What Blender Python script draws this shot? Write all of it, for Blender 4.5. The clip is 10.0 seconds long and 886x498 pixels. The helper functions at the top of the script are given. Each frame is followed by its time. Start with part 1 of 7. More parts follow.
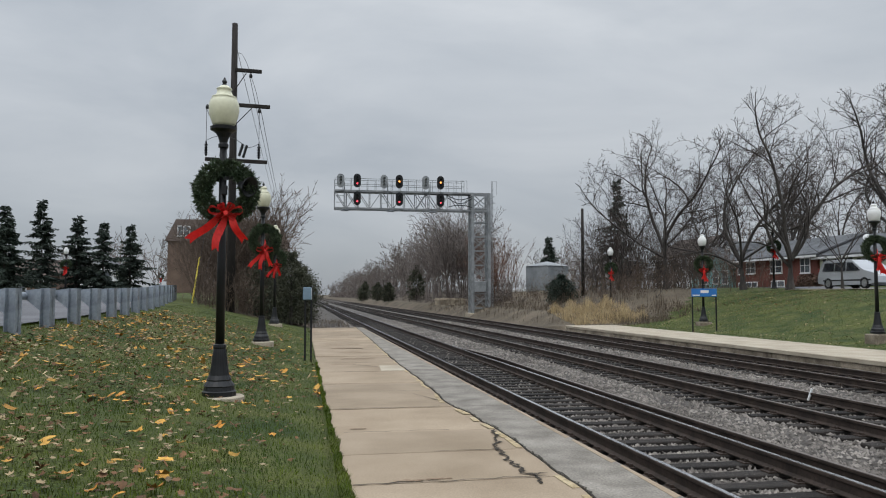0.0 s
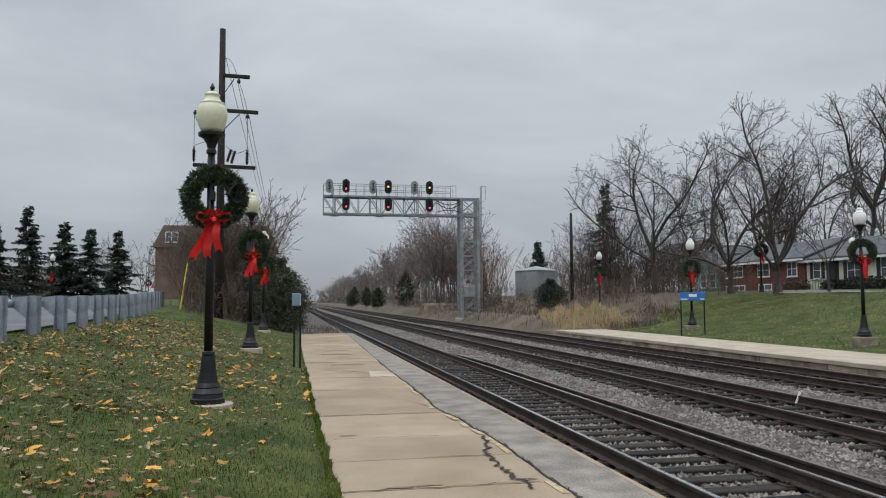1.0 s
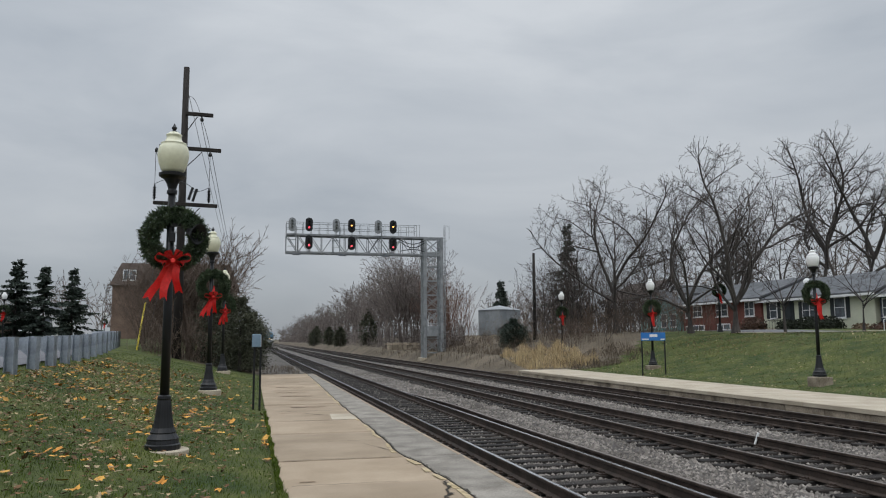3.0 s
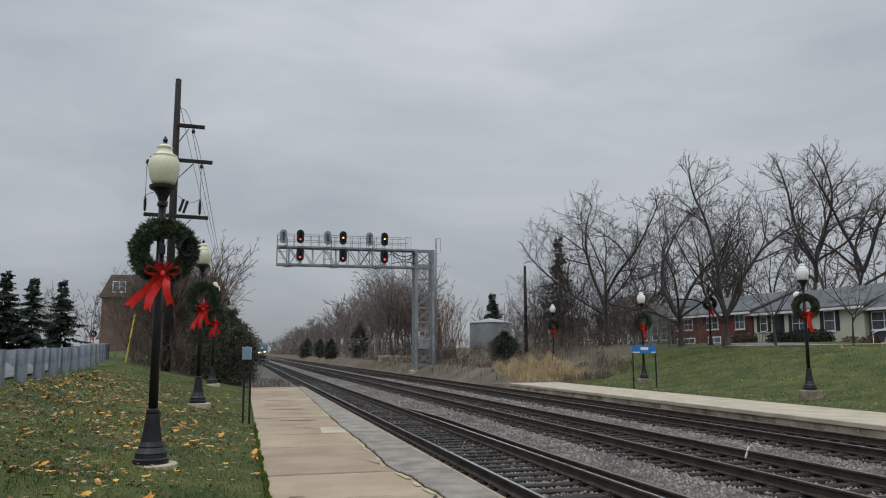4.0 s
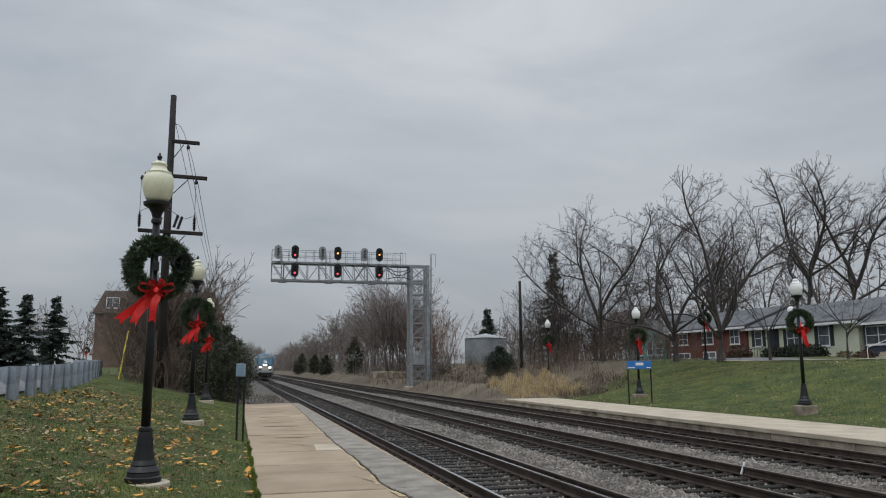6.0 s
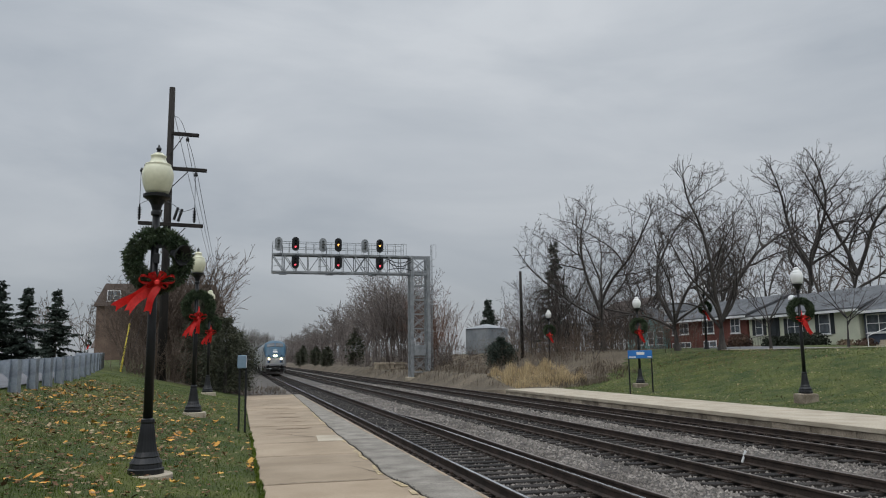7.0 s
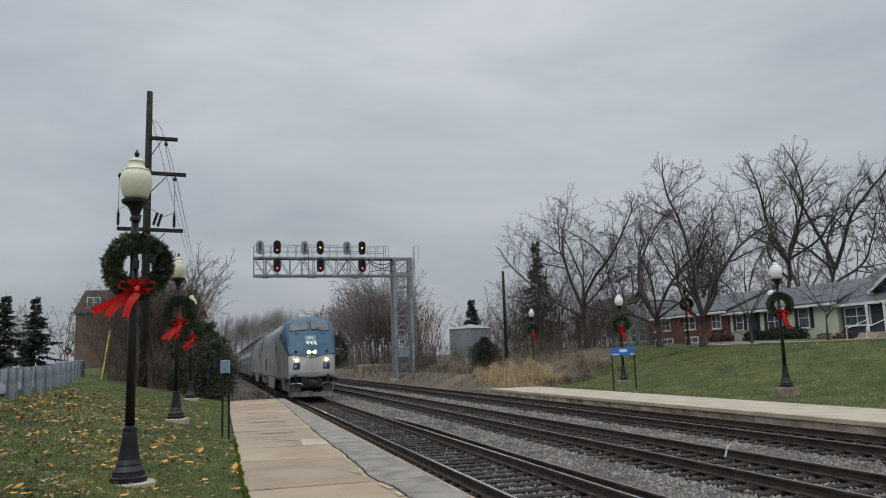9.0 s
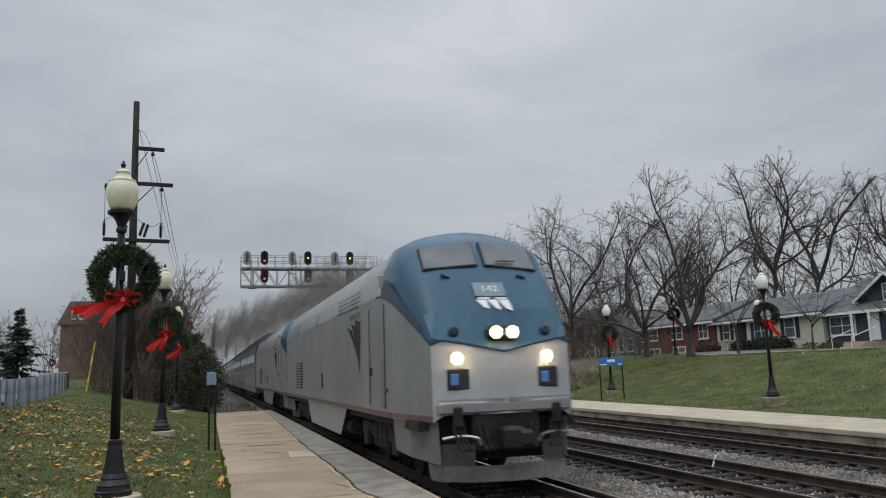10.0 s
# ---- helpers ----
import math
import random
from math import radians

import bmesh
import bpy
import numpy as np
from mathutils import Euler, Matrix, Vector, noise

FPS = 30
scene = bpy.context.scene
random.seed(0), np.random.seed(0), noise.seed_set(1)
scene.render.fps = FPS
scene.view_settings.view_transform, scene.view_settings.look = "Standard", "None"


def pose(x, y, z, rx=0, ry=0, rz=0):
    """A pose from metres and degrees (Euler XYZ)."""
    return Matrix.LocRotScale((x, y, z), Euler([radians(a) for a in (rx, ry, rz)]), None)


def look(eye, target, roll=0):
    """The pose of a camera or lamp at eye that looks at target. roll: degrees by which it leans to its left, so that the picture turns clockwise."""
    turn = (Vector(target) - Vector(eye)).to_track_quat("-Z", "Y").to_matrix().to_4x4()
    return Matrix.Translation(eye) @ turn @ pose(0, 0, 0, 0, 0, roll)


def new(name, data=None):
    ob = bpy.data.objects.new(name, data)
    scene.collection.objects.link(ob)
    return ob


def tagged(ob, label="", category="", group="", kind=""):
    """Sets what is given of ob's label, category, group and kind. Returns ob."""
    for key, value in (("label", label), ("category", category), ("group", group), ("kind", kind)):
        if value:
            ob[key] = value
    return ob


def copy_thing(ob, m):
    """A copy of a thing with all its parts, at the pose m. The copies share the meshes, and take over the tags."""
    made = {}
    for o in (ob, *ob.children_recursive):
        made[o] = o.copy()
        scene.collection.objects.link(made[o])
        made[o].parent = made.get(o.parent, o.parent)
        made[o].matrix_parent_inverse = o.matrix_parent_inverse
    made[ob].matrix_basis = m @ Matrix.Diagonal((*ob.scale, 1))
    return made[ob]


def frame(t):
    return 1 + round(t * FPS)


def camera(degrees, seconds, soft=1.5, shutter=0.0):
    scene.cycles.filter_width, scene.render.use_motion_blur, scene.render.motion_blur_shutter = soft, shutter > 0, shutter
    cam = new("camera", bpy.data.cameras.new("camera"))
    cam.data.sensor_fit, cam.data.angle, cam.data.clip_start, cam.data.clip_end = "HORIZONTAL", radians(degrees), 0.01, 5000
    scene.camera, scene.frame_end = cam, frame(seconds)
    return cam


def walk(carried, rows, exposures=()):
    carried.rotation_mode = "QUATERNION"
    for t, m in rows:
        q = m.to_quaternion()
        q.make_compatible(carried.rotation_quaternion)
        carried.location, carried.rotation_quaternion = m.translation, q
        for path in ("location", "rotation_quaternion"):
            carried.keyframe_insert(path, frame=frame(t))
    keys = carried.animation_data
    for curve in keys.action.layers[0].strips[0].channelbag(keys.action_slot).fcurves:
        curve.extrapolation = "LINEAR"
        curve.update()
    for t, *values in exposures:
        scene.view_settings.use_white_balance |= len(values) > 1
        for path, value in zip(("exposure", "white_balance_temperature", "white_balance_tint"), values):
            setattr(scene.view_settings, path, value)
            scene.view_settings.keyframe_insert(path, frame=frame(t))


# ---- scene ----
cam = camera(60.35, 10.0, soft=1.1, shutter=0.15)


def eye_pose(x, y, z, yaw, pitch, roll):
    # roll about the line of sight, after yaw and pitch
    return pose(x, y, z, 0, 0, yaw) @ pose(0, 0, 0, 90 + pitch) @ pose(0, 0, 0, 0, 0, roll)


# seconds, x, y, z, yaw, pitch, roll: a phone held in the hand
PATH = [
    (0.0, 0.0, 0.0, 1.67, -10.4, 3.5, 0.0),
    (0.5, -0.002, 0.009, 1.665, -10.31, 3.68, -0.17),
    (1.0, -0.002, 0.005, 1.678, -11.22, 3.87, -0.29),
    (1.5, 0.007, -0.019, 1.715, -12.3, 4.84, -0.43),
    (2.0, 0.011, -0.01, 1.728, -12.53, 5.76, -0.39),
    (2.5, 0.006, -0.015, 1.725, -13.25, 6.27, -0.36),
    (4.0, 0.014, -0.016, 1.739, -14.63, 7.69, -0.23),
    (4.5, 0.008, -0.02, 1.741, -14.24, 8.1, 0.05),
    (5.0, 0.01, -0.025, 1.757, -14.59, 8.75, 0.09),
    (5.5, 0.019, -0.034, 1.757, -14.98, 9.05, -0.19),
    (7.0, 0.023, -0.017, 1.749, -14.98, 8.15, -0.72),
    (7.5, 0.028, -0.019, 1.754, -15.5, 8.06, -1.16),
    (8.0, 0.033, -0.011, 1.754, -15.95, 8.08, -1.59),
    (8.5, 0.03, -0.014, 1.751, -16.16, 8.0, -1.82),
    (9.0, 0.026, -0.02, 1.752, -16.32, 8.18, -1.84),
    (9.5, 0.019, -0.028, 1.766, -16.64, 8.52, -1.92),
    (10.0, 0.025, -0.029, 1.764, -17.26, 8.92, -2.02),
]
walk(cam, [(t, eye_pose(*row)) for t, *row in PATH], exposures=((0.0, 0.02), (2.5, -0.03), (4.5, -0.15), (10.0, -0.12)))

# ---- sky and sun: a closed overcast sky ----
world = bpy.data.worlds.new("overcast")
scene.world = world
world.use_nodes = True
wn, wl = world.node_tree.nodes, world.node_tree.links
wn.clear()
w_out = wn.new("ShaderNodeOutputWorld")
w_sky = wn.new("ShaderNodeTexSky")
w_sky.sky_type, w_sky.sun_disc = "NISHITA", False
w_sky.sun_elevation, w_sky.sun_rotation = radians(32), radians(150)
w_co = wn.new("ShaderNodeTexCoord")
w_map = wn.new("ShaderNodeMapping")
w_map.inputs["Scale"].default_value = (1.0, 1.0, 3.2)
w_map.inputs["Location"].default_value = (0.37, 0.2, 0.1)
w_noise = wn.new("ShaderNodeTexNoise")
w_noise.inputs["Scale"].default_value, w_noise.inputs["Detail"].default_value = 2.3, 8.0
w_noise.inputs["Roughness"].default_value, w_noise.inputs["Distortion"].default_value = 0.52, 0.35
w_ramp = wn.new("ShaderNodeValToRGB")
w_ramp.color_ramp.elements[0].position, w_ramp.color_ramp.elements[0].color = 0.30, (0.370, 0.408, 0.455, 1)
w_ramp.color_ramp.elements[1].position, w_ramp.color_ramp.elements[1].color = 0.70, (0.545, 0.575, 0.61, 1)
w_a, w_b = wn.new("ShaderNodeBackground"), wn.new("ShaderNodeBackground")
w_mix = wn.new("ShaderNodeMixShader")
w_a.inputs["Strength"].default_value = 0.08
w_b.inputs["Strength"].default_value = 1.0
w_mix.inputs[0].default_value = 0.94
wl.new(w_co.outputs["Generated"], w_map.inputs["Vector"])
wl.new(w_map.outputs["Vector"], w_noise.inputs["Vector"])
# an overcast sky is about twice as bright overhead as low down
w_sep, w_lift, w_scale = wn.new("ShaderNodeSeparateXYZ"), wn.new("ShaderNodeValToRGB"), wn.new("ShaderNodeVectorMath")
w_scale.operation = "SCALE"
for n, (place, value) in enumerate(((0.0, 0.74), (1.0, 4.5), (0.10, 0.98), (0.28, 1.17), (0.47, 1.27))):
    stop = w_lift.color_ramp.elements[0] if n == 0 else w_lift.color_ramp.elements[1] if n == 1 else w_lift.color_ramp.elements.new(place)
    stop.position, stop.color = place, (value / 5, value / 5, value / 5, 1)
w_triple = wn.new("ShaderNodeMath")
w_triple.operation, w_triple.inputs[1].default_value = "MULTIPLY", 5.0
wl.new(w_co.outputs["Generated"], w_sep.inputs[0])
wl.new(w_sep.outputs["Z"], w_lift.inputs["Fac"])
wl.new(w_lift.outputs["Color"], w_triple.inputs[0])
wl.new(w_noise.outputs["Fac"], w_ramp.inputs["Fac"])
wl.new(w_sky.outputs["Color"], w_a.inputs["Color"])
wl.new(w_ramp.outputs["Color"], w_scale.inputs[0])
wl.new(w_triple.outputs["Value"], w_scale.inputs["Scale"])
wl.new(w_scale.outputs["Vector"], w_b.inputs["Color"])
wl.new(w_a.outputs[0], w_mix.inputs[1])
wl.new(w_b.outputs[0], w_mix.inputs[2])
wl.new(w_mix.outputs[0], w_out.inputs["Surface"])
sun = new("sun", bpy.data.lights.new("sun", "SUN"))
sun.data.energy, sun.data.angle, sun.data.color = 0.7, radians(40), (1.0, 0.97, 0.93)
sun.matrix_world = look((0, 0, 60), (25, 35, 0))

# ---- materials ----


def mat(name, dark, light, scale=3.0, rough=0.8, metal=0.0, bump=0.0, fine=40.0, fine_amount=0.25,
        per_object=0.0, per_island=0.0, spec=0.4, stretch=(1, 1, 1), detail=4.0):
    """A surface with slow stains between two colours, a fine grain and a relief, in metres of the object."""
    m = bpy.data.materials.new(name)
    m.use_nodes = True
    n, l = m.node_tree.nodes, m.node_tree.links
    bs = n["Principled BSDF"]
    co = n.new("ShaderNodeTexCoord")
    mp = n.new("ShaderNodeMapping")
    mp.inputs["Scale"].default_value = stretch
    l.new(co.outputs["Object"], mp.inputs["Vector"])
    big, small = n.new("ShaderNodeTexNoise"), n.new("ShaderNodeTexNoise")
    big.inputs["Scale"].default_value, big.inputs["Detail"].default_value = scale, detail
    small.inputs["Scale"].default_value, small.inputs["Detail"].default_value = fine, 3.0
    l.new(mp.outputs["Vector"], big.inputs["Vector"])
    l.new(mp.outputs["Vector"], small.inputs["Vector"])
    ramp = n.new("ShaderNodeValToRGB")
    ramp.color_ramp.elements[0].position, ramp.color_ramp.elements[0].color = 0.32, (*dark, 1)
    ramp.color_ramp.elements[1].position, ramp.color_ramp.elements[1].color = 0.68, (*light, 1)
    l.new(big.outputs["Fac"], ramp.inputs["Fac"])
    grain = n.new("ShaderNodeMapRange")
    grain.inputs["From Min"].default_value, grain.inputs["From Max"].default_value = 0.3, 0.7
    grain.inputs["To Min"].default_value, grain.inputs["To Max"].default_value = 1 - fine_amount, 1 + fine_amount
    l.new(small.outputs["Fac"], grain.inputs["Value"])
    value = grain.outputs["Result"]
    for amount, kind, output in ((per_object, "ShaderNodeObjectInfo", "Random"), (per_island, "ShaderNodeNewGeometry", "Random Per Island")):
        if amount:
            info, r, mul = n.new(kind), n.new("ShaderNodeMapRange"), n.new("ShaderNodeMath")
            r.inputs["To Min"].default_value, r.inputs["To Max"].default_value = 1 - amount, 1 + amount
            mul.operation = "MULTIPLY"
            l.new(info.outputs[output], r.inputs["Value"])
            l.new(value, mul.inputs[0])
            l.new(r.outputs["Result"], mul.inputs[1])
            value = mul.outputs["Value"]
    tint = n.new("ShaderNodeVectorMath")
    tint.operation = "SCALE"
    l.new(ramp.outputs["Color"], tint.inputs[0])
    l.new(value, tint.inputs["Scale"])
    l.new(tint.outputs["Vector"], bs.inputs["Base Color"])
    bs.inputs["Roughness"].default_value, bs.inputs["Metallic"].default_value = rough, metal
    bs.inputs["Specular IOR Level"].default_value = spec
    if bump:
        b = n.new("ShaderNodeBump")
        b.inputs["Strength"].default_value, b.inputs["Distance"].default_value = bump, 0.02
        l.new(small.outputs["Fac"], b.inputs["Height"])
        l.new(b.outputs["Normal"], bs.inputs["Normal"])
    return m


def glow(name, colour, strength):
    m = bpy.data.materials.new(name)
    m.use_nodes = True
    bs = m.node_tree.nodes["Principled BSDF"]
    bs.inputs["Base Color"].default_value = (0.05, 0.05, 0.05, 1)
    bs.inputs["Emission Color"].default_value, bs.inputs["Emission Strength"].default_value = (*colour, 1), strength
    return m


def haze(name, colour, opacity):
    """Thin smoke: grey where the plume is dense, clear towards its rim; y runs back along the plume."""
    m = bpy.data.materials.new(name)
    m.use_nodes = True
    n, l = m.node_tree.nodes, m.node_tree.links
    bs, out, tr, mx = n["Principled BSDF"], n["Material Output"], n.new("ShaderNodeBsdfTransparent"), n.new("ShaderNodeMixShader")
    bs.inputs["Base Color"].default_value, bs.inputs["Roughness"].default_value = (*colour, 1), 1.0
    bs.inputs["Specular IOR Level"].default_value = 0.0

    def calc(op, a, b=None):
        node = n.new("ShaderNodeMath")
        node.operation, node.use_clamp = op, False
        for k, v in enumerate((a, b)):
            if v is None:
                continue
            if isinstance(v, (int, float)):
                node.inputs[k].default_value = v
            else:
                l.new(v, node.inputs[k])
        return node.outputs[0]

    co, sep, noise = n.new("ShaderNodeTexCoord"), n.new("ShaderNodeSeparateXYZ"), n.new("ShaderNodeTexNoise")
    l.new(co.outputs["Object"], sep.inputs[0])
    long = n.new("ShaderNodeMapping")
    long.inputs["Scale"].default_value = (1.0, 0.22, 1.0)
    l.new(co.outputs["Object"], long.inputs["Vector"])
    l.new(long.outputs["Vector"], noise.inputs["Vector"])
    noise.inputs["Scale"].default_value, noise.inputs["Detail"].default_value = 0.6, 4.0
    x, y, z = sep.outputs[0], sep.outputs[1], sep.outputs[2]
    u = calc("DIVIDE", calc("SUBTRACT", y, SMOKE[0]), SMOKE[1])
    wide = calc("ADD", calc("MULTIPLY", u, SMOKE[3]), SMOKE[2])
    dx = calc("DIVIDE", calc("SUBTRACT", x, calc("MULTIPLY", u, SMOKE[4])), wide)
    dz = calc("DIVIDE", calc("SUBTRACT", z, calc("ADD", calc("MULTIPLY", u, SMOKE[6]), SMOKE[5])), wide)
    far = calc("SQRT", calc("ADD", calc("MULTIPLY", dx, dx), calc("MULTIPLY", dz, dz)))
    ragged = calc("ADD", far, calc("MULTIPLY", calc("SUBTRACT", noise.outputs["Fac"], 0.5), 1.3))
    soft = n.new("ShaderNodeMapRange")
    soft.interpolation_type = "SMOOTHSTEP"
    soft.inputs["From Min"].default_value, soft.inputs["From Max"].default_value = 1.0, 0.15
    l.new(ragged, soft.inputs["Value"])
    l.new(calc("MULTIPLY", soft.outputs["Result"], opacity), mx.inputs[0])
    l.new(tr.outputs[0], mx.inputs[1])
    l.new(bs.outputs[0], mx.inputs[2])
    l.new(mx.outputs[0], out.inputs["Surface"])
    return m


# the plume: where it starts, its length, its half width and growth, its drift west, its height and rise
SMOKE = (10.5, 95.0, 1.0, 3.4, -4.0, 4.8, 2.4)

M = {
    "lawn": mat("lawn", (0.022, 0.042, 0.005), (0.086, 0.094, 0.020), 0.9, 0.95, bump=0.8, fine=38, fine_amount=0.55, detail=9.0),
    "blade": mat("grass_blade", (0.030, 0.060, 0.006), (0.088, 0.114, 0.016), 1.1, 0.95, spec=0.1, fine=4, fine_amount=0.25, per_island=0.5, detail=6.0),
    "ballast": mat("ballast", (0.066, 0.058, 0.052), (0.125, 0.112, 0.100), 1.2, 0.95, bump=1.0, fine=26, fine_amount=0.55),
    "stone": mat("crushed_stone", (0.120, 0.106, 0.094), (0.265, 0.240, 0.214), 1.3, 0.9, fine=30, per_island=0.55),
    "tie": mat("tie_wood", (0.009, 0.008, 0.007), (0.034, 0.028, 0.024), 2.5, 0.9, bump=0.5, fine=30, per_object=0.5, stretch=(1, 8, 8)),
    "rust": mat("rusty_rail_steel", (0.026, 0.019, 0.015), (0.062, 0.044, 0.035), 3.0, 0.75, 0.2, fine=25),
    "rail_head": mat("worn_rail_head", (0.55, 0.55, 0.56), (0.75, 0.75, 0.76), 2.0, 0.22, 1.0, fine=20, fine_amount=0.1),
    "rail_dull": mat("brown_rail_head", (0.14, 0.115, 0.10), (0.22, 0.19, 0.17), 2.0, 0.5, 0.6, fine=20, fine_amount=0.15),
    "slab": mat("tan_concrete", (0.250, 0.190, 0.128), (0.350, 0.275, 0.196), 0.9, 0.9, bump=0.2, fine=60, fine_amount=0.16, per_object=0.10, detail=8.0),
    "edge": mat("grey_concrete", (0.150, 0.133, 0.112), (0.275, 0.250, 0.214), 2.2, 0.9, bump=0.4, fine=45, fine_amount=0.3, per_object=0.05, detail=9.0),
    "pale": mat("pale_concrete", (0.335, 0.285, 0.215), (0.450, 0.392, 0.305), 1.2, 0.9, bump=0.2, fine=50, fine_amount=0.16, detail=7.0),
    "stain": mat("stained_concrete", (0.120, 0.096, 0.070), (0.38, 0.325, 0.25), 1.6, 0.9, bump=0.4, fine=30, fine_amount=0.3, per_object=0.2, detail=8.0),
    "yellow": mat("worn_yellow_paint", (0.34, 0.26, 0.14), (0.44, 0.36, 0.23), 5.0, 0.85, fine=25, fine_amount=0.3),
    "crack": mat("dirt_in_crack", (0.018, 0.015, 0.011), (0.05, 0.04, 0.03), 9, 1.0, fine=60),
    "brown_stain": mat("rust_stain", (0.19, 0.125, 0.080), (0.30, 0.22, 0.15), 6, 0.95, fine=60, fine_amount=0.3),
    "asphalt": mat("asphalt", (0.10, 0.10, 0.108), (0.155, 0.155, 0.165), 0.6, 0.9, bump=0.2, fine=60, fine_amount=0.15),
    "galv": mat("galvanised_steel", (0.24, 0.27, 0.31), (0.38, 0.42, 0.47), 3.0, 0.5, 0.5, fine=16, fine_amount=0.12, per_object=0.08),
    "signal_steel": mat("pale_painted_steel", (0.21, 0.225, 0.235), (0.33, 0.345, 0.355), 2.0, 0.5, 0.4, fine=12, fine_amount=0.1),
    "black_iron": mat("black_cast_iron", (0.004, 0.0045, 0.0055), (0.009, 0.010, 0.012), 3.0, 0.45, 0.0, fine=40, fine_amount=0.15),
    "globe": mat("cream_globe", (0.62, 0.61, 0.44), (0.72, 0.71, 0.54), 2.5, 0.35, fine=20, fine_amount=0.04),
    "globe_white": mat("white_globe", (0.74, 0.75, 0.74), (0.82, 0.82, 0.80), 2.5, 0.35, fine=20, fine_amount=0.04),
    "needle": mat("green_needles", (0.028, 0.052, 0.024), (0.092, 0.124, 0.068), 6.0, 0.7, fine=20, per_island=0.55),
    "spruce": mat("spruce_needles", (0.020, 0.032, 0.024), (0.052, 0.068, 0.052), 1.2, 0.8, fine=8, per_island=0.45),
    "cedar": mat("cedar_foliage", (0.030, 0.036, 0.022), (0.085, 0.088, 0.056), 1.2, 0.8, fine=8, per_island=0.5),
    "ribbon": mat("red_ribbon", (0.72, 0.024, 0.022), (0.84, 0.055, 0.045), 4.0, 0.5, fine=30, fine_amount=0.1),
    "bark": mat("grey_bark", (0.034, 0.030, 0.028), (0.078, 0.069, 0.063), 3.0, 0.95, bump=0.5, fine=18, stretch=(1, 1, 0.25)),
    "twig": mat("brown_twigs", (0.040, 0.032, 0.028), (0.086, 0.070, 0.062), 1.0, 0.95, fine=6, per_object=0.15),
    # wood far off: the haze of distance is mixed into its paler colour
    "hazed_twig": mat("hazed_bare_wood", (0.110, 0.092, 0.083), (0.190, 0.163, 0.150), 0.08, 0.95, fine=2, per_island=0.25),
    "red_twig": mat("reddish_twigs", (0.10, 0.056, 0.040), (0.17, 0.100, 0.074), 0.8, 0.95, fine=4, per_island=0.2),
    "dead_leaf": mat("dead_leaves", (0.10, 0.075, 0.05), (0.19, 0.14, 0.09), 0.6, 0.9, fine=4, per_island=0.4),
    "reed": mat("straw_grass", (0.33, 0.24, 0.125), (0.52, 0.41, 0.24), 0.9, 0.9, fine=6, per_island=0.35),
    "weed": mat("dry_weeds", (0.085, 0.066, 0.046), (0.17, 0.135, 0.10), 0.7, 0.95, fine=6, per_island=0.4),
    "brush_soil": mat("brushy_soil", (0.070, 0.056, 0.038), (0.14, 0.112, 0.080), 0.35, 1.0, bump=0.8, fine=12, fine_amount=0.4),
    "leaf_orange": mat("orange_leaf", (0.36, 0.14, 0.02), (0.56, 0.33, 0.07), 0.9, 0.8, fine=30, per_island=0.45),
    "leaf_tan": mat("tan_leaf", (0.17, 0.115, 0.06), (0.38, 0.30, 0.18), 0.9, 0.8, fine=30, per_island=0.5),
    "leaf_brown": mat("brown_leaf", (0.085, 0.042, 0.020), (0.19, 0.10, 0.045), 0.9, 0.8, fine=30, per_island=0.45),
    "pole": mat("weathered_pole", (0.014, 0.012, 0.011), (0.036, 0.031, 0.028), 2.0, 0.95, bump=0.4, fine=14, stretch=(1, 1, 0.15)),
    "wire": mat("dark_wire", (0.05, 0.05, 0.055), (0.09, 0.09, 0.10), 2.0, 0.6),
    "guy_yellow": mat("yellow_plastic", (0.72, 0.56, 0.06), (0.80, 0.66, 0.12), 2.0, 0.5, fine=12, fine_amount=0.08),
    "brick_brown": mat("brown_brick", (0.130, 0.090, 0.070), (0.200, 0.140, 0.108), 0.8, 0.9, bump=0.3, fine=9, fine_amount=0.2),
    "brick_red": mat("red_brick", (0.105, 0.036, 0.028), (0.165, 0.060, 0.046), 0.8, 0.9, bump=0.3, fine=9, fine_amount=0.2),
    "shingle": mat("grey_shingle", (0.070, 0.074, 0.080), (0.128, 0.133, 0.142), 0.9, 0.9, bump=0.4, fine=10, fine_amount=0.3, stretch=(1, 1, 3)),
    "shingle_brown": mat("brown_shingle", (0.070, 0.052, 0.044), (0.115, 0.090, 0.076), 0.9, 0.9, bump=0.4, fine=10, stretch=(1, 1, 3)),
    "teal": mat("teal_siding", (0.14, 0.29, 0.29), (0.19, 0.36, 0.35), 0.8, 0.7, fine=12, fine_amount=0.08),
    "cream": mat("cream_siding", (0.52, 0.54, 0.42), (0.62, 0.63, 0.50), 0.8, 0.7, fine=12, fine_amount=0.06),
    "navy": mat("navy_siding", (0.030, 0.040, 0.062), (0.052, 0.064, 0.092), 0.8, 0.7, fine=12, fine_amount=0.1),
    "trim": mat("white_trim", (0.66, 0.67, 0.67), (0.78, 0.78, 0.77), 1.5, 0.6, fine=20, fine_amount=0.05),
    "shutter": mat("dark_shutter", (0.014, 0.018, 0.020), (0.026, 0.032, 0.036), 2.0, 0.6),
    "pane": mat("window_glass", (0.055, 0.065, 0.075), (0.120, 0.135, 0.150), 1.2, 0.08, fine=3, spec=0.8, per_object=0.4),
    "white_wall": mat("white_siding", (0.62, 0.64, 0.66), (0.74, 0.75, 0.76), 0.6, 0.7, fine=10, fine_amount=0.06),
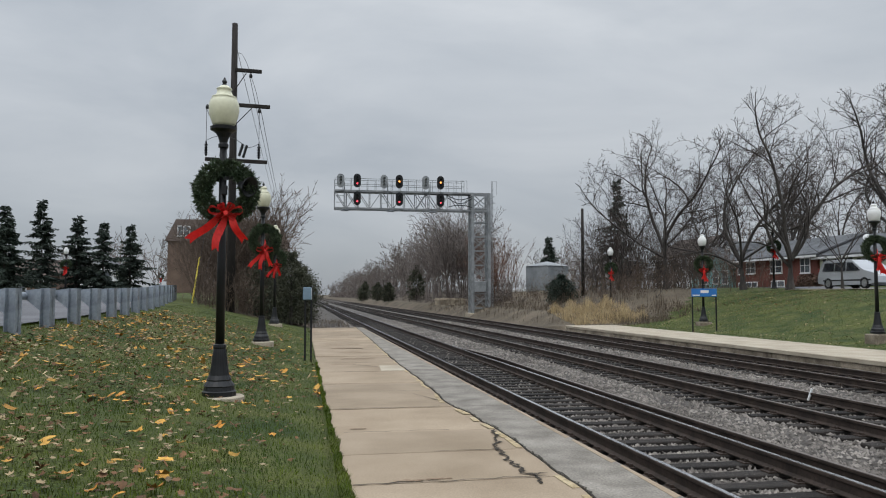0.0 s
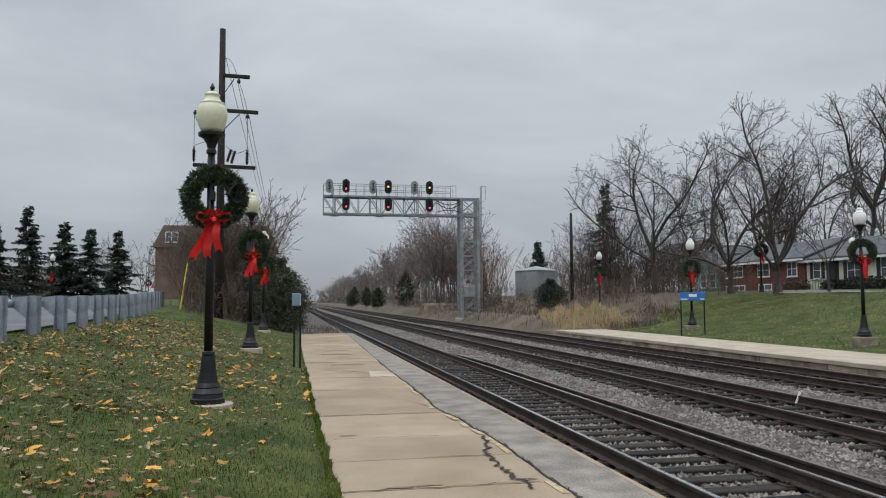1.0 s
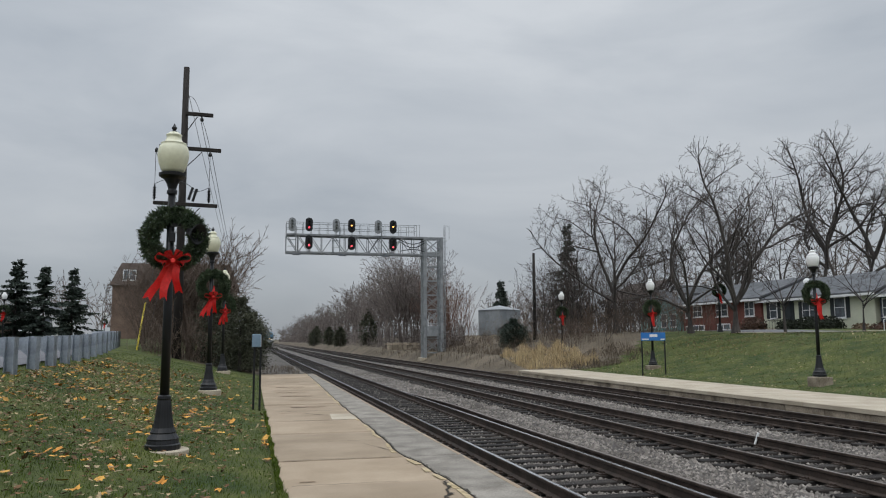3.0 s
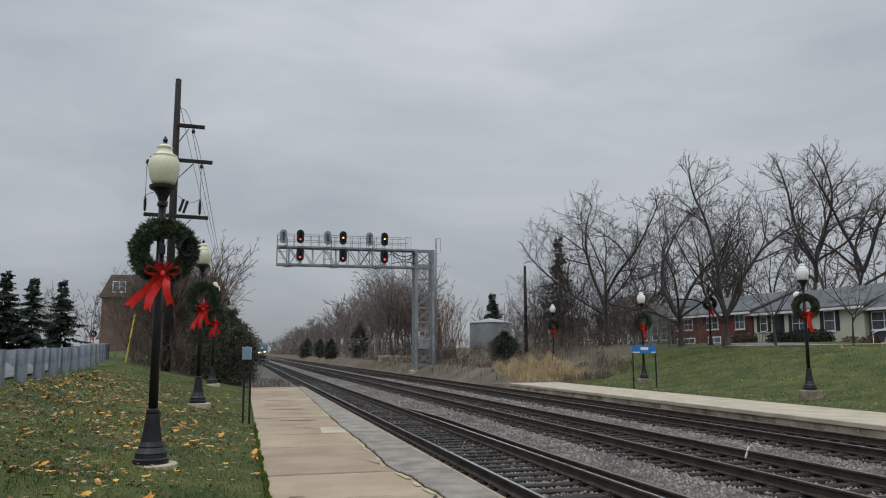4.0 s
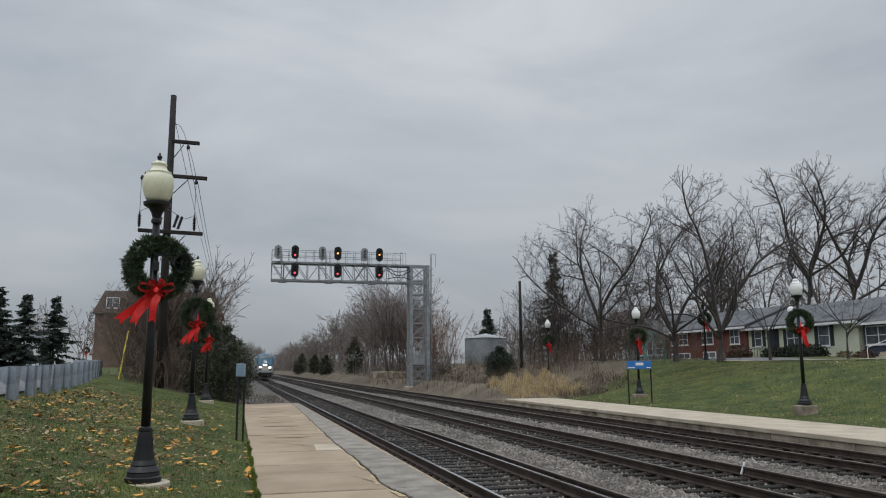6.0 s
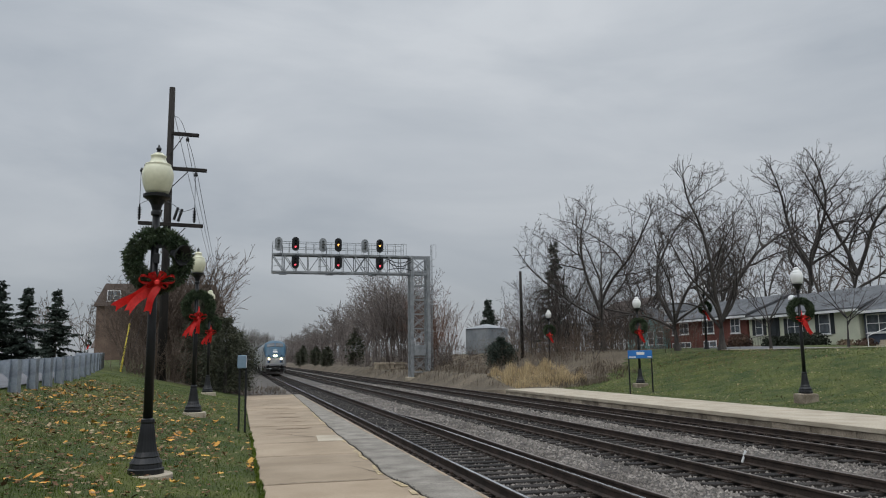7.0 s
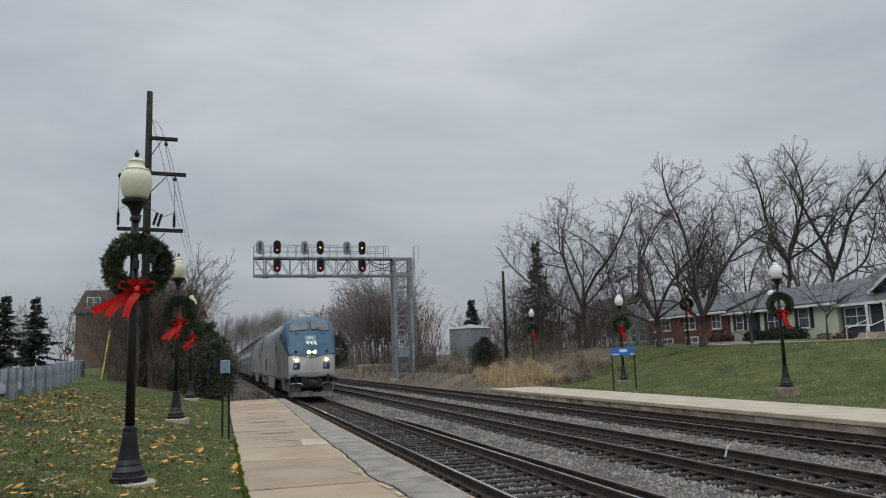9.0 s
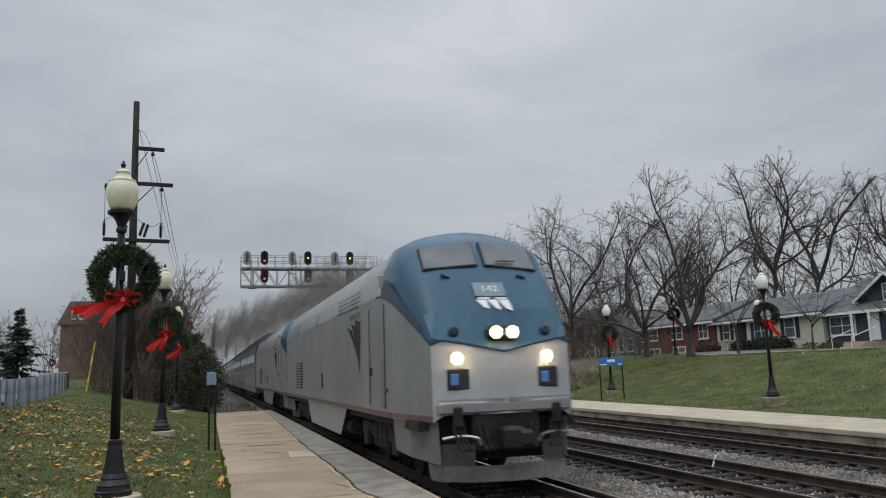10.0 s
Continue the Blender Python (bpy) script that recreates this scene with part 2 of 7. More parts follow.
    "grey_tank": mat("grey_steel_tank", (0.20, 0.22, 0.235), (0.29, 0.31, 0.325), 0.9, 0.6, 0.2, fine=6, fine_amount=0.1),
    "hedge": mat("dark_hedge", (0.012, 0.016, 0.010), (0.030, 0.036, 0.022), 3.0, 0.9, fine=15, per_island=0.4),
    "shrub_red": mat("red_brown_shrub", (0.050, 0.028, 0.020), (0.100, 0.060, 0.042), 3.0, 0.9, fine=15, per_island=0.4),
    "silver": mat("silver_train_paint", (0.235, 0.24, 0.245), (0.315, 0.32, 0.325), 0.7, 0.36, 0.3, fine=7, fine_amount=0.06, stretch=(1, 1, 0.5)),
    "coach": mat("coach_silver", (0.115, 0.125, 0.145), (0.17, 0.18, 0.20), 0.7, 0.4, 0.3, fine=7, fine_amount=0.08),
    # the nose's front: paler than the silver sides, its brighter light put into the colour
    "nose_lit": mat("lit_nose_paint", (0.34, 0.36, 0.375), (0.42, 0.435, 0.45), 0.9, 0.32, 0.1, fine=9, fine_amount=0.05),
    "train_blue": mat("train_blue_paint", (0.014, 0.064, 0.110), (0.022, 0.088, 0.145), 0.8, 0.32, fine=9, fine_amount=0.07),
    "train_navy": mat("dark_blue_stripe", (0.014, 0.030, 0.055), (0.022, 0.042, 0.075), 1.0, 0.4, fine=9, fine_amount=0.1),
    "train_glass": mat("grey_windshield", (0.07, 0.078, 0.085), (0.12, 0.128, 0.135), 1.4, 0.12, fine=5, fine_amount=0.08, spec=0.6),
    "train_dark": mat("dark_grille", (0.012, 0.013, 0.015), (0.030, 0.032, 0.036), 3.0, 0.7, fine=15),
    "underframe": mat("dirty_underframe", (0.008, 0.0076, 0.0076), (0.028, 0.026, 0.025), 1.5, 0.8, fine=12, fine_amount=0.35),
    "plow": mat("dusty_plow", (0.10, 0.095, 0.092), (0.17, 0.16, 0.155), 1.5, 0.8, fine=10, fine_amount=0.2),
    "red_stripe": mat("red_stripe", (0.12, 0.065, 0.060), (0.17, 0.095, 0.085), 2, 0.5),
    "lamp_dark": mat("dark_blue_lens", (0.010, 0.022, 0.045), (0.018, 0.034, 0.065), 3, 0.2),
    "sign_blue": mat("blue_sign", (0.020, 0.14, 0.42), (0.028, 0.17, 0.48), 2, 0.45, fine=15, fine_amount=0.05),
    "sign_box": mat("pale_blue_back", (0.13, 0.20, 0.26), (0.18, 0.26, 0.33), 2, 0.5, fine=15, fine_amount=0.08),
    "van": mat("silver_car_paint", (0.46, 0.48, 0.51), (0.52, 0.54, 0.57), 1, 0.28, 0.15, fine=20, fine_amount=0.03),
    "car_white": mat("white_car_paint", (0.70, 0.71, 0.72), (0.76, 0.77, 0.78), 1, 0.25, fine=20, fine_amount=0.03),
    "car_glass": mat("car_window", (0.018, 0.020, 0.024), (0.032, 0.036, 0.042), 2, 0.06, spec=0.8),
    "tyre": mat("tyre_rubber", (0.012, 0.012, 0.012), (0.022, 0.022, 0.022), 8, 0.85),
    "rim": mat("wheel_rim", (0.34, 0.35, 0.36), (0.45, 0.46, 0.47), 8, 0.35, 0.7),
    "tail_red": mat("tail_lamp_red", (0.28, 0.02, 0.02), (0.34, 0.03, 0.03), 3, 0.2),
    "light_head": glow("headlight_bulb", (1.0, 0.78, 0.48), 280.0),
    "light_ditch": glow("ditch_light_bulb", (1.0, 0.72, 0.40), 180.0),
    "signal_red": glow("red_signal_glow", (1.0, 0.08, 0.11), 2.4),
    "signal_amber": glow("amber_signal_glow", (1.0, 0.40, 0.09), 3.2),
    "bowl": glow("lamp_reflector", (1.0, 0.62, 0.27), 9.0),
    "plate_teal": mat("number_board_face", (0.13, 0.19, 0.22), (0.17, 0.24, 0.27), 2, 0.4, fine=15, fine_amount=0.06),
    "sapling": mat("brown_sapling", (0.085, 0.062, 0.048), (0.150, 0.112, 0.088), 0.8, 0.95, fine=5, per_island=0.3),
    "cab_blue": glow("blue_step_light", (0.04, 0.26, 0.75), 0.38),
    "smoke": haze("diesel_smoke", (0.19, 0.175, 0.165), 0.72),
}

# ---- mesh helpers ----


def mesh_of(name, verts, faces, material, smooth=False):
    me = bpy.data.meshes.new(name)
    me.from_pydata(verts if isinstance(verts, list) else verts.tolist(), [], faces if isinstance(faces, list) else faces.tolist())
    for one in material if isinstance(material, (list, tuple)) else (material,):
        me.materials.append(one)
    if smooth:
        me.polygons.foreach_set("use_smooth", [True] * len(me.polygons))
    me.update()
    return me


def part(name, bm, material, parent=None, label="", smooth=False):
    """Links a bmesh (or a mesh) as one mesh object under a thing or a part."""
    if isinstance(bm, bmesh.types.BMesh):
        me = bpy.data.meshes.new(name)
        bm.to_mesh(me)
        bm.free()
        for one in material if isinstance(material, (list, tuple)) else (material,):
            me.materials.append(one)
        if smooth:
            me.polygons.foreach_set("use_smooth", [True] * len(me.polygons))
    else:
        me = bm
    ob = new(name, me)
    ob.parent = parent
    return tagged(ob, label)


def thing(name, label, category, group="", at=None, kind=""):
    ob = tagged(new(name), label, category, group, kind)
    ob.empty_display_size = 0.2
    if at is not None:
        ob.matrix_basis = at
    return ob


def box(bm, x0, x1, y0, y1, z0, z1, bevel=0.0, m=None, index=0):
    """Adds a box to bm, with bevelled edges if asked."""
    made = bmesh.ops.create_cube(bm, size=1.0, matrix=Matrix.Translation(((x0 + x1) / 2, (y0 + y1) / 2, (z0 + z1) / 2)) @ Matrix.Diagonal((x1 - x0, y1 - y0, z1 - z0, 1)))
    vs = made["verts"]
    if bevel:
        es = list({e for v in vs for e in v.link_edges})
        vs = list({v for f in bmesh.ops.bevel(bm, geom=es, offset=bevel, segments=1, affect="EDGES", profile=0.5)["faces"] for v in f.verts} | {v for v in vs if v.is_valid})
    if m is not None:
        bmesh.ops.transform(bm, matrix=m, verts=vs)
    if index:
        for f in {f for v in vs for f in v.link_faces}:
            f.material_index = index
    return vs


def boxed(*args, **kw):
    bm = bmesh.new()
    box(bm, *args, **kw)
    return bm


def rod(bm, a, b, r, r2=None, sides=8, cap=True):
    """Adds a round bar from a to b."""
    a, b = Vector(a), Vector(b)
    d = b - a
    m = Matrix.Translation((a + b) / 2) @ d.to_track_quat("Z", "Y").to_matrix().to_4x4()
    return bmesh.ops.create_cone(bm, cap_ends=cap, segments=sides, radius1=r, radius2=r if r2 is None else r2, depth=d.length, matrix=m)["verts"]


def bar(bm, a, b, w, h):
    """Adds a square bar from a to b."""
    a, b = Vector(a), Vector(b)
    d = b - a
    m = Matrix.Translation((a + b) / 2) @ d.to_track_quat("Z", "Y").to_matrix().to_4x4() @ Matrix.Diagonal((w, h, d.length, 1))
    return bmesh.ops.create_cube(bm, size=1.0, matrix=m)["verts"]


def lathe(bm, profile, sides=20, at=(0, 0, 0)):
    """Turns a list of (radius, height) about z."""
    rings = []
    for r, z in profile:
        rings.append([bm.verts.new((at[0] + r * math.cos(2 * math.pi * k / sides), at[1] + r * math.sin(2 * math.pi * k / sides), at[2] + z)) for k in range(sides)])
    for a, b in zip(rings, rings[1:]):
        for k in range(sides):
            bm.faces.new((a[k], a[(k + 1) % sides], b[(k + 1) % sides], b[k]))
    bm.faces.new(rings[0][::-1])
    bm.faces.new(rings[-1])
    return bm


def tubes(p0, p1, r0, r1, sides):
    """Vertices and faces of many tapered tubes at once."""
    p0, p1, r0, r1 = (np.asarray(v, float) for v in (p0, p1, r0, r1))
    d = p1 - p0
    d /= np.linalg.norm(d, axis=1, keepdims=True) + 1e-9
    ref = np.where(np.abs(d[:, 2:3]) > 0.9, [[1.0, 0, 0]], [[0, 0, 1.0]])
    u = np.cross(d, ref)
    u /= np.linalg.norm(u, axis=1, keepdims=True) + 1e-9
    w = np.cross(d, u)
    ang = 2 * np.pi * np.arange(sides) / sides
    ring = np.cos(ang)[None, :, None] * u[:, None] + np.sin(ang)[None, :, None] * w[:, None]
    verts = np.concatenate([p0[:, None] + ring * r0[:, None, None], p1[:, None] + ring * r1[:, None, None]], 1).reshape(-1, 3)
    k = np.arange(sides)
    quad = np.stack([k, (k + 1) % sides, (k + 1) % sides + sides, k + sides], 1)
    faces = (quad[None] + (np.arange(len(p0)) * 2 * sides)[:, None, None]).reshape(-1, 4)
    return verts, faces


def scattered(places, sizes, turns, shape_v, shape_f):
    """Many copies of one small shape, turned about z and scaled, as one vertex and face table."""
    c, s = np.cos(turns), np.sin(turns)
    v = np.asarray(shape_v, float)[None] * np.asarray(sizes, float).reshape(len(places), -1)[:, None, :]
    x = v[..., 0] * c[:, None] - v[..., 1] * s[:, None]
    y = v[..., 0] * s[:, None] + v[..., 1] * c[:, None]
    verts = (np.stack([x, y, v[..., 2]], -1) + np.asarray(places)[:, None]).reshape(-1, 3)
    f = np.asarray(shape_f)
    faces = (f[None] + (np.arange(len(places)) * len(shape_v))[:, None, None]).reshape(-1, f.shape[1])
    return verts, faces


# ---- levels: the platforms' tops lie at 0, the rail heads at -0.19 ----
RAIL_TOP, TRACKS = -0.19, (4.72, 8.90, 12.95)
PLAT_LEFT, PLAT_EDGE, PLAT_END = 0.36, 3.13, 40.4
RP_EDGE, RP_BACK, RP_END = 14.55, 17.5, 41.0


def smooth_step(v, a, b):
    k = np.clip((v - a) / (b - a), 0, 1)
    return k * k * (3 - 2 * k)


def rail_line_x(y):
    """The guardrail beside the street: straight, then bending off."""
    return -5.2 - 0.0025 * np.maximum(y - 17.0, 0) ** 2


def ground_z(x, y):
    x, y = np.asarray(x, float), np.asarray(y, float)
    street = 1.02 + 0.0125 * np.clip(y - 12, -10, 90)
    slope = 0.178 + 0.0012 * np.clip(y - 11, -10, 40)
    lawn = np.minimum(-0.03 + slope * (PLAT_LEFT - x), street)
    far_left = smooth_step(y, 42, 60)
    lawn = lawn * (1 - far_left) + far_left * np.minimum(-0.4 + 0.25 * np.maximum(0.5 - x, 0), street)
    bed = -0.62 + 0 * x
    slope_r = -0.06 + 2.06 * smooth_step(x, 17.6, 29.5) + 0.01 * np.clip(x - 29, 0, 60)
    bank = -0.42 + 1.0 * smooth_step(x, 14.6, 17.0) + 1.6 * smooth_step(x, 17.5, 26) + 0.012 * np.clip(x - 26, 0, 80)
    k = smooth_step(y, 40, 50)
    right = slope_r * (1 - k) + bank * k
    z = np.where(x <= PLAT_LEFT, lawn, bed)
    edge = np.where(y < 41.5, 17.45, 14.6)
    z = np.where(x >= edge, right, z)
    under = (x > PLAT_LEFT) & (x < 3.0)
    z = np.where(under, -0.3, z)
    return z


def ground_object():
    xs = np.concatenate([[-900, -500, -250, -120, -70, -45, -32, -24, -18], np.arange(-15, -5.5, 0.8), np.arange(-5.4, 0.36, 0.4), [0.36, 0.361, 1.5, 2.95, 3.05],
                         np.arange(4, 14.5, 1.5), [14.59, 14.61, 15, 15.5, 16, 16.6, 17.2, 17.44, 17.46], np.arange(18, 33, 0.6), [35, 40, 50, 65, 90, 140, 250, 500, 900]])
    ys = np.concatenate([[-160, -60, -25, -12, -6], np.arange(-3, 62, 0.75), np.arange(64, 120, 4), [130, 150, 180, 220, 280, 360, 480, 650, 900, 1500]])
    gx, gy = np.meshgrid(xs, ys)
    gz = ground_z(gx, gy) + 0.012 * np.sin(gx * 3.1 + gy * 1.3) * np.sin(gy * 2.3) * ((gx < -0.2) | (gx > 18))
    verts = np.stack([gx, gy, gz], -1).reshape(-1, 3)
    nx, ny = len(xs), len(ys)
    i, j = np.meshgrid(np.arange(nx - 1), np.arange(ny - 1))
    a = (j * nx + i).ravel()
    faces = np.stack([a, a + 1, a + 1 + nx, a + nx], 1)
    me = mesh_of("ground", verts, faces, (M["lawn"], M["ballast"], M["brush_soil"]), True)
    cx, cy = verts[faces].mean(1)[:, 0], verts[faces].mean(1)[:, 1]
    idx = np.zeros(len(faces), int)
    idx[(cx > PLAT_LEFT) & (cx < np.where(cy < 41.5, 17.45, 14.6))] = 1
    wild = (cy > 41.5) & ((cx > 14.6) & (cx < 60)) & ((cx < 21) | (cy > 41 + (cx - 20) * 0.85)) | ((cy > 40.5) & (cx < PLAT_LEFT) & (cx > -4.5))
    idx[wild] = 2
    me.polygons.foreach_set("material_index", idx.tolist())
    ob = tagged(new("ground", me), "lawn banks and railway bed running to the horizon", "ground", kind="structure")
    return ob


ground_object()


def strip(name, left, right, ys, lift, material, label, category):
    """A ribbon of paving laid on the ground between two lines."""
    l, r = left(ys), right(ys)
    n = 5
    verts, faces = [], []
    for a, b, y in zip(l, r, ys):
        for k in range(n):
            x = a + (b - a) * k / (n - 1)
            verts.append((float(x), float(y), float(ground_z(x, y)) + lift))
    for j in range(len(ys) - 1):
        for k in range(n - 1):
            a = j * n + k
            faces.append((a, a + 1, a + 1 + n, a + n))
    return tagged(new(name, mesh_of(name, verts, faces, material)), label, category, kind="structure")


strip("road_west", lambda y: rail_line_x(y) - 9.5, lambda y: rail_line_x(y) - 0.45, np.arange(-12, 130, 2.0), 0.02, M["asphalt"], "grey asphalt street behind the guardrail", "road")
strip("road_east", lambda y: 0 * y + 31.4, lambda y: 0 * y + 37.6, np.arange(-130, 120, 3.0), 0.02, M["asphalt"], "grey asphalt street at the top of the bank", "road")
strip("pavement_east", lambda y: 0 * y + 28.9, lambda y: 0 * y + 30.1, np.arange(-12, 44, 3.0), 0.05, M["pale"], "pale concrete sidewalk along the top of the bank", "pavement")

# ---- tracks ----
RAIL_PROFILE = [(-0.070, 0), (0.070, 0), (0.070, 0.012), (0.012, 0.035), (0.010, 0.120), (0.036, 0.135), (0.036, 0.165), (0.028, 0.172), (-0.028, 0.172),
                (-0.036, 0.165), (-0.036, 0.135), (-0.010, 0.120), (-0.012, 0.035), (-0.070, 0.012)]


def rail_mesh(ys, xs, z, head):
    bm = bmesh.new()
    rings = [[bm.verts.new((x + u, y, z + v)) for u, v in RAIL_PROFILE] for x, y in zip(xs, ys)]
    n = len(RAIL_PROFILE)
    for a, b in zip(rings, rings[1:]):
        for k in range(n):
            f = bm.faces.new((a[k], a[(k + 1) % n], b[(k + 1) % n], b[k]))
            f.material_index = 1 if k == 7 else 0
    bm.faces.new(rings[0][::-1])
    bm.faces.new(rings[-1])
    bmesh.ops.recalc_face_normals(bm, faces=bm.faces)
    return bm


def build_track(n, x, head):
    track = thing("railway_track", "rusty steel rails spiked to dark timber ties in grey ballast", "railway track", "three parallel tracks", pose(x, 0, 0), "structure")
    ys = np.concatenate([np.arange(-8, 60, 4.0), np.arange(60, 1000, 40.0)])
    for side in (-1, 1):
        part("rail", rail_mesh(ys, 0 * ys + side * 0.7525, RAIL_TOP - 0.172, head), (M["rust"], head), track)
    return track


tracks = [build_track(0, TRACKS[0], M["rail_head"]), build_track(1, TRACKS[1], M["rail_dull"]), build_track(2, TRACKS[2], M["rail_dull"])]

# a spare rail left lying beside the first track, drawn in towards it at its far end
ys = np.arange(2.0, 31.0, 1.0)
spare = part("spare_rail", rail_mesh(ys, 5.98 + 0.05 * np.sin(ys * 0.3) - 0.36 * smooth_step(ys, 22, 30), RAIL_TOP - 0.225, None), (M["rust"], M["rail_dull"]))
tagged(spare, "brown spare rail lying on the ballast beside the track", "rail")

# a bright rail stake at the middle track
stake = part("marker_stake", boxed(-0.015, 0.015, -0.02, 0.02, -0.1, 0.14, 0.004), M["trim"])
stake.matrix_basis = pose(9.62, 13.3, -0.25, 12, 14, 0)
tagged(stake, "small white marker stake beside the rail", "marker")

# ---- platforms ----
plat = thing("platform_west", "low station platform of worn tan slabs with a newer grey edge strip", "platform", kind="structure")
body = bmesh.new()
box(body, PLAT_LEFT + 0.03, PLAT_EDGE - 0.05, -12, PLAT_END, -0.55, -0.10)
part("platform_body", body, M["stain"], plat)
rp = thing("platform_east", "low pale concrete platform with a stained, jointed front face", "platform", kind="structure")
body = bmesh.new()
box(body, RP_EDGE + 0.10, RP_BACK - 0.02, -12, RP_END - 0.05, -0.6, -0.12)
part("platform_body", body, M["stain"], rp)

# ---- street lamps, wreaths and bows ----


def build_lamp(globe, label, pedestal=False):
    lamp = thing("street_lamp", label, "street lamp", "lamps along the station")
    z0 = 0.0
    if pedestal:
        bm = boxed(-0.30, 0.30, -0.30, 0.30, -0.4, 0.52, 0.03)
        part("pedestal", bm, M["stain"], lamp, "square grey concrete pedestal")
        z0 = 0.52
    else:
        bm = lathe(bmesh.new(), [(0.31, -0.3), (0.31, 0.005), (0.29, 0.02)], 24, (0.04, 0, 0))
        part("footing", bm, M["pale"], lamp, "round concrete footing")
    prof = [(0.235, 0.02), (0.235, 0.085), (0.215, 0.10), (0.205, 0.15), (0.215, 0.165), (0.19, 0.20), (0.165, 0.235), (0.17, 0.25), (0.14, 0.31), (0.115, 0.45),
            (0.095, 0.62), (0.085, 0.68), (0.092, 0.70), (0.088, 0.735), (0.064, 0.75)]
    part("base", lathe(bmesh.new(), [(r, z0 + z) for r, z in prof], 20), M["black_iron"], lamp, smooth=False)
    part("post", lathe(bmesh.new(), [(0.064, z0 + 0.75), (0.058, z0 + 2.0), (0.050, z0 + 3.55)], 16), M["black_iron"], lamp, smooth=True)
    prof = [(0.050, 3.55), (0.072, 3.56), (0.072, 3.60), (0.055, 3.63), (0.075, 3.70), (0.115, 3.77), (0.185, 3.81), (0.190, 3.85), (0.150, 3.865)]
    part("fitter_cup", lathe(bmesh.new(), [(r, z0 + z) for r, z in prof], 20), M["black_iron"], lamp)
    prof = [(0.140, 3.865), (0.166, 3.91), (0.200, 4.01), (0.216, 4.10), (0.214, 4.17), (0.192, 4.245), (0.170, 4.275), (0.178, 4.285), (0.172, 4.297), (0.125, 4.315), (0.106, 4.36),
            (0.098, 4.395), (0.112, 4.41), (0.108, 4.42), (0.072, 4.445), (0.055, 4.46)]
    part("globe", lathe(bmesh.new(), [(r, z0 + z) for r, z in prof], 28), globe, lamp, smooth=True)
    prof = [(0.055, 4.455), (0.035, 4.475), (0.022, 4.49), (0.036, 4.515), (0.036, 4.53), (0.018, 4.555), (0.008, 4.585)]
    part("finial", lathe(bmesh.new(), [(r, z0 + z) for r, z in prof], 12), M["black_iron"], lamp)
    return lamp


def ring_sprigs(rng, n, major, minor):
    """Needle sprigs bristling from a ring that faces -y."""
    a, b = rng.uniform(0, 2 * np.pi, n), rng.uniform(0, 2 * np.pi, n)
    wob = 1 + 0.10 * np.sin(3 * a + 1) + 0.07 * np.sin(7 * a)
    rad = minor * wob * np.sqrt(rng.uniform(0.25, 1, n))
    c = np.stack([np.cos(a), 0 * a, np.sin(a)], 1)
    base = c * (major + rad * np.cos(b))[:, None]
    base[:, 1] = rad * np.sin(b) * 0.8
    out = c * np.cos(b)[:, None] + np.array([0, 1, 0]) * np.sin(b)[:, None] * 0.8 + rng.normal(0, 0.55, (n, 3))
    out /= np.linalg.norm(out, axis=1, keepdims=True)
    length = rng.uniform(0.03, 0.11, n)
    side = np.cross(out, rng.normal(0, 1, (n, 3)))
    side /= np.linalg.norm(side, axis=1, keepdims=True)
    w = rng.uniform(0.005, 0.013, n)[:, None]
    tip = base + out * length[:, None]
    mid = base + out * length[:, None] * 0.5
    up = np.cross(out, side) * w
    v = np.stack([base, mid + side * w, tip, mid - side * w, mid + up, mid - up], 1).reshape(-1, 3)
    k = np.arange(n)[:, None] * 6
    f = np.concatenate([k + [0, 1, 2, 3], k + [0, 4, 2, 5]])
    return v, f


def build_wreath(rng, major=0.335, minor=0.100):
    wreath = thing("wreath", "green fir wreath with a red bow hanging on the lamp post", "wreath", "wreaths on the lamps")
    v, f = ring_sprigs(rng, 5400, major, minor)
    part("foliage", mesh_of("foliage", v, f, M["needle"]), None, wreath)
    bm = bmesh.new()
    n = 40
    pts = [Vector((major * math.cos(2 * math.pi * k / n), 0, major * math.sin(2 * math.pi * k / n))) for k in range(n)]
    for a, b in zip(pts, pts[1:] + pts[:1]):
        rod(bm, a, b, 0.045, sides=6, cap=False)
    part("frame", bm, M["needle"], wreath)
    # a bow: a knot with six loops
    bow = part("bow", boxed(-0.035, 0.035, -0.245, -0.18, -0.035, 0.035, 0.014), M["ribbon"], wreath, "glossy red ribbon bow")
    bow.matrix_basis = pose(0.02, 0, -major)
    for ang, size, tilt in ((14, 0.24, 25), (166, 0.24, -25), (58, 0.17, 40), (122, 0.16, -35), (-24, 0.15, 20), (206, 0.15, -20)):
        bm, prev, n = bmesh.new(), None, 16
        for k in range(n + 1):
            u = 2 * math.pi * k / n
            x, z = size * 0.5 * (1 - math.cos(u)), size * 0.30 * math.sin(u) * (0.35 + 0.65 * math.sin(u / 2) ** 2)
            half = 0.016 + 0.032 * math.sin(u / 2)
            pair = [bm.verts.new((x, y, z + 0.012 * math.sin(3 * u) * (y > 0))) for y in (-half, half)]
            if prev:
                bm.faces.new((prev[0], pair[0], pair[1], prev[1]))
            prev = pair
        bmesh.ops.solidify(bm, geom=bm.faces[:], thickness=0.003)
        bmesh.ops.transform(bm, matrix=pose(0, -0.21, 0, 0, -ang, 0) @ pose(0, 0, 0, tilt, 0, 0), verts=bm.verts)
        part("loop", bm, M["ribbon"], bow, smooth=True)
    return wreath


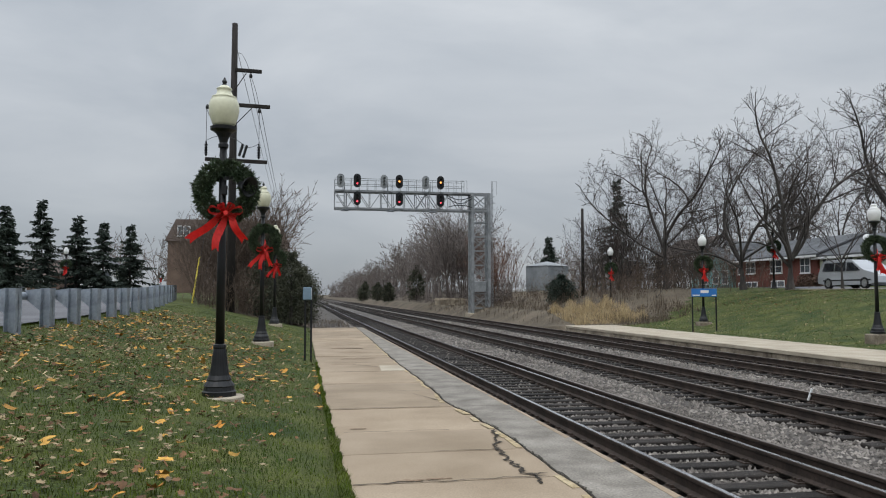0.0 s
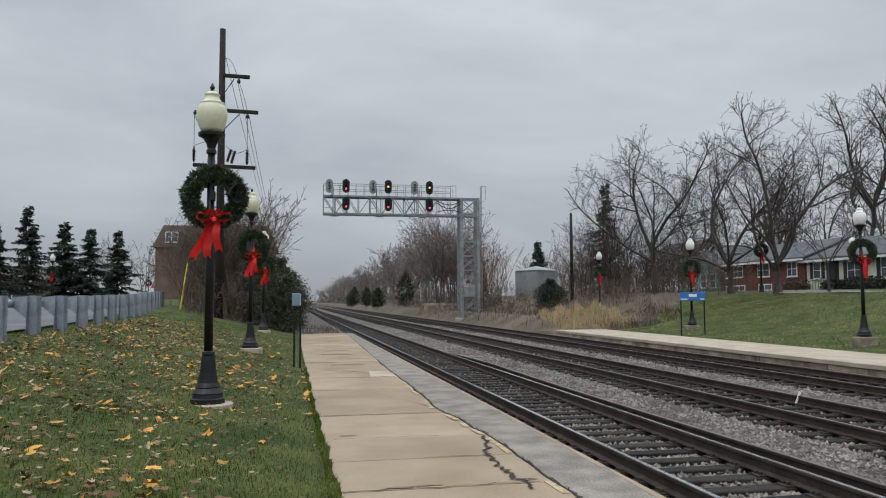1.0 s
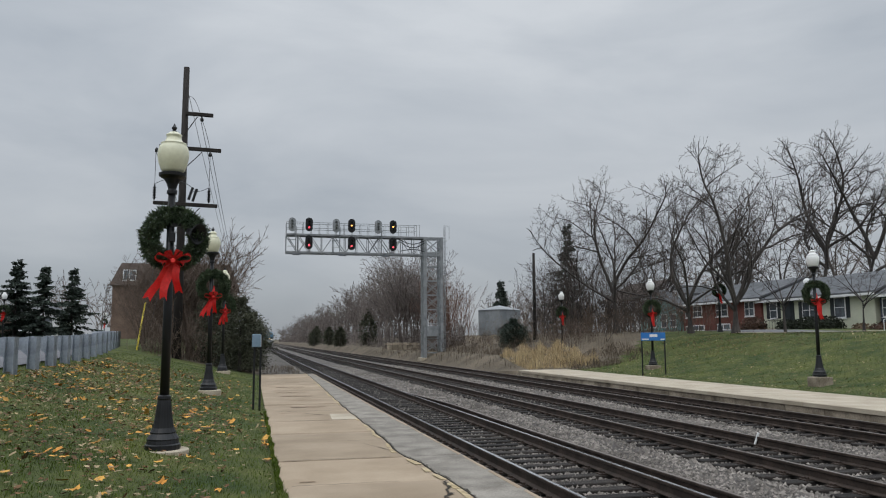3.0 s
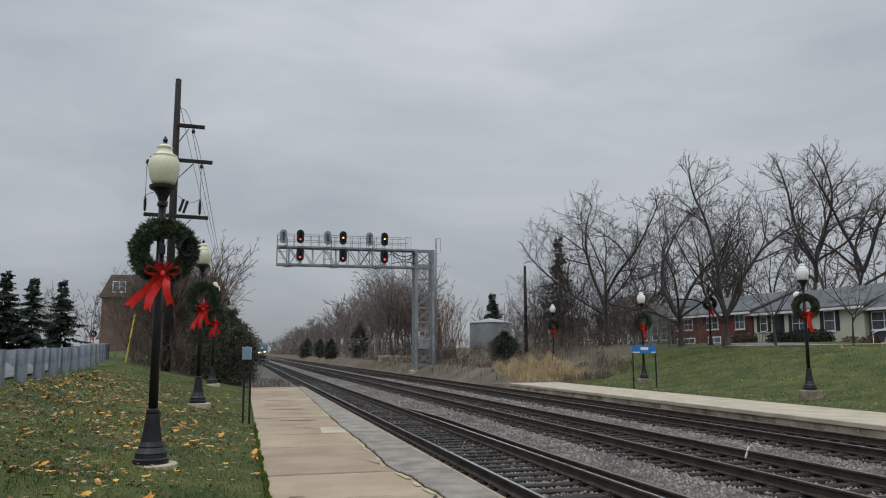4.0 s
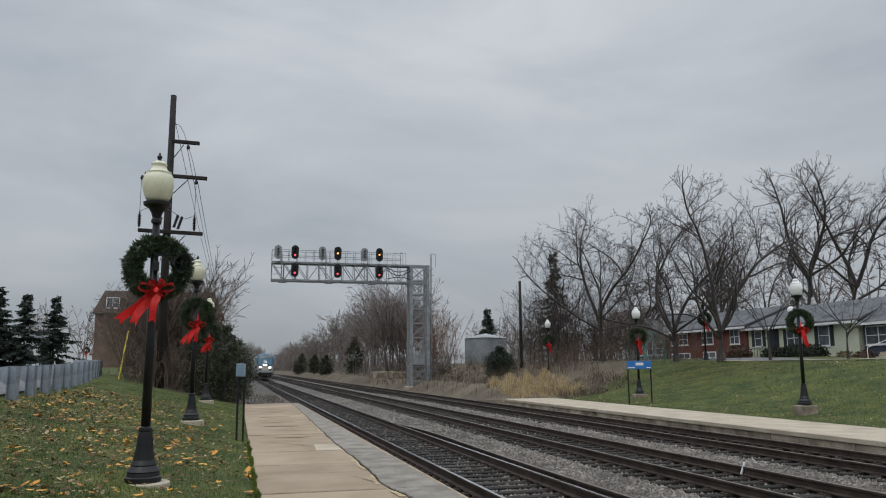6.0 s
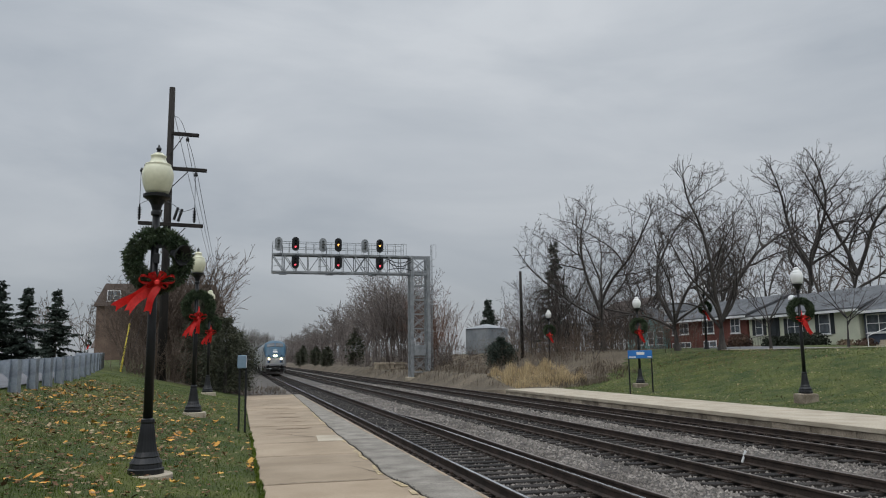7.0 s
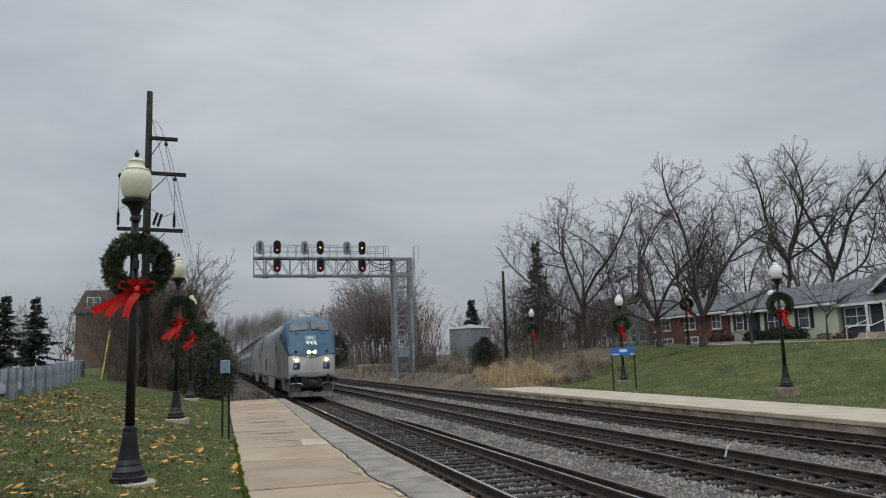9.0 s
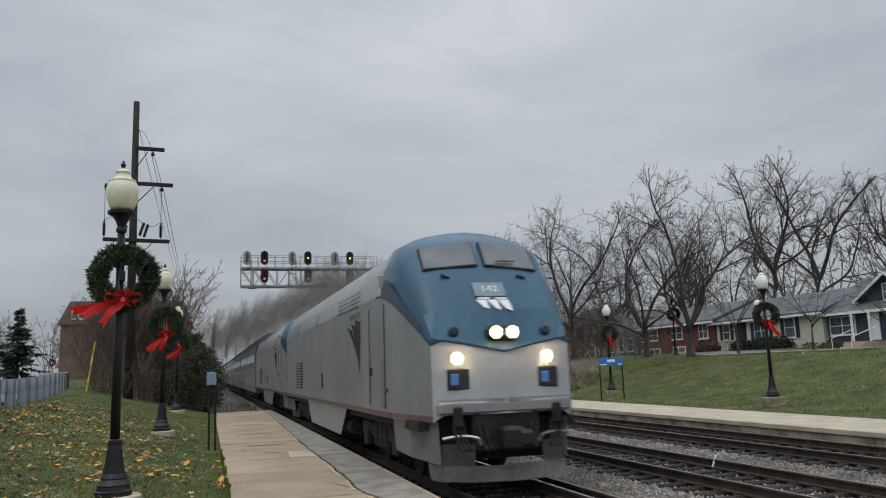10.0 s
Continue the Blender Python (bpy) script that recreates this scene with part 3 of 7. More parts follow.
def build_tail(length, width, seed):
    """A ribbon tail hanging from its pivot, waving a little, with a notched end."""
    bm = bmesh.new()
    n, prev = 12, None
    for k in range(n + 1):
        u = k / n
        wave = 0.03 * math.sin(5.5 * u + seed) * u
        turn = 0.5 * math.sin(3 * u + seed)
        half = width / 2 * (0.55 + 0.45 * min(1, u * 3))
        c, s = math.cos(turn) * half, math.sin(turn) * half
        drop = -length * u + (0.05 if k == n else 0)
        pair = [bm.verts.new((wave - c, -s + 0.04 * math.sin(4 * u + seed), -length * u)), bm.verts.new((wave, 0.04 * math.sin(4 * u + seed), drop)),
                bm.verts.new((wave + c, s + 0.04 * math.sin(4 * u + seed), -length * u))]
        if prev:
            bm.faces.new((prev[0], pair[0], pair[1], prev[1]))
            bm.faces.new((prev[1], pair[1], pair[2], prev[2]))
        prev = pair
    bmesh.ops.solidify(bm, geom=bm.faces[:], thickness=0.003)
    return bm


rng = np.random.default_rng(4)
lamp_cream = build_lamp(M["globe"], "black cast iron street lamp with a cream acorn globe")
lamp_cream.matrix_basis = pose(-1.15, 11.26, 0.24)
LEFT_LAMPS = [(-1.15, 11.26, 0.24), (-1.15, 22.4, 0.35), (-1.25, 35.2, 0.39)]
for p in LEFT_LAMPS[1:]:
    copy_thing(lamp_cream, pose(*p))
lamp_white = build_lamp(M["globe_white"], "black street lamp with a white globe on a concrete pedestal", True)
RIGHT_LAMPS = [(19.30, 23.0, -0.16), (20.08, 35.9, -0.18), (21.78, 51.8, 0.16), (30.4, 45.3, 1.47)]
lamp_white.matrix_basis = pose(*RIGHT_LAMPS[0])
for p in RIGHT_LAMPS[1:]:
    copy_thing(lamp_white, pose(*p))
lamp_far = build_lamp(M["globe_white"], "distant black street lamp with a white globe", False)
FAR_LAMPS = [(-20.0, 70, 1.35), (-20.2, 92, 1.45), (-20.6, 118, 1.5)]
lamp_far.matrix_basis = pose(*FAR_LAMPS[0])
for p in FAR_LAMPS[1:]:
    copy_thing(lamp_far, pose(*p))

TAIL_ROWS = [(0.0, 47, 15, -25), (0.5, 35, 10, -15), (1.0, 21, 9, 1), (1.5, 15, 6, -2), (2.0, 13, 4, -4), (2.5, 18, 8, 0), (3.2, 28, 14, -2), (4.0, 37, 20, -5),
             (4.5, 24, 12, -5), (5.0, 39, 26, 8), (5.5, 36, 27, 10), (6.2, 46, 34, 18), (7.0, 52, 42, 25), (7.5, 54, 40, 25), (8.0, 55, 45, 22), (8.5, 56, 48, 30),
             (9.0, 55, 44, 30), (9.5, 60, 52, 38), (10.0, 73, 66, 48)]
fluttering = []
wreath_first = build_wreath(rng)
places = [(x + 0.05, y - 0.02, z + 2.92, 0, 1.0) for x, y, z in LEFT_LAMPS] + [(x + 0.03, y - 0.02, z + 0.52 + 2.92, -28, -0.7) for x, y, z in RIGHT_LAMPS] + \
    [(x, y - 0.02, z + 2.96, 8, 0.4) for x, y, z in FAR_LAMPS]
for n, (x, y, z, turn, wind) in enumerate(places):
    at = pose(x, y, z, 0, 0, turn)
    if n == 0:
        wreath_first.matrix_basis = at
        w = wreath_first
    else:
        w = copy_thing(wreath_first, at)
    for k in range(3):
        tail = part("ribbon_tail", build_tail((0.62, 0.56, 0.46)[k], 0.11, 1.3 * k + 0.6 * n), M["ribbon"], w, "red ribbon tail blowing in the wind")
        fluttering.append((tail, k, wind, n))

# the loudspeaker horn on the first lamp post
horn = thing("loudspeaker", "dark horn loudspeaker clamped to the lamp post", "loudspeaker", at=pose(-1.15, 11.22, 0.24))
bm = lathe(bmesh.new(), [(0.05, 0), (0.06, 0.05), (0.10, 0.13), (0.17, 0.20), (0.185, 0.23), (0.165, 0.22), (0.05, 0.08)], 20)
bmesh.ops.transform(bm, matrix=pose(0.24, -0.05, 3.02, 105, 0, 52) @ Matrix.Diagonal((0.82, 0.82, 0.9, 1)), verts=bm.verts)
part("horn", bm, M["black_iron"], horn, smooth=True)
part("driver", lathe(bmesh.new(), [(0.07, 0), (0.075, 0.10), (0.05, 0.14)], 14, (0.30, 0.06, 2.98)), M["black_iron"], horn)
bm = bmesh.new()
bar(bm, (0, 0, 3.10), (0.28, 0.02, 3.14), 0.03, 0.05)
part("bracket", bm, M["black_iron"], horn)
part("junction_box", boxed(-0.005, 0.075, -0.09, -0.02, 2.86, 3.00, 0.01), M["black_iron"], horn)

# ---- guardrail beside the street ----
guard = thing("guardrail", "galvanised steel guardrail with heavy posts and a round rail", "guardrail")
post = bmesh.new()
box(post, -0.11, 0.11, -0.015, 0.015, -0.5, 0.84, 0.004)
box(post, -0.11, -0.095, -0.09, 0.09, -0.5, 0.84)
box(post, 0.095, 0.11, -0.09, 0.09, -0.5, 0.84)
for s in (-0.02, 0.02):
    a = [post.verts.new(p) for p in ((-0.11, s, 0.84), (-0.50, s, 0.80), (-0.46, s, 0.60), (-0.11, s, 0.34))]
    post.faces.new(a)
post_me = bpy.data.meshes.new("post")
post.to_mesh(post_me)
post.free()
post_me.materials.append(M["galv"])
gy, pts = 3.6, []
while gy < 75:
    gx = float(rail_line_x(gy))
    slope = math.degrees(math.atan2(-2 * 0.0025 * max(gy - 17, 0), 1))
    ob = part("post", post_me, None, guard)
    ob.matrix_basis = pose(gx, gy, float(ground_z(gx, gy)) - 0.02, 0, 0, -slope - 18)
    pts.append((gx - 0.50, gy, float(ground_z(gx, gy)) + 0.66))
    gy += 1.92
bm = bmesh.new()
for a, b in zip(pts, pts[1:]):
    rod(bm, a, b, 0.085, sides=12, cap=False)
part("round_rail", bm, M["galv"], guard, "galvanised round rail", smooth=True)

# ---- signal bridge: a cantilever over the tracks ----
bridge = thing("signal_bridge", "pale steel cantilever signal bridge with walkway over the tracks", "signal bridge", at=pose(0, 70, 0))
XL, XM, XR, ZB, ZT, DY = 2.75, 15.55, 17.15, 9.62, 11.22, 0.55
for name, z in (("top_chord", ZT), ("bottom_chord", ZB)):
    for y in (-DY, DY):
        bm = bmesh.new()
        bar(bm, (XL, y, z), (XR, y, z), 0.16, 0.16)
        part(name, bm, M["signal_steel"], bridge)
step = (XM - XL) / 12
for y in (-DY, DY):
    for k in range(13):
        x = XL + k * step
        webs = [((x, y, ZB), (x, y, ZT))]
        if k < 12:
            webs.append(((x, y, ZB), (x + step, y, ZT)) if k % 2 else ((x, y, ZT), (x + step, y, ZB)))
            if k % 3 == 1:
                webs.append(((x, y, ZT), (x + step, y, ZB)))
        for n, (a, b) in enumerate(webs):
            if n != 2 or k % 2:
                bm = bmesh.new()
                bar(bm, a, b, 0.06, 0.06)
                part("upright" if n == 0 else "brace", bm, M["signal_steel"], bridge)
bm = bmesh.new()
for k in range(13):
    x = XL + k * step
    bar(bm, (x, -DY, ZB), (x, DY, ZB), 0.06, 0.06)
    bar(bm, (x, -DY, ZT), (x, DY, ZT), 0.06, 0.06)
box(bm, XL, XM, -DY + 0.1, DY - 0.1, ZT + 0.08, ZT + 0.11)
part("walkway", bm, M["signal_steel"], bridge)
bm = bmesh.new()
for y in (-DY, DY):
    for z in (ZT + 0.62, ZT + 1.15):
        rod(bm, (XL, y, z), (XM - 0.8, y, z), 0.025, sides=6)
    for k in range(17):
        x = XL + k * (XM - 0.8 - XL) / 16
        rod(bm, (x, y, ZT), (x, y, ZT + 1.15), 0.022, sides=6)
part("handrail", bm, M["signal_steel"], bridge)
for x in (XM, XR):
    for y in (-DY, DY):
        part("leg", boxed(x - 0.15, x + 0.15, y - 0.13, y + 0.13, 0.0, ZT + 0.1, 0.02), M["signal_steel"], bridge)
bm = bmesh.new()
n = 8
for y in (-DY, DY):
    for k in range(n):
        z0, z1 = 0.5 + k * (ZT - 0.5) / n, 0.5 + (k + 1) * (ZT - 0.5) / n
        bar(bm, (XM, y, z0), (XR, y, z0), 0.09, 0.09)
        bar(bm, (XM, y - 0.03, z0), (XR, y - 0.03, z1), 0.09, 0.06)
        bar(bm, (XR, y + 0.03, z0), (XM, y + 0.03, z1), 0.09, 0.06)
for k in range(n):
    z0 = 0.5 + k * (ZT - 0.5) / n
    for x in (XM, XR):
        bar(bm, (x, -DY, z0), (x, DY, z0 + 0.65), 0.07, 0.07)
part("mast_lattice", bm, M["signal_steel"], bridge)
bm = bmesh.new()
for y in (-0.22, 0.22):
    rod(bm, (XR + 0.45, y, 0.6), (XR + 0.45, y, ZT + 1.2), 0.03, sides=6)
for k in range(38):
    rod(bm, (XR + 0.45, -0.22, 0.8 + k * 0.3), (XR + 0.45, 0.22, 0.8 + k * 0.3), 0.016, sides=5)
for k in range(14):
    z = 3.0 + k * 0.62
    for a in range(6):
        t0, t1 = math.pi * a / 6 - math.pi / 2, math.pi * (a + 1) / 6 - math.pi / 2
        bar(bm, (XR + 0.45 + 0.3 * math.cos(t0), 0.3 * math.sin(t0), z), (XR + 0.45 + 0.3 * math.cos(t1), 0.3 * math.sin(t1), z), 0.03, 0.02)
for k in range(6):
    bar(bm, (XR, 0, 0.9 + 2 * k), (XR + 0.45, 0, 0.9 + 2 * k), 0.04, 0.04)
part("ladder", bm, M["signal_steel"], bridge)
for x0 in (XM - 0.9, XR + 0.4):
    bm = bmesh.new()
    rod(bm, (x0, 0, ZT), (x0, 0, ZT + 1.3), 0.02, sides=5)
    rod(bm, (x0 + 0.5, 0, ZT), (x0 + 0.5, 0, ZT + 1.3), 0.02, sides=5)
    bar(bm, (x0, 0, ZT + 1.28), (x0 + 0.5, 0, ZT + 1.28), 0.03, 0.03)
    part("antenna", bm, M["signal_steel"], bridge)
part("control_box", boxed(XM + 0.1, XM + 1.2, -DY - 0.35, -DY - 0.15, 2.0, 3.0, 0.03), M["signal_steel"], bridge)
bm = bmesh.new()
for k, (z0, sag) in enumerate(((10.95, 0.35), (10.75, 0.5), (9.9, -0.2))):
    for j in range(8):
        u, v = j / 8, (j + 1) / 8
        rod(bm, (13.2 + 2.3 * u, -DY - 0.12, z0 - sag * math.sin(math.pi * u)), (13.2 + 2.3 * v, -DY - 0.12, z0 - sag * math.sin(math.pi * v)), 0.035, sides=6, cap=False)
part("cable_loops", bm, M["train_dark"], bridge)


def signal_head(x, z, lit, material):
    head = bmesh.new()
    ring = []
    for y, s in ((-0.05, 1.0), (0.0, 1.0)):
        ring.append([head.verts.new((x + 0.33 * s * math.cos(a), -DY - 0.35 + y, z + (0.30 if math.sin(a) > 0 else -0.30) + 0.33 * s * math.sin(a)))
                     for a in [2 * math.pi * k / 28 + 0.01 for k in range(28)]])
    for k in range(28):
        head.faces.new((ring[0][k], ring[0][(k + 1) % 28], ring[1][(k + 1) % 28], ring[1][k]))
    head.faces.new(ring[0])
    head.faces.new(ring[1][::-1])
    bmesh.ops.recalc_face_normals(head, faces=head.faces)
    box(head, x - 0.12, x + 0.12, -DY - 0.34, -DY - 0.05, z - 0.5, z + 0.5)
    for dz in (0.27, 0.0, -0.27):
        n = 12
        a0 = [head.verts.new((x + 0.11 * math.cos(math.pi * k / n), -DY - 0.40, z + dz + 0.11 * math.sin(math.pi * k / n))) for k in range(n + 1)]
        a1 = [head.verts.new((x + 0.115 * math.cos(math.pi * k / n), -DY - 0.66, z + dz - 0.02 + 0.115 * math.sin(math.pi * k / n))) for k in range(n + 1)]
        for k in range(n):
            head.faces.new((a0[k], a0[k + 1], a1[k + 1], a1[k]))
    ob = part("signal_head", head, M["black_iron"] if lit is not None else M["signal_steel"], bridge, "oval black signal head" if lit is not None else "grey signal head seen from behind")
    if lit is not None:
        bm = bmesh.new()
        bmesh.ops.create_uvsphere(bm, u_segments=14, v_segments=8, radius=0.080, matrix=Matrix.Translation((x, -DY - 0.43, z + lit)) @ Matrix.Diagonal((1, 0.4, 1, 1)))
        part("lens", bm, material, ob, "glowing signal lens")


for x, up, low in ((4.75, M["signal_red"], M["signal_red"]), (8.60, M["signal_amber"], M["signal_red"]), (12.45, M["signal_amber"], M["signal_red"])):
    signal_head(x, 12.12, -0.27 if up is M["signal_red"] else 0.0, up)
    signal_head(x, 10.50, -0.27, low)
for x in (3.25, 7.2, 11.05):
    signal_head(x, 12.08, None, None)
    bm = bmesh.new()
    rod(bm, (x + 0.35, -DY - 0.2, ZB), (x + 0.35, -DY - 0.2, 12.0), 0.05, sides=8)
    bar(bm, (x + 0.35, -DY - 0.2, ZB + 0.5), (x - 0.4, -DY - 0.2, ZB + 0.5), 0.04, 0.04)
    bar(bm, (x + 0.35, -DY - 0.2, ZB + 1.1), (x - 0.4, -DY - 0.2, ZB + 1.1), 0.04, 0.04)
    part("signal_pipe", bm, M["signal_steel"], bridge)
for x in (3.7, 7.9, 11.9):
    part("floodlight", boxed(x - 0.35, x + 0.35, -0.2, 0.2, ZB - 0.2, ZB - 0.09, 0.02), M["galv"], bridge)
part("mast_footing", boxed(XM - 0.4, XR + 0.4, -DY - 0.4, DY + 0.4, -0.6, 0.05, 0.04), M["pale"], bridge)

# ---- utility pole with crossarms, insulators, wires and a guy ----
upole = thing("utility_pole", "tall weathered dark timber utility pole with three crossarms", "utility pole", at=pose(-3.70, 41.0, -0.92))
upole.scale = (1.553, 1.553, 1.553)
part("pole", lathe(bmesh.new(), [(0.15, 0.2), (0.13, 5.0), (0.095, 10.95)], 14), M["pole"], upole, smooth=True)
for z, x0, x1 in ((9.30, -0.20, 0.68), (8.10, -0.98, 1.0), (6.20, -1.05, 0.98)):
    part("crossarm", boxed(x0, x1, -0.20, -0.10, z - 0.06, z + 0.06, 0.01, m=pose(0, 0, 0, 0, 1.5, 0)), M["pole"], upole)
    bm = bmesh.new()
    bar(bm, (0, -0.15, z - 0.75), (x1 * 0.6, -0.15, z - 0.1), 0.05, 0.02)
    part("brace", bm, M["pole"], upole)
for x in (-0.86, 0.86):
    prof = [(0.025, 0)]
    for k in range(7):
        prof += [(0.032, 0.05 + k * 0.055), (0.065, 0.07 + k * 0.055), (0.032, 0.09 + k * 0.055)]
    part("insulator", lathe(bmesh.new(), prof + [(0.02, 0.52)], 12, (x, -0.15, 6.30 - 0.03 * x)), M["black_iron"], upole)
for x, z in ((0.56, 9.18), (0.86, 7.98), (-0.84, 8.05)):
    part("pin", lathe(bmesh.new(), [(0.05, -0.12), (0.06, -0.06), (0.03, 0.02)], 10, (x, -0.15, z)), M["black_iron"], upole)
for z, x in ((6.55, 0.22), (6.5, 0.35), (6.45, -0.3)):
    bm = bmesh.new()
    rod(bm, (x, -0.2, z - 0.2), (x + 0.12, -0.2, z + 0.22), 0.045, sides=8)
    part("fuse", bm, M["black_iron"], upole)


def cable(bm, a, b, sag, r, n=14, sides=5):
    """Adds one hanging tube from a to b."""
    a, b = Vector(a), Vector(b)
    pts = [a.lerp(b, k / n) - Vector((0, 0, 4 * sag * (k / n) * (1 - k / n))) for k in range(n + 1)]
    rings = []
    for k, p in enumerate(pts):
        q = (pts[min(k + 1, n)] - pts[max(k - 1, 0)]).to_track_quat("Z", "Y")
        rings.append([bm.verts.new(p + q @ Vector((r * math.cos(2 * math.pi * j / sides), r * math.sin(2 * math.pi * j / sides), 0))) for j in range(sides)])
    for lo, hi in zip(rings, rings[1:]):
        for j in range(sides):
            bm.faces.new((lo[j], lo[(j + 1) % sides], hi[(j + 1) % sides], hi[j]))


bm = bmesh.new()
cable(bm, (0.1, -0.1, 9.9), (0.56, -0.15, 9.1), -0.25, 0.009)
cable(bm, (0.56, -0.15, 9.1), (0.88, -0.15, 7.95), -0.12, 0.009)
cable(bm, (0.86, -0.15, 7.9), (0.86, -0.15, 6.8), 0.06, 0.009)
cable(bm, (-0.86, -0.15, 7.95), (-0.86, -0.15, 6.85), -0.05, 0.009)
cable(bm, (-0.86, -0.15, 6.85), (0.4, -0.15, 6.7), -0.25, 0.009)
cable(bm, (0.35, -0.15, 6.65), (0.86, -0.15, 6.8), 0.05, 0.009)
part("jumper_wire", bm, M["wire"], upole)
for z, x in ((10.4, 0.0), (9.2, 0.5), (8.0, 0.9), (8.0, -0.9)):
    bm = bmesh.new()
    cable(bm, (x, 0, z), (x, 110, z + 0.3), 1.2, 0.010, 24)
    part("line_wire", bm, M["wire"], upole)
bm = bmesh.new()
rod(bm, (0, 0, 9.2), (-1.30, 0.5, 1.35), 0.006, sides=5)
rod(bm, (0, 0, 6.0), (-1.10, 0.5, 1.35), 0.006, sides=5)
part("guy_wire", bm, M["wire"], upole)
bm = bmesh.new()
rod(bm, (-1.07, 0.45, 2.97), (-1.30, 0.5, 1.37), 0.030, sides=10)
part("guy_guard", bm, M["guy_yellow"], upole, "yellow plastic guy wire guard")
pole2 = thing("old_pole", "bare dark timber pole standing in the brush", "pole", at=pose(22.8, 60, 0.5))
part("pole", lathe(bmesh.new(), [(0.15, 0), (0.14, 4), (0.11, 8.4)], 12), M["pole"], pole2, smooth=True)

# ---- back-to-front sign box at the platform's edge ----
tsign = thing("platform_sign", "small pale blue sign box on two dark posts", "sign", at=pose(0.14, 19.7, 0.0))
for x in (-0.075, 0.075):
    part("post", boxed(x - 0.025, x + 0.025, -0.025, 0.025, -0.3, 1.92, 0.004), M["black_iron"], tsign)
part("sign_box", boxed(-0.14, 0.075, -0.10, 0.04, 1.56, 1.88, 0.015), M["sign_box"], tsign, "pale blue metal box")
part("sign_face", boxed(0.076, 0.084, -0.09, 0.03, 1.57, 1.87), M["trim"], tsign)
# the station name board on the far platform
board = thing("station_sign", "blue station name board on two slim posts", "sign", at=pose(18.5, 33.0, 0.0, 0, 0, -20))
for x in (-0.53, 0.53):
    part("post", boxed(x - 0.03, x + 0.03, -0.03, 0.03, -0.3, 2.0, 0.005), M["black_iron"], board)
panel = part("panel", boxed(-0.57, 0.57, -0.045, -0.03, 1.62, 2.0, 0.01), M["sign_blue"], board)
part("name_bar", boxed(-0.16, 0.20, -0.052, -0.046, 1.79, 1.92), M["trim"], panel)
part("small_bar", boxed(-0.52, -0.20, -0.052, -0.046, 1.66, 1.71), M["trim"], panel)
part("small_bar", boxed(0.34, 0.53, -0.052, -0.046, 1.66, 1.71), M["trim"], panel)

# ---- bare trees ----


def crooked(seed, height, trunk, limbs, fork=0.25, lean=(0.0, 0.0), twig=0.008, levels=4, wander=1.0, rise=1.0, dense=1.0, girth=0.42):
    """Segments (p0, p1, r0, r1, level) of a leafless tree whose limbs wander as they rise; limbs: azimuth, tilt (degrees), length over height."""
    rng_t = np.random.default_rng(seed)
    out = []
    step = (0.6, 0.5, 0.36, 0.24, 0.20)

    def limb(p, d, length, r, level):
        n = max(2, int(length / step[level]))
        bend = rng_t.normal(0, 0.05 * wander, 3)
        for k in range(n):
            bend = 0.65 * bend + rng_t.normal(0, (0.025, 0.062, 0.10, 0.14, 0.18)[level] * wander, 3)
            d = d + bend
            d[2] += (0.0, 0.035, 0.045, 0.05, 0.04)[level] * rise
            d = d / math.sqrt(d @ d)
            q = p + d * (length / n)
            u = (k + 1) / n
            r1 = r * (1 - 0.70 * u)
            out.append((p, q, max(r * (1 - 0.70 * k / n), twig), max(r1, twig * 0.8), level))
            p = q
            if level and (p[0] ** 2 + p[1] ** 2) / (girth * height) ** 2 + ((p[2] / height - 0.52) / 0.48) ** 2 > 1 + 0.08 * level * rng_t.uniform(-1, 1):
                break
            if 0 < level < levels and u > (0.25 if level == 1 else 0.12) and rng_t.uniform() < 0.80 * dense:
                child(p, d, length * (1 - 0.55 * u) * rng_t.uniform(0.38, 0.70), r1 * rng_t.uniform(0.45, 0.72), level)
        if 0 < level < levels and k == n - 1:
            for _ in range(2):
                child(p, d, length * rng_t.uniform(0.22, 0.36), r1 * 0.8, level, 0.75)
        return p, d

    def child(p, d, length, r, level, wide=1.0):
        ax = rng_t.normal(0, 1, 3)
        ax -= d * (ax @ d)
        ax /= math.sqrt(ax @ ax) + 1e-9
        ang = rng_t.uniform(0.45, 1.05) * wide
        limb(p, d * math.cos(ang) + ax * math.sin(ang), max(length, 0.3), r, level + 1)

    d0 = np.array([lean[0], lean[1], 1.0])
    top, d = limb(np.zeros(3), d0 / math.sqrt(d0 @ d0), height * fork, trunk, 0)
    for k, (az, tilt, reach) in enumerate(limbs):
        a, t = math.radians(az), math.radians(tilt)
        limb(top - d * height * fork * (0.0 if k < 2 else 0.12 * (k % 3)), np.array([math.cos(a) * math.sin(t), math.sin(a) * math.sin(t), math.cos(t)]), height * reach, trunk * (0.56 if k < 2 else 0.42), 1)
    return out


def whorl(seed, n, low, high, reach):
    """n limbs spread round the compass."""
    r = np.random.default_rng(seed)
    return [(360 * k / n + r.normal(0, 18), r.uniform(low, high), reach * r.uniform(0.8, 1.1)) for k in range(n)]


def wood_tables(segs, fat=1.0):
    p0, p1 = np.array([s[0] for s in segs]), np.array([s[1] for s in segs])
    r0, r1 = np.array([s[2] for s in segs]) * fat, np.array([s[3] for s in segs]) * fat
    return p0, p1, r0, r1, np.array([s[4] for s in segs])


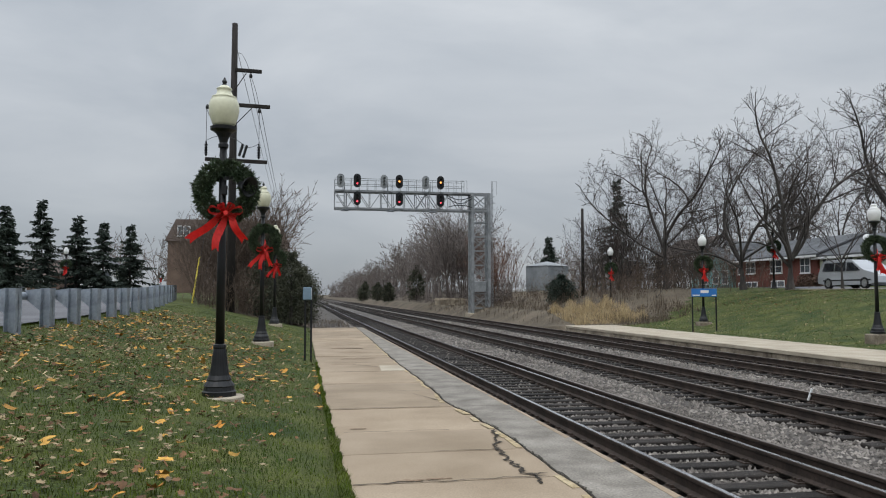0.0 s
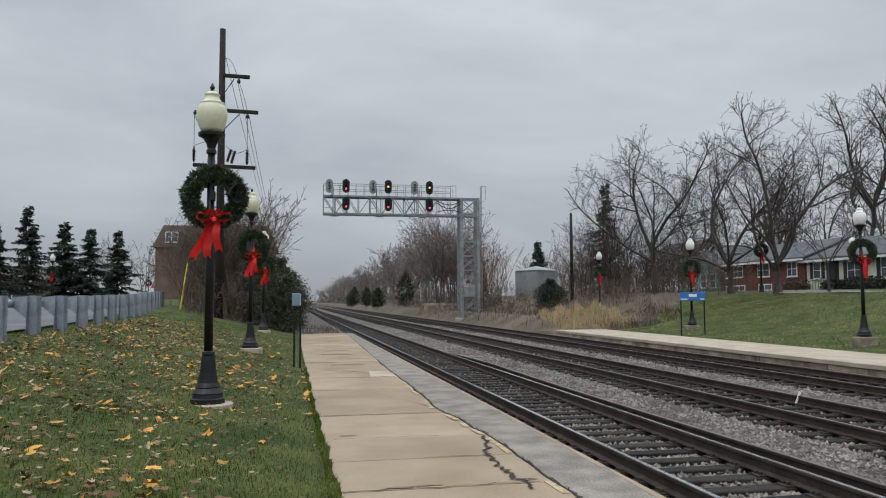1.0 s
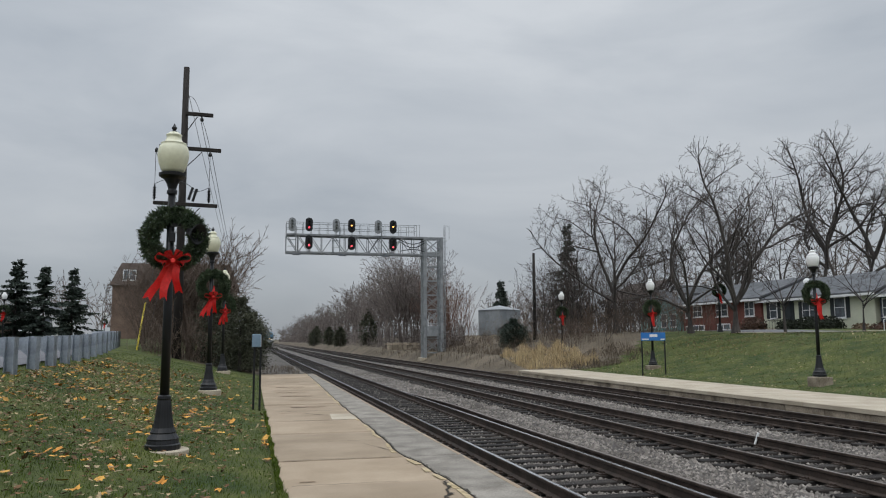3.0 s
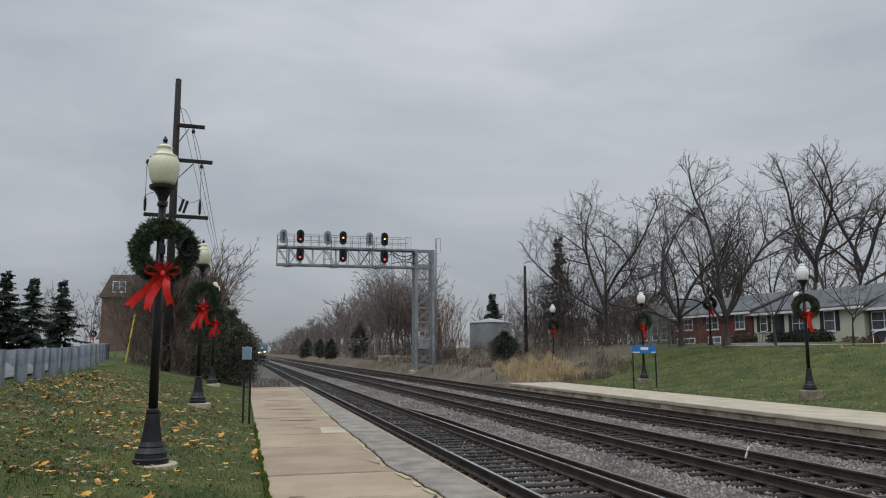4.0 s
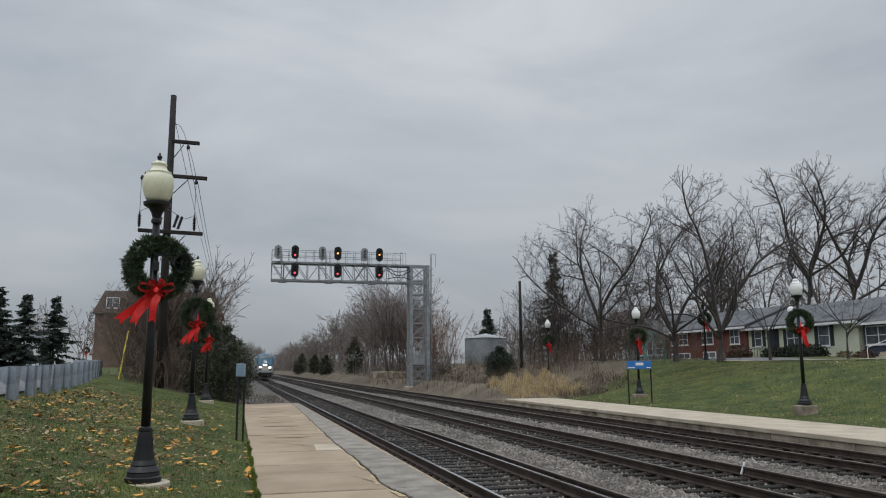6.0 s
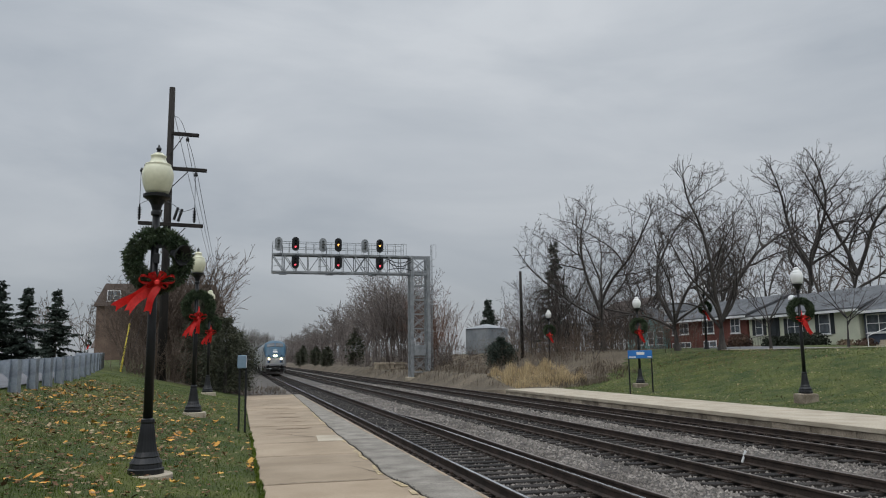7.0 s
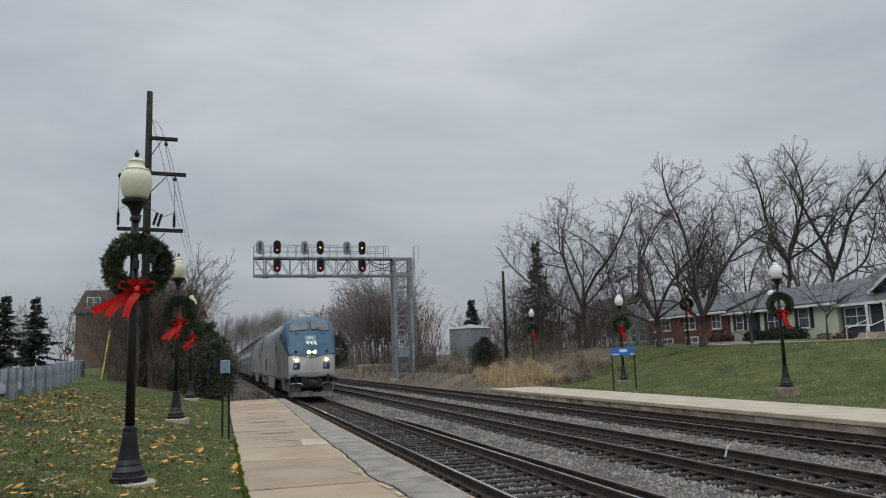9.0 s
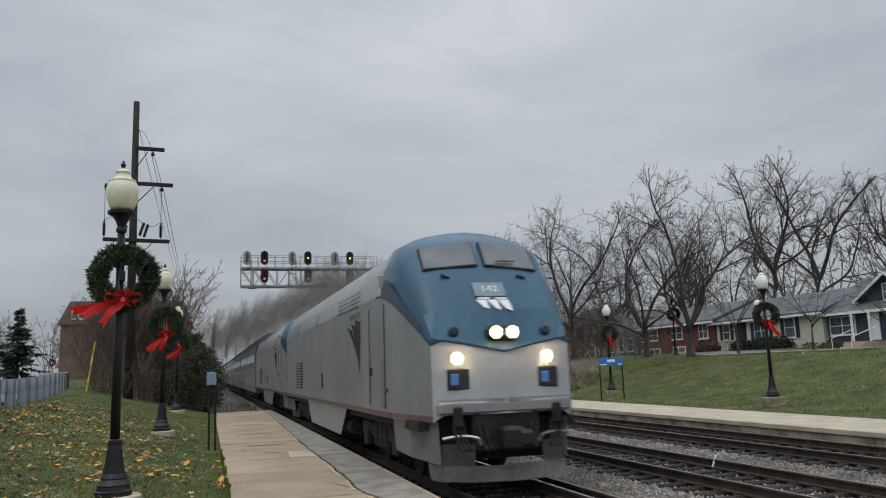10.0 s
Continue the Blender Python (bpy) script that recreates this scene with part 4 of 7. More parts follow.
def tree_meshes(segs, height):
    """Trunk and crown of one tree, scaled to the height asked for."""
    p0, p1, r0, r1, lev = wood_tables(segs)
    k = height / p1[:, 2].max()
    p0, p1 = p0 * k, p1 * k
    t = lev == 0
    r0[0:1] *= 1.35
    v, f = tubes(p0[t], p1[t], r0[t], r1[t], 9)
    trunk_me = mesh_of("trunk", v, f, M["bark"], True)
    tables, count = [], 0
    for pick, sides in ((lev == 1, 6), ((lev == 2), 4), (lev > 2, 3)):
        v, f = tubes(p0[pick], p1[pick], r0[pick], r1[pick], sides)
        tables.append((v.tolist(), (f + count).tolist(), sides))
        count += len(v)
    me = mesh_of("crown", sum((v for v, _, _ in tables), []), sum((f for _, f, _ in tables), []), (M["bark"], M["twig"]), True)
    idx = np.concatenate([np.full(len(f), 0 if s > 3 else 1) for _, f, s in tables])
    me.polygons.foreach_set("material_index", idx.tolist())
    return trunk_me, me


def plant_tree(meshes, label, x, y, turn, size=1.0, group="", z=None):
    tree = thing("tree", label, "tree", group, pose(x, y, (float(ground_z(x, y)) if z is None else z) - 0.1, 0, 0, turn))
    for name, me in zip(("trunk", "crown"), meshes):
        ob = part(name, me, None, tree)
        ob.scale = (size, size, size)
    return tree


# seen from the platform, west and a little north is 154 degrees, east and a little south -30
bare = "tall bare grey maple with crooked forking limbs on the grassy bank"
behind = "tall bare tree rising behind the houses"
BIG = [
    (bare, 25.4, 50.4, 12.4, crooked(11, 12.4, 0.23, [(150, 16, 0.66), (-20, 20, 0.68), (160, 56, 0.66), (-35, 50, 0.42), (60, 35, 0.5), (250, 38, 0.5)], 0.24, twig=0.0105, dense=1.05, girth=0.50)),
    (bare, 28.0, 45.0, 12.3, crooked(23, 12.3, 0.21, [(150, 30, 0.68), (-30, 18, 0.70), (150, 58, 0.56), (-30, 46, 0.52), (70, 30, 0.55), (240, 30, 0.55)], 0.15, twig=0.0105, dense=1.05)),
    (bare, 29.2, 41.9, 12.9, crooked(37, 12.9, 0.25, [(152, 10, 0.76), (-32, 24, 0.80), (150, 46, 0.46), (-20, 46, 0.44), (60, 24, 0.5), (230, 30, 0.5)], 0.15, twig=0.0105, dense=1.05)),
    (behind, 55.0, 64.6, 20.0, crooked(41, 20.0, 0.36, [(140, 22, 0.52), (-45, 20, 0.54), (140, 50, 0.44), (-45, 48, 0.42), (50, 25, 0.45), (230, 30, 0.45)], 0.40, twig=0.015, dense=0.8)),
    (behind, 57.0, 62.6, 20.0, crooked(43, 20.0, 0.38, [(-42, 24, 0.58), (120, 18, 0.54), (-48, 54, 0.48), (140, 48, 0.42), (60, 30, 0.44)], 0.34, lean=(0.20, -0.16), twig=0.015, dense=0.8)),
    (behind, 62.0, 54.5, 16.5, crooked(47, 16.5, 0.34, whorl(5, 6, 22, 52, 0.48), 0.36, twig=0.015, dense=0.8)),
    (behind, 52.0, 75.0, 15.0, crooked(53, 15.0, 0.26, whorl(6, 7, 18, 52, 0.5), 0.28, twig=0.012, dense=0.95)),
    (behind, 47.0, 82.0, 15.0, crooked(54, 15.0, 0.26, whorl(16, 7, 18, 52, 0.5), 0.28, twig=0.012, dense=0.95)),
    ("bare brown tree behind the brick house", 52.5, 67.0, 12.5, crooked(59, 12.5, 0.20, whorl(7, 8, 25, 65, 0.46), 0.28, twig=0.012)),
    ("slender bare tree in the thicket's edge", 25.0, 57.5, 9.4, crooked(61, 9.4, 0.14, whorl(8, 5, 15, 40, 0.5), 0.3)),
]
for n, (label, x, y, height, segs) in enumerate(BIG):
    plant_tree(tree_meshes(segs, height), label, x, y, 0, 1.0, "bare trees by the houses")
YOUNG = [tree_meshes(crooked(71, 5.4, 0.085, whorl(9, 7, 25, 62, 0.46), 0.30, twig=0.006, rise=0.6), 5.4), tree_meshes(crooked(73, 5.4, 0.08, whorl(10, 7, 28, 65, 0.46), 0.34, twig=0.006, rise=0.6), 5.4)]
for n, (x, y, turn, size) in enumerate([(30.6, 39.1, 0, 1.0), (36.9, 39.9, 120, 1.02), (40.0, 36.6, 30, 0.95)]):
    plant_tree(YOUNG[n % 2], "young bare street tree with a round crown", x, y, turn, size, "young street trees")


# ---- far woods and brush: one object each ----
def baked(name, variants, spots, material, label, category):
    """Many plants in one mesh: spots of x, y, z, turn, size."""
    rng_b = np.random.default_rng(len(spots))
    V, Fc, count = [], [], 0
    for n, (x, y, z, turn, size) in enumerate(spots):
        v, f = variants[n % len(variants)]
        c, s = math.cos(turn), math.sin(turn)
        w = v * size * np.array([1, 1, rng_b.uniform(0.9, 1.1)])
        V.append(np.stack([w[:, 0] * c - w[:, 1] * s + x, w[:, 0] * s + w[:, 1] * c + y, w[:, 2] + z], 1))
        Fc.append(f + count)
        count += len(v)
    ob = new(name, mesh_of(name, np.concatenate(V), np.concatenate(Fc), material))
    return tagged(ob, label, category, kind="stuff")


def light_tree(seed, height, trunk, fat, kids, low, high, reach, fork, **kw):
    segs = crooked(seed, height, trunk, whorl(seed + 1, kids, low, high, reach), fork, **kw)
    p0, p1, r0, r1, lev = wood_tables(segs, fat)
    k = height / p1[:, 2].max()
    return tubes(p0 * k, p1 * k, r0, r1, 3)


def bush(seed, stems, height, fat=0.010):
    """A many-stemmed thicket."""
    r = np.random.default_rng(seed)
    segs = []
    for k in range(stems):
        a, t = r.uniform(0, 6.28), r.uniform(0.05, 0.55)
        segs += crooked(seed * 10 + k, height * r.uniform(0.6, 1.0), fat * 1.4, whorl(seed + k, 3, 8, 40, 0.5), 0.3, (math.cos(a) * t, math.sin(a) * t), fat * 0.55, 3, 1.3, 0.7, 0.6)
    p0, p1, r0, r1, lev = wood_tables(segs)
    return tubes(p0, p1, r0, r1, 3)


def light_bush(seed, stems, height, fat):
    """Thin upright stems with a few side twigs."""
    r = np.random.default_rng(seed)
    segs = []
    for k in range(stems):
        a, t = r.uniform(0, 6.28), r.uniform(0.05, 0.45)
        off = np.array([math.cos(a), math.sin(a), 0.0]) * r.uniform(0, 0.9)
        segs += [(p + off, q + off, r0, r1, lev) for p, q, r0, r1, lev in
                 crooked(seed * 10 + k, height * r.uniform(0.5, 1.0), fat, [(r.uniform(0, 360), r.uniform(5, 30), 0.5), (r.uniform(0, 360), r.uniform(15, 50), 0.4)], 0.25,
                         (math.cos(a) * t, math.sin(a) * t), fat * 0.6, 2, 1.0, 0.8, 0.7)]
    p0, p1, r0, r1, lev = wood_tables(segs)
    return tubes(p0, p1, r0, r1, 3)


rng = np.random.default_rng(21)
LIGHT = [light_bush(400 + k, 11, 3.6, 0.014) for k in range(5)]
LIGHT_FAR = [light_bush(420 + k, 9, 3.6, 0.032) for k in range(4)]
WOODS = [light_tree(100 + k, 11.0, 0.13, 1.2, 7, 12, 48, 0.46, 0.28, twig=0.014, levels=3, wander=0.8, dense=1.0, girth=0.34) for k in range(5)]
WOODS_FAR = [light_tree(120 + k, 11.0, 0.13, 1.5, 7, 12, 50, 0.46, 0.25, twig=0.026, levels=3, wander=0.8, dense=0.42, girth=0.36) for k in range(5)]
spots = []
for k in range(170):
    y = 94 + 505 * (k / 170) ** 1.55 + rng.uniform(-3, 3)
    x = 19.5 + rng.uniform(0, 1) ** 1.3 * (12 + y * 0.03)
    if y < 135:
        x = 18.0 + rng.uniform(0, 1) * (0.228 * y - 18.0)
    tall = rng.uniform(0.75, 1.15) * (0.85 + 0.018 * (x - 19.5)) * (1.0 if y > 190 else 1.22)
    spots.append((x, y, float(ground_z(x, y)) - 0.1, rng.uniform(0, 6.28), tall))
baked("near_woods", WOODS, spots[:50], M["hazed_twig"], "bare grey-brown trees on the railway bank", "woods")
baked("far_woods", WOODS_FAR, spots[50:], M["hazed_twig"], "bare grey-brown woods along the railway bank", "woods")
spots = [(k * rng.uniform(0.235, 0.285), k, 1.2, rng.uniform(0, 6.28), rng.uniform(0.7, 1.0)) for k in rng.uniform(76, 104, 14)]
baked("reddish_trees", [light_tree(140 + k, 8.6, 0.09, 1.1, 7, 8, 32, 0.55, 0.18, twig=0.011, levels=3, dense=0.8) for k in range(3)], spots, M["red_twig"], "slender reddish-brown bare trees behind the signal mast", "trees")
BUSHES = [bush(60 + k, 4, 3.0, 0.013) for k in range(4)]
spots = []
for k in range(60):
    y = rng.uniform(47, 76)
    x = rng.uniform(17.0, 30.0) if y > 56 else rng.uniform(20.5, 30)
    size = rng.uniform(0.5, 1.05) * (0.55 + 0.06 * (x - 16)) * (0.6 if 0.25 < x / y < 0.37 else 1.0)
    spots.append((x, y, float(ground_z(x, y)) - 0.05, rng.uniform(0, 6.28), size))
for k in range(30):
    y = 78 + 330 * (k / 30) ** 1.6
    x = 16.8 + rng.uniform(0, 6)
    spots.append((x, y, float(ground_z(x, y)) - 0.05, rng.uniform(0, 6.28), rng.uniform(0.35, 1.3) * (0.5 + 0.1 * (x - 16.8))))
more = []
for k in range(140):
    y = rng.uniform(46.5, 80)
    x = rng.uniform(17.6, 33.0) if y > 54 else rng.uniform(20.8, 32)
    size = rng.uniform(0.45, 1.0) * (0.45 + 0.055 * (x - 17)) * (0.65 if 0.25 < x / y < 0.35 else 1.0)
    more.append((x, y, float(ground_z(x, y)) - 0.05, rng.uniform(0, 6.28), size))
baked("slender_brush", LIGHT, more, M["sapling"], "slender brown stems on the railway bank", "brush")
more = []
for k in range(130):
    y = 84 + 430 * (k / 130) ** 1.6 + rng.uniform(-2, 2)
    x = 17.2 + rng.uniform(0, 1) ** 0.8 * 8.5
    more.append((x, y, float(ground_z(x, y)) - 0.05, rng.uniform(0, 6.28), rng.uniform(0.45, 1.15) * (0.45 + 0.10 * (x - 17.2))))
baked("far_brush", LIGHT_FAR, more, M["hazed_twig"], "grey-brown brush below the wooded bank", "brush")
baked("brush", BUSHES, spots, M["twig"], "tangled leafless brush on the railway bank", "brush")
spots = [(k * rng.uniform(0.375, 0.56), k, 1.9, rng.uniform(0, 6.28), rng.uniform(0.55, 1.02)) for k in rng.uniform(53, 76, 40)]
baked("tall_thicket", [light_tree(160 + k, 8.5, 0.08, 1.1, 7, 6, 36, 0.52, 0.20, twig=0.009, levels=3, dense=0.9) for k in range(4)], spots, M["twig"], "dense thicket of slender bare trees", "thicket")


def undergrowth(name, n, where, leaf, material, label):
    """A loose mass of dead leaves and stems, each a small bent leaf."""
    p = where(n)
    e, s = rng.normal(0, 1, (n, 3)), rng.normal(0, 1, (n, 3))
    e /= np.linalg.norm(e, axis=1, keepdims=True)
    s = np.cross(e, s)
    s /= np.linalg.norm(s, axis=1, keepdims=True)
    le = (leaf * rng.uniform(0.5, 1.4, n) * (1 + np.clip(p[:, 1] - 80, 0, 500) / 120))[:, None]
    v = np.stack([p - e * le, p + s * le * 0.35, p + e * le, p - s * le * 0.35], 1).reshape(-1, 3)
    tagged(new(name, mesh_of(name, v, np.arange(4 * n).reshape(-1, 4), material)), label, "undergrowth", kind="stuff")


def bank_mass(n):
    y = 76 + 480 * rng.uniform(0, 1, n) ** 2.0
    x = 18.0 + rng.uniform(0, 1, n) * np.minimum(0.24 * y - 15.0, 12.0)
    lump = 1.8 + 1.3 * np.sin(y * 0.21) + 0.9 * np.sin(y * 0.53 + x * 0.3) + 0.10 * (x - 19)
    return np.stack([x, y, ground_z(x, y) + np.maximum(lump, 0.6) * rng.uniform(0, 1, n) ** 1.4], 1)


def brush_mass(n):
    y = rng.uniform(48, 78, n)
    x = 19.0 + rng.uniform(0, 1, n) * 13 + np.clip(56 - y, 0, 9) * 0.4
    lump = 1.0 + 0.8 * np.sin(y * 0.7 + x) + 0.5 * np.sin(x * 1.3) + 0.12 * (x - 19)
    return np.stack([x, y, ground_z(x, y) + np.maximum(lump, 0.3) * rng.uniform(0, 1, n) ** 1.3], 1)


def clump_mass(n):
    y = rng.uniform(42.5, 50, n)
    x = -0.4 - rng.uniform(0, 1, n) * (0.128 * y - 0.4)
    return np.stack([x, y, ground_z(x, y) + 4.6 * rng.uniform(0, 1, n) ** 1.3], 1)


undergrowth("bank_undergrowth", 30000, bank_mass, 0.09, M["hazed_twig"], "grey-brown undergrowth along the wooded bank")
undergrowth("brush_undergrowth", 12000, brush_mass, 0.055, M["dead_leaf"], "dead leaves and stems in the brush")
undergrowth("clump_undergrowth", 14000, clump_mass, 0.05, M["sapling"], "dead leaves in the thicket by the platform")
# the clump beside the near platform's end
spots = []
for k in range(46):
    y = rng.uniform(42.6, 51.0)
    east = rng.uniform(0, 1)
    spots.append((-0.134 * y * (1 - east) - 1.9 * east, y, 0.4, rng.uniform(0, 6.28), rng.uniform(0.72, 0.92) + 0.22 * east ** 2))
baked("platform_thicket", [light_tree(180 + k, 7.2, 0.075, 1.1, 6, 4, 26, 0.58, 0.20, twig=0.0105, levels=3, dense=0.95, rise=1.3, girth=0.30) for k in range(4)], spots, M["sapling"], "dense brown thicket of bare saplings", "thicket")
spots = []
for k in range(24):
    y = rng.uniform(42.3, 45)
    spots.append((-0.5 - rng.uniform(0, 1) * (0.122 * y - 0.5), y, 0.3, rng.uniform(0, 6.28), rng.uniform(0.5, 0.9)))
for k in range(7):
    spots.append((-5.0 + 0.40 * k, 40.0 + rng.uniform(0, 0.6), 0.75, rng.uniform(0, 6.28), rng.uniform(0.7, 1.1)))
baked("platform_brush", BUSHES + LIGHT, spots, M["sapling"], "tangled leafless brush at the lawn's edge", "brush")
# bare trees far off behind the street
spots = [(-6 - 2.2 * k + rng.uniform(-2, 2), rng.uniform(105, 150), 1.6, rng.uniform(0, 6.28), rng.uniform(0.65, 1.0)) for k in range(26)]
baked("street_trees", WOODS_FAR, spots, M["hazed_twig"], "distant bare trees along the street", "trees")
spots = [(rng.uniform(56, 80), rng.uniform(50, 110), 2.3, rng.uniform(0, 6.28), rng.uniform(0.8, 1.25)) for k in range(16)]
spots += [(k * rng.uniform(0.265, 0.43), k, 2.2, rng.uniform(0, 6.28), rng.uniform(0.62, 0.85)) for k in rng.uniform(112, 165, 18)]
baked("garden_trees", WOODS_FAR, spots, M["hazed_twig"], "bare trees behind the houses", "trees")


# ---- evergreens ----
def conifer_tables(seed, height, radius, droop, n, leaf):
    """A rounded evergreen: flat, pointed sprays all along each branch."""
    r = np.random.default_rng(seed)
    V, Fc, count = [], [], 0
    for _ in range(n):
        h = r.uniform(0.03, 1.0) ** 0.85
        reach = radius * math.sqrt(max(1 - (2 * h - 0.85) ** 2, 0.02)) * r.uniform(0.45, 1.2) + 0.12
        a = r.uniform(0, 6.28)
        d = np.array([math.cos(a), math.sin(a), -droop * r.uniform(0.3, 1.0) + (0.9 if h > 0.93 else 0.15)])
        d /= np.linalg.norm(d)
        for _ in range(9):
            u = r.uniform(0.25, 1.0)
            p = np.array([0, 0, h * height]) + d * reach * u + r.normal(0, 0.06, 3)
            e = d + r.normal(0, 0.6, 3)
            e /= np.linalg.norm(e)
            s = np.cross(e, r.normal(0, 1, 3))
            s /= np.linalg.norm(s)
            le = leaf * r.uniform(0.6, 1.3)
            V += [p, p + e * le * 0.5 + s * le * 0.20, p + e * le, p + e * le * 0.5 - s * le * 0.20]
            Fc.append([count, count + 1, count + 2, count + 3])
            count += 4
    return np.array(V), np.array(Fc)


def spruce_tables(seed, height, radius, droop, whorls, leaf):
    """Drooping branches in ragged whorls, each fringed with hanging sprays of needles."""
    r = np.random.default_rng(seed)
    P, E, S, L = [], [], [], []
    for w in range(whorls):
        h = height * (0.10 + 0.88 * (w / whorls) ** 0.92) + r.normal(0, 0.08)
        reach = radius * (1.0 - h / height) ** 1.0 * r.uniform(0.65, 1.2) + 0.15
        for b in range(r.integers(6, 10)):
            if r.uniform() < 0.12:
                continue
            a, length = r.uniform(0, 6.28), reach * r.uniform(0.5, 1.2)
            out, side = np.array([math.cos(a), math.sin(a), 0.0]), np.array([-math.sin(a), math.cos(a), 0.0])
            base_h = h + r.normal(0, 0.32 * height / whorls)
            fall = droop * r.uniform(0.5, 1.2) * (1.0 - 0.8 * h / height)
            for u in np.arange(0.12, 1.0, 0.085 / max(length, 0.25)):
                p = np.array([0, 0, base_h]) + out * length * u + np.array([0, 0, length * (-fall * u + 0.45 * fall * u * u + 0.10 * (h > 0.85 * height))])
                for turn in (-1, 1, 0):
                    e = out * 0.55 + side * turn * 0.8 + np.array([0, 0, -0.25 if turn else -0.7]) + r.normal(0, 0.25, 3)
                    e /= math.sqrt(e @ e)
                    k = np.cross(e, r.normal(0, 1, 3))
                    P.append(p)
                    E.append(e)
                    S.append(k / (math.sqrt(k @ k) + 1e-9))
                    L.append(leaf * (1.15 - 0.6 * u) * r.uniform(0.6, 1.3))
    P, E, S, L = np.array(P), np.array(E), np.array(S), np.array(L)[:, None]
    v = np.stack([P, P + E * L * 0.45 + S * L * 0.20, P + E * L, P + E * L * 0.45 - S * L * 0.20], 1).reshape(-1, 3)
    return v, np.arange(len(v)).reshape(-1, 4)


def plant_conifer(name, label, x, y, z, height, radius, seed, material, droop=0.35, n=500, leaf=0.45, group="", round_top=False):
    tree = thing(name, label, "evergreen", group, pose(x, y, z - 0.1))
    part("trunk", lathe(bmesh.new(), [(0.05 + height * 0.016, 0), (0.04, height * 0.55), (0.015, height * 0.98)], 8), M["bark"], tree)
    v, f = conifer_tables(seed, height, radius, droop, n, leaf) if round_top else spruce_tables(seed, height, radius, droop, n, leaf)
    part("crown", mesh_of("crown", v, f, material), None, tree)


for n, (x, y, h, r) in enumerate([(-27.0, 76.0, 8.8, 3.8), (-25.4, 81.0, 9.9, 3.9), (-23.4, 85.6, 8.8, 3.9), (-20.7, 85.2, 8.3, 3.6), (-19.0, 90.0, 8.4, 3.3), (-29.5, 84.0, 8.6, 3.2)]):
    plant_conifer("spruce", "tall dark green spruce across the street", x, y, 1.55, h, r, 300 + n, M["spruce"], 0.40, 21, 0.46, "spruces across the street")
plant_conifer("spruce", "ragged dark spruce behind the brush", 30.2, 70.0, 2.2, 11.4, 3.0, 320, M["spruce"], 0.40, 17, 0.46)
plant_conifer("fir_tree", "neat dark pointed fir behind the grey tank", 34.8, 105.0, 2.5, 8.1, 2.6, 321, M["spruce"], 0.3, 24, 0.55)
plant_conifer("juniper", "rounded dark evergreen shrub in the brush", 20.7, 59.4, 0.9, 2.3, 1.25, 322, M["spruce"], 0.1, 1300, 0.15, round_top=True)
for n, (x, y, h, r) in enumerate([(-0.6, 40.4, 3.6, 1.3), (-1.7, 42.0, 4.6, 1.3), (-0.05, 41.6, 2.9, 1.1)]):
    plant_conifer("cedar", "dark shaggy cedar beside the platform's end", x, y, 0.2, h, r, 330 + n, M["cedar"], 0.25, 1300, 0.12, "cedars by the platform", True)
for n, (x, y, h, r) in enumerate([(15.9, 205.0, 4.2, 1.8), (16.6, 172.0, 3.9, 1.5), (16.4, 148.0, 3.6, 1.3), (19.0, 128.0, 6.0, 1.6), (18.5, 230.0, 5.0, 1.8)]):
    plant_conifer("cedar", "small dark cedar on the railway bank", x, y, float(ground_z(x, y)), h, r, 340 + n, M["cedar"], 0.2, 420, 0.32, "cedars on the bank", True)


# ---- reeds, weeds, grass blades and fallen leaves ----
def blades(rng, xs, ys, zs, height, width, lean, n_seg=2):
    n = len(xs)
    a = rng.uniform(0, 6.28, n)
    h = height * rng.uniform(0.5, 1.15, n)
    b = np.stack([xs, ys, zs], 1)
    l = np.stack([np.cos(a), np.sin(a), 0 * a], 1)
    s = np.stack([-np.sin(a), np.cos(a), 0 * a], 1) * (width / 2)
    up = np.array([0, 0, 1.0])
    k = rng.uniform(0.3, 1.0, n)[:, None] * lean
    mid = b + up * (h * 0.6)[:, None] + l * k * (h * 0.35)[:, None]
    tip = b + up * h[:, None] + l * k * h[:, None]
    v = np.stack([b - s, b + s, mid + s * 0.7, mid - s * 0.7, tip], 1).reshape(-1, 3)
    q = np.arange(n)[:, None] * 5
    return v, (q + [0, 1, 2, 3]).tolist() + (q + [3, 2, 4]).tolist()


rng = np.random.default_rng(77)


def blade_field(name, n, spread, height, width, lean, material, label, category):
    xs, ys = spread(n)
    patch = 1.0 if height < 0.2 else 0.55 + 0.45 * np.sin(xs * 1.7 + ys * 0.9) * np.sin(ys * 0.61 + 1.0) + 0.25 * np.sin(xs * 5.1 - ys * 2.2)
    v, f = blades(rng, xs, ys, ground_z(xs, ys) - 0.01, height * np.maximum(patch, 0.15), width, lean)
    return tagged(new(name, mesh_of(name, v, f, material)), label, category, kind="stuff")


def reed_spread(n):
    y = 42.0 + rng.uniform(0, 1, n) * 9.0
    x = 15.6 + rng.uniform(0, 1, n) * 4.4 + (y - 42) * 0.12
    return x, y


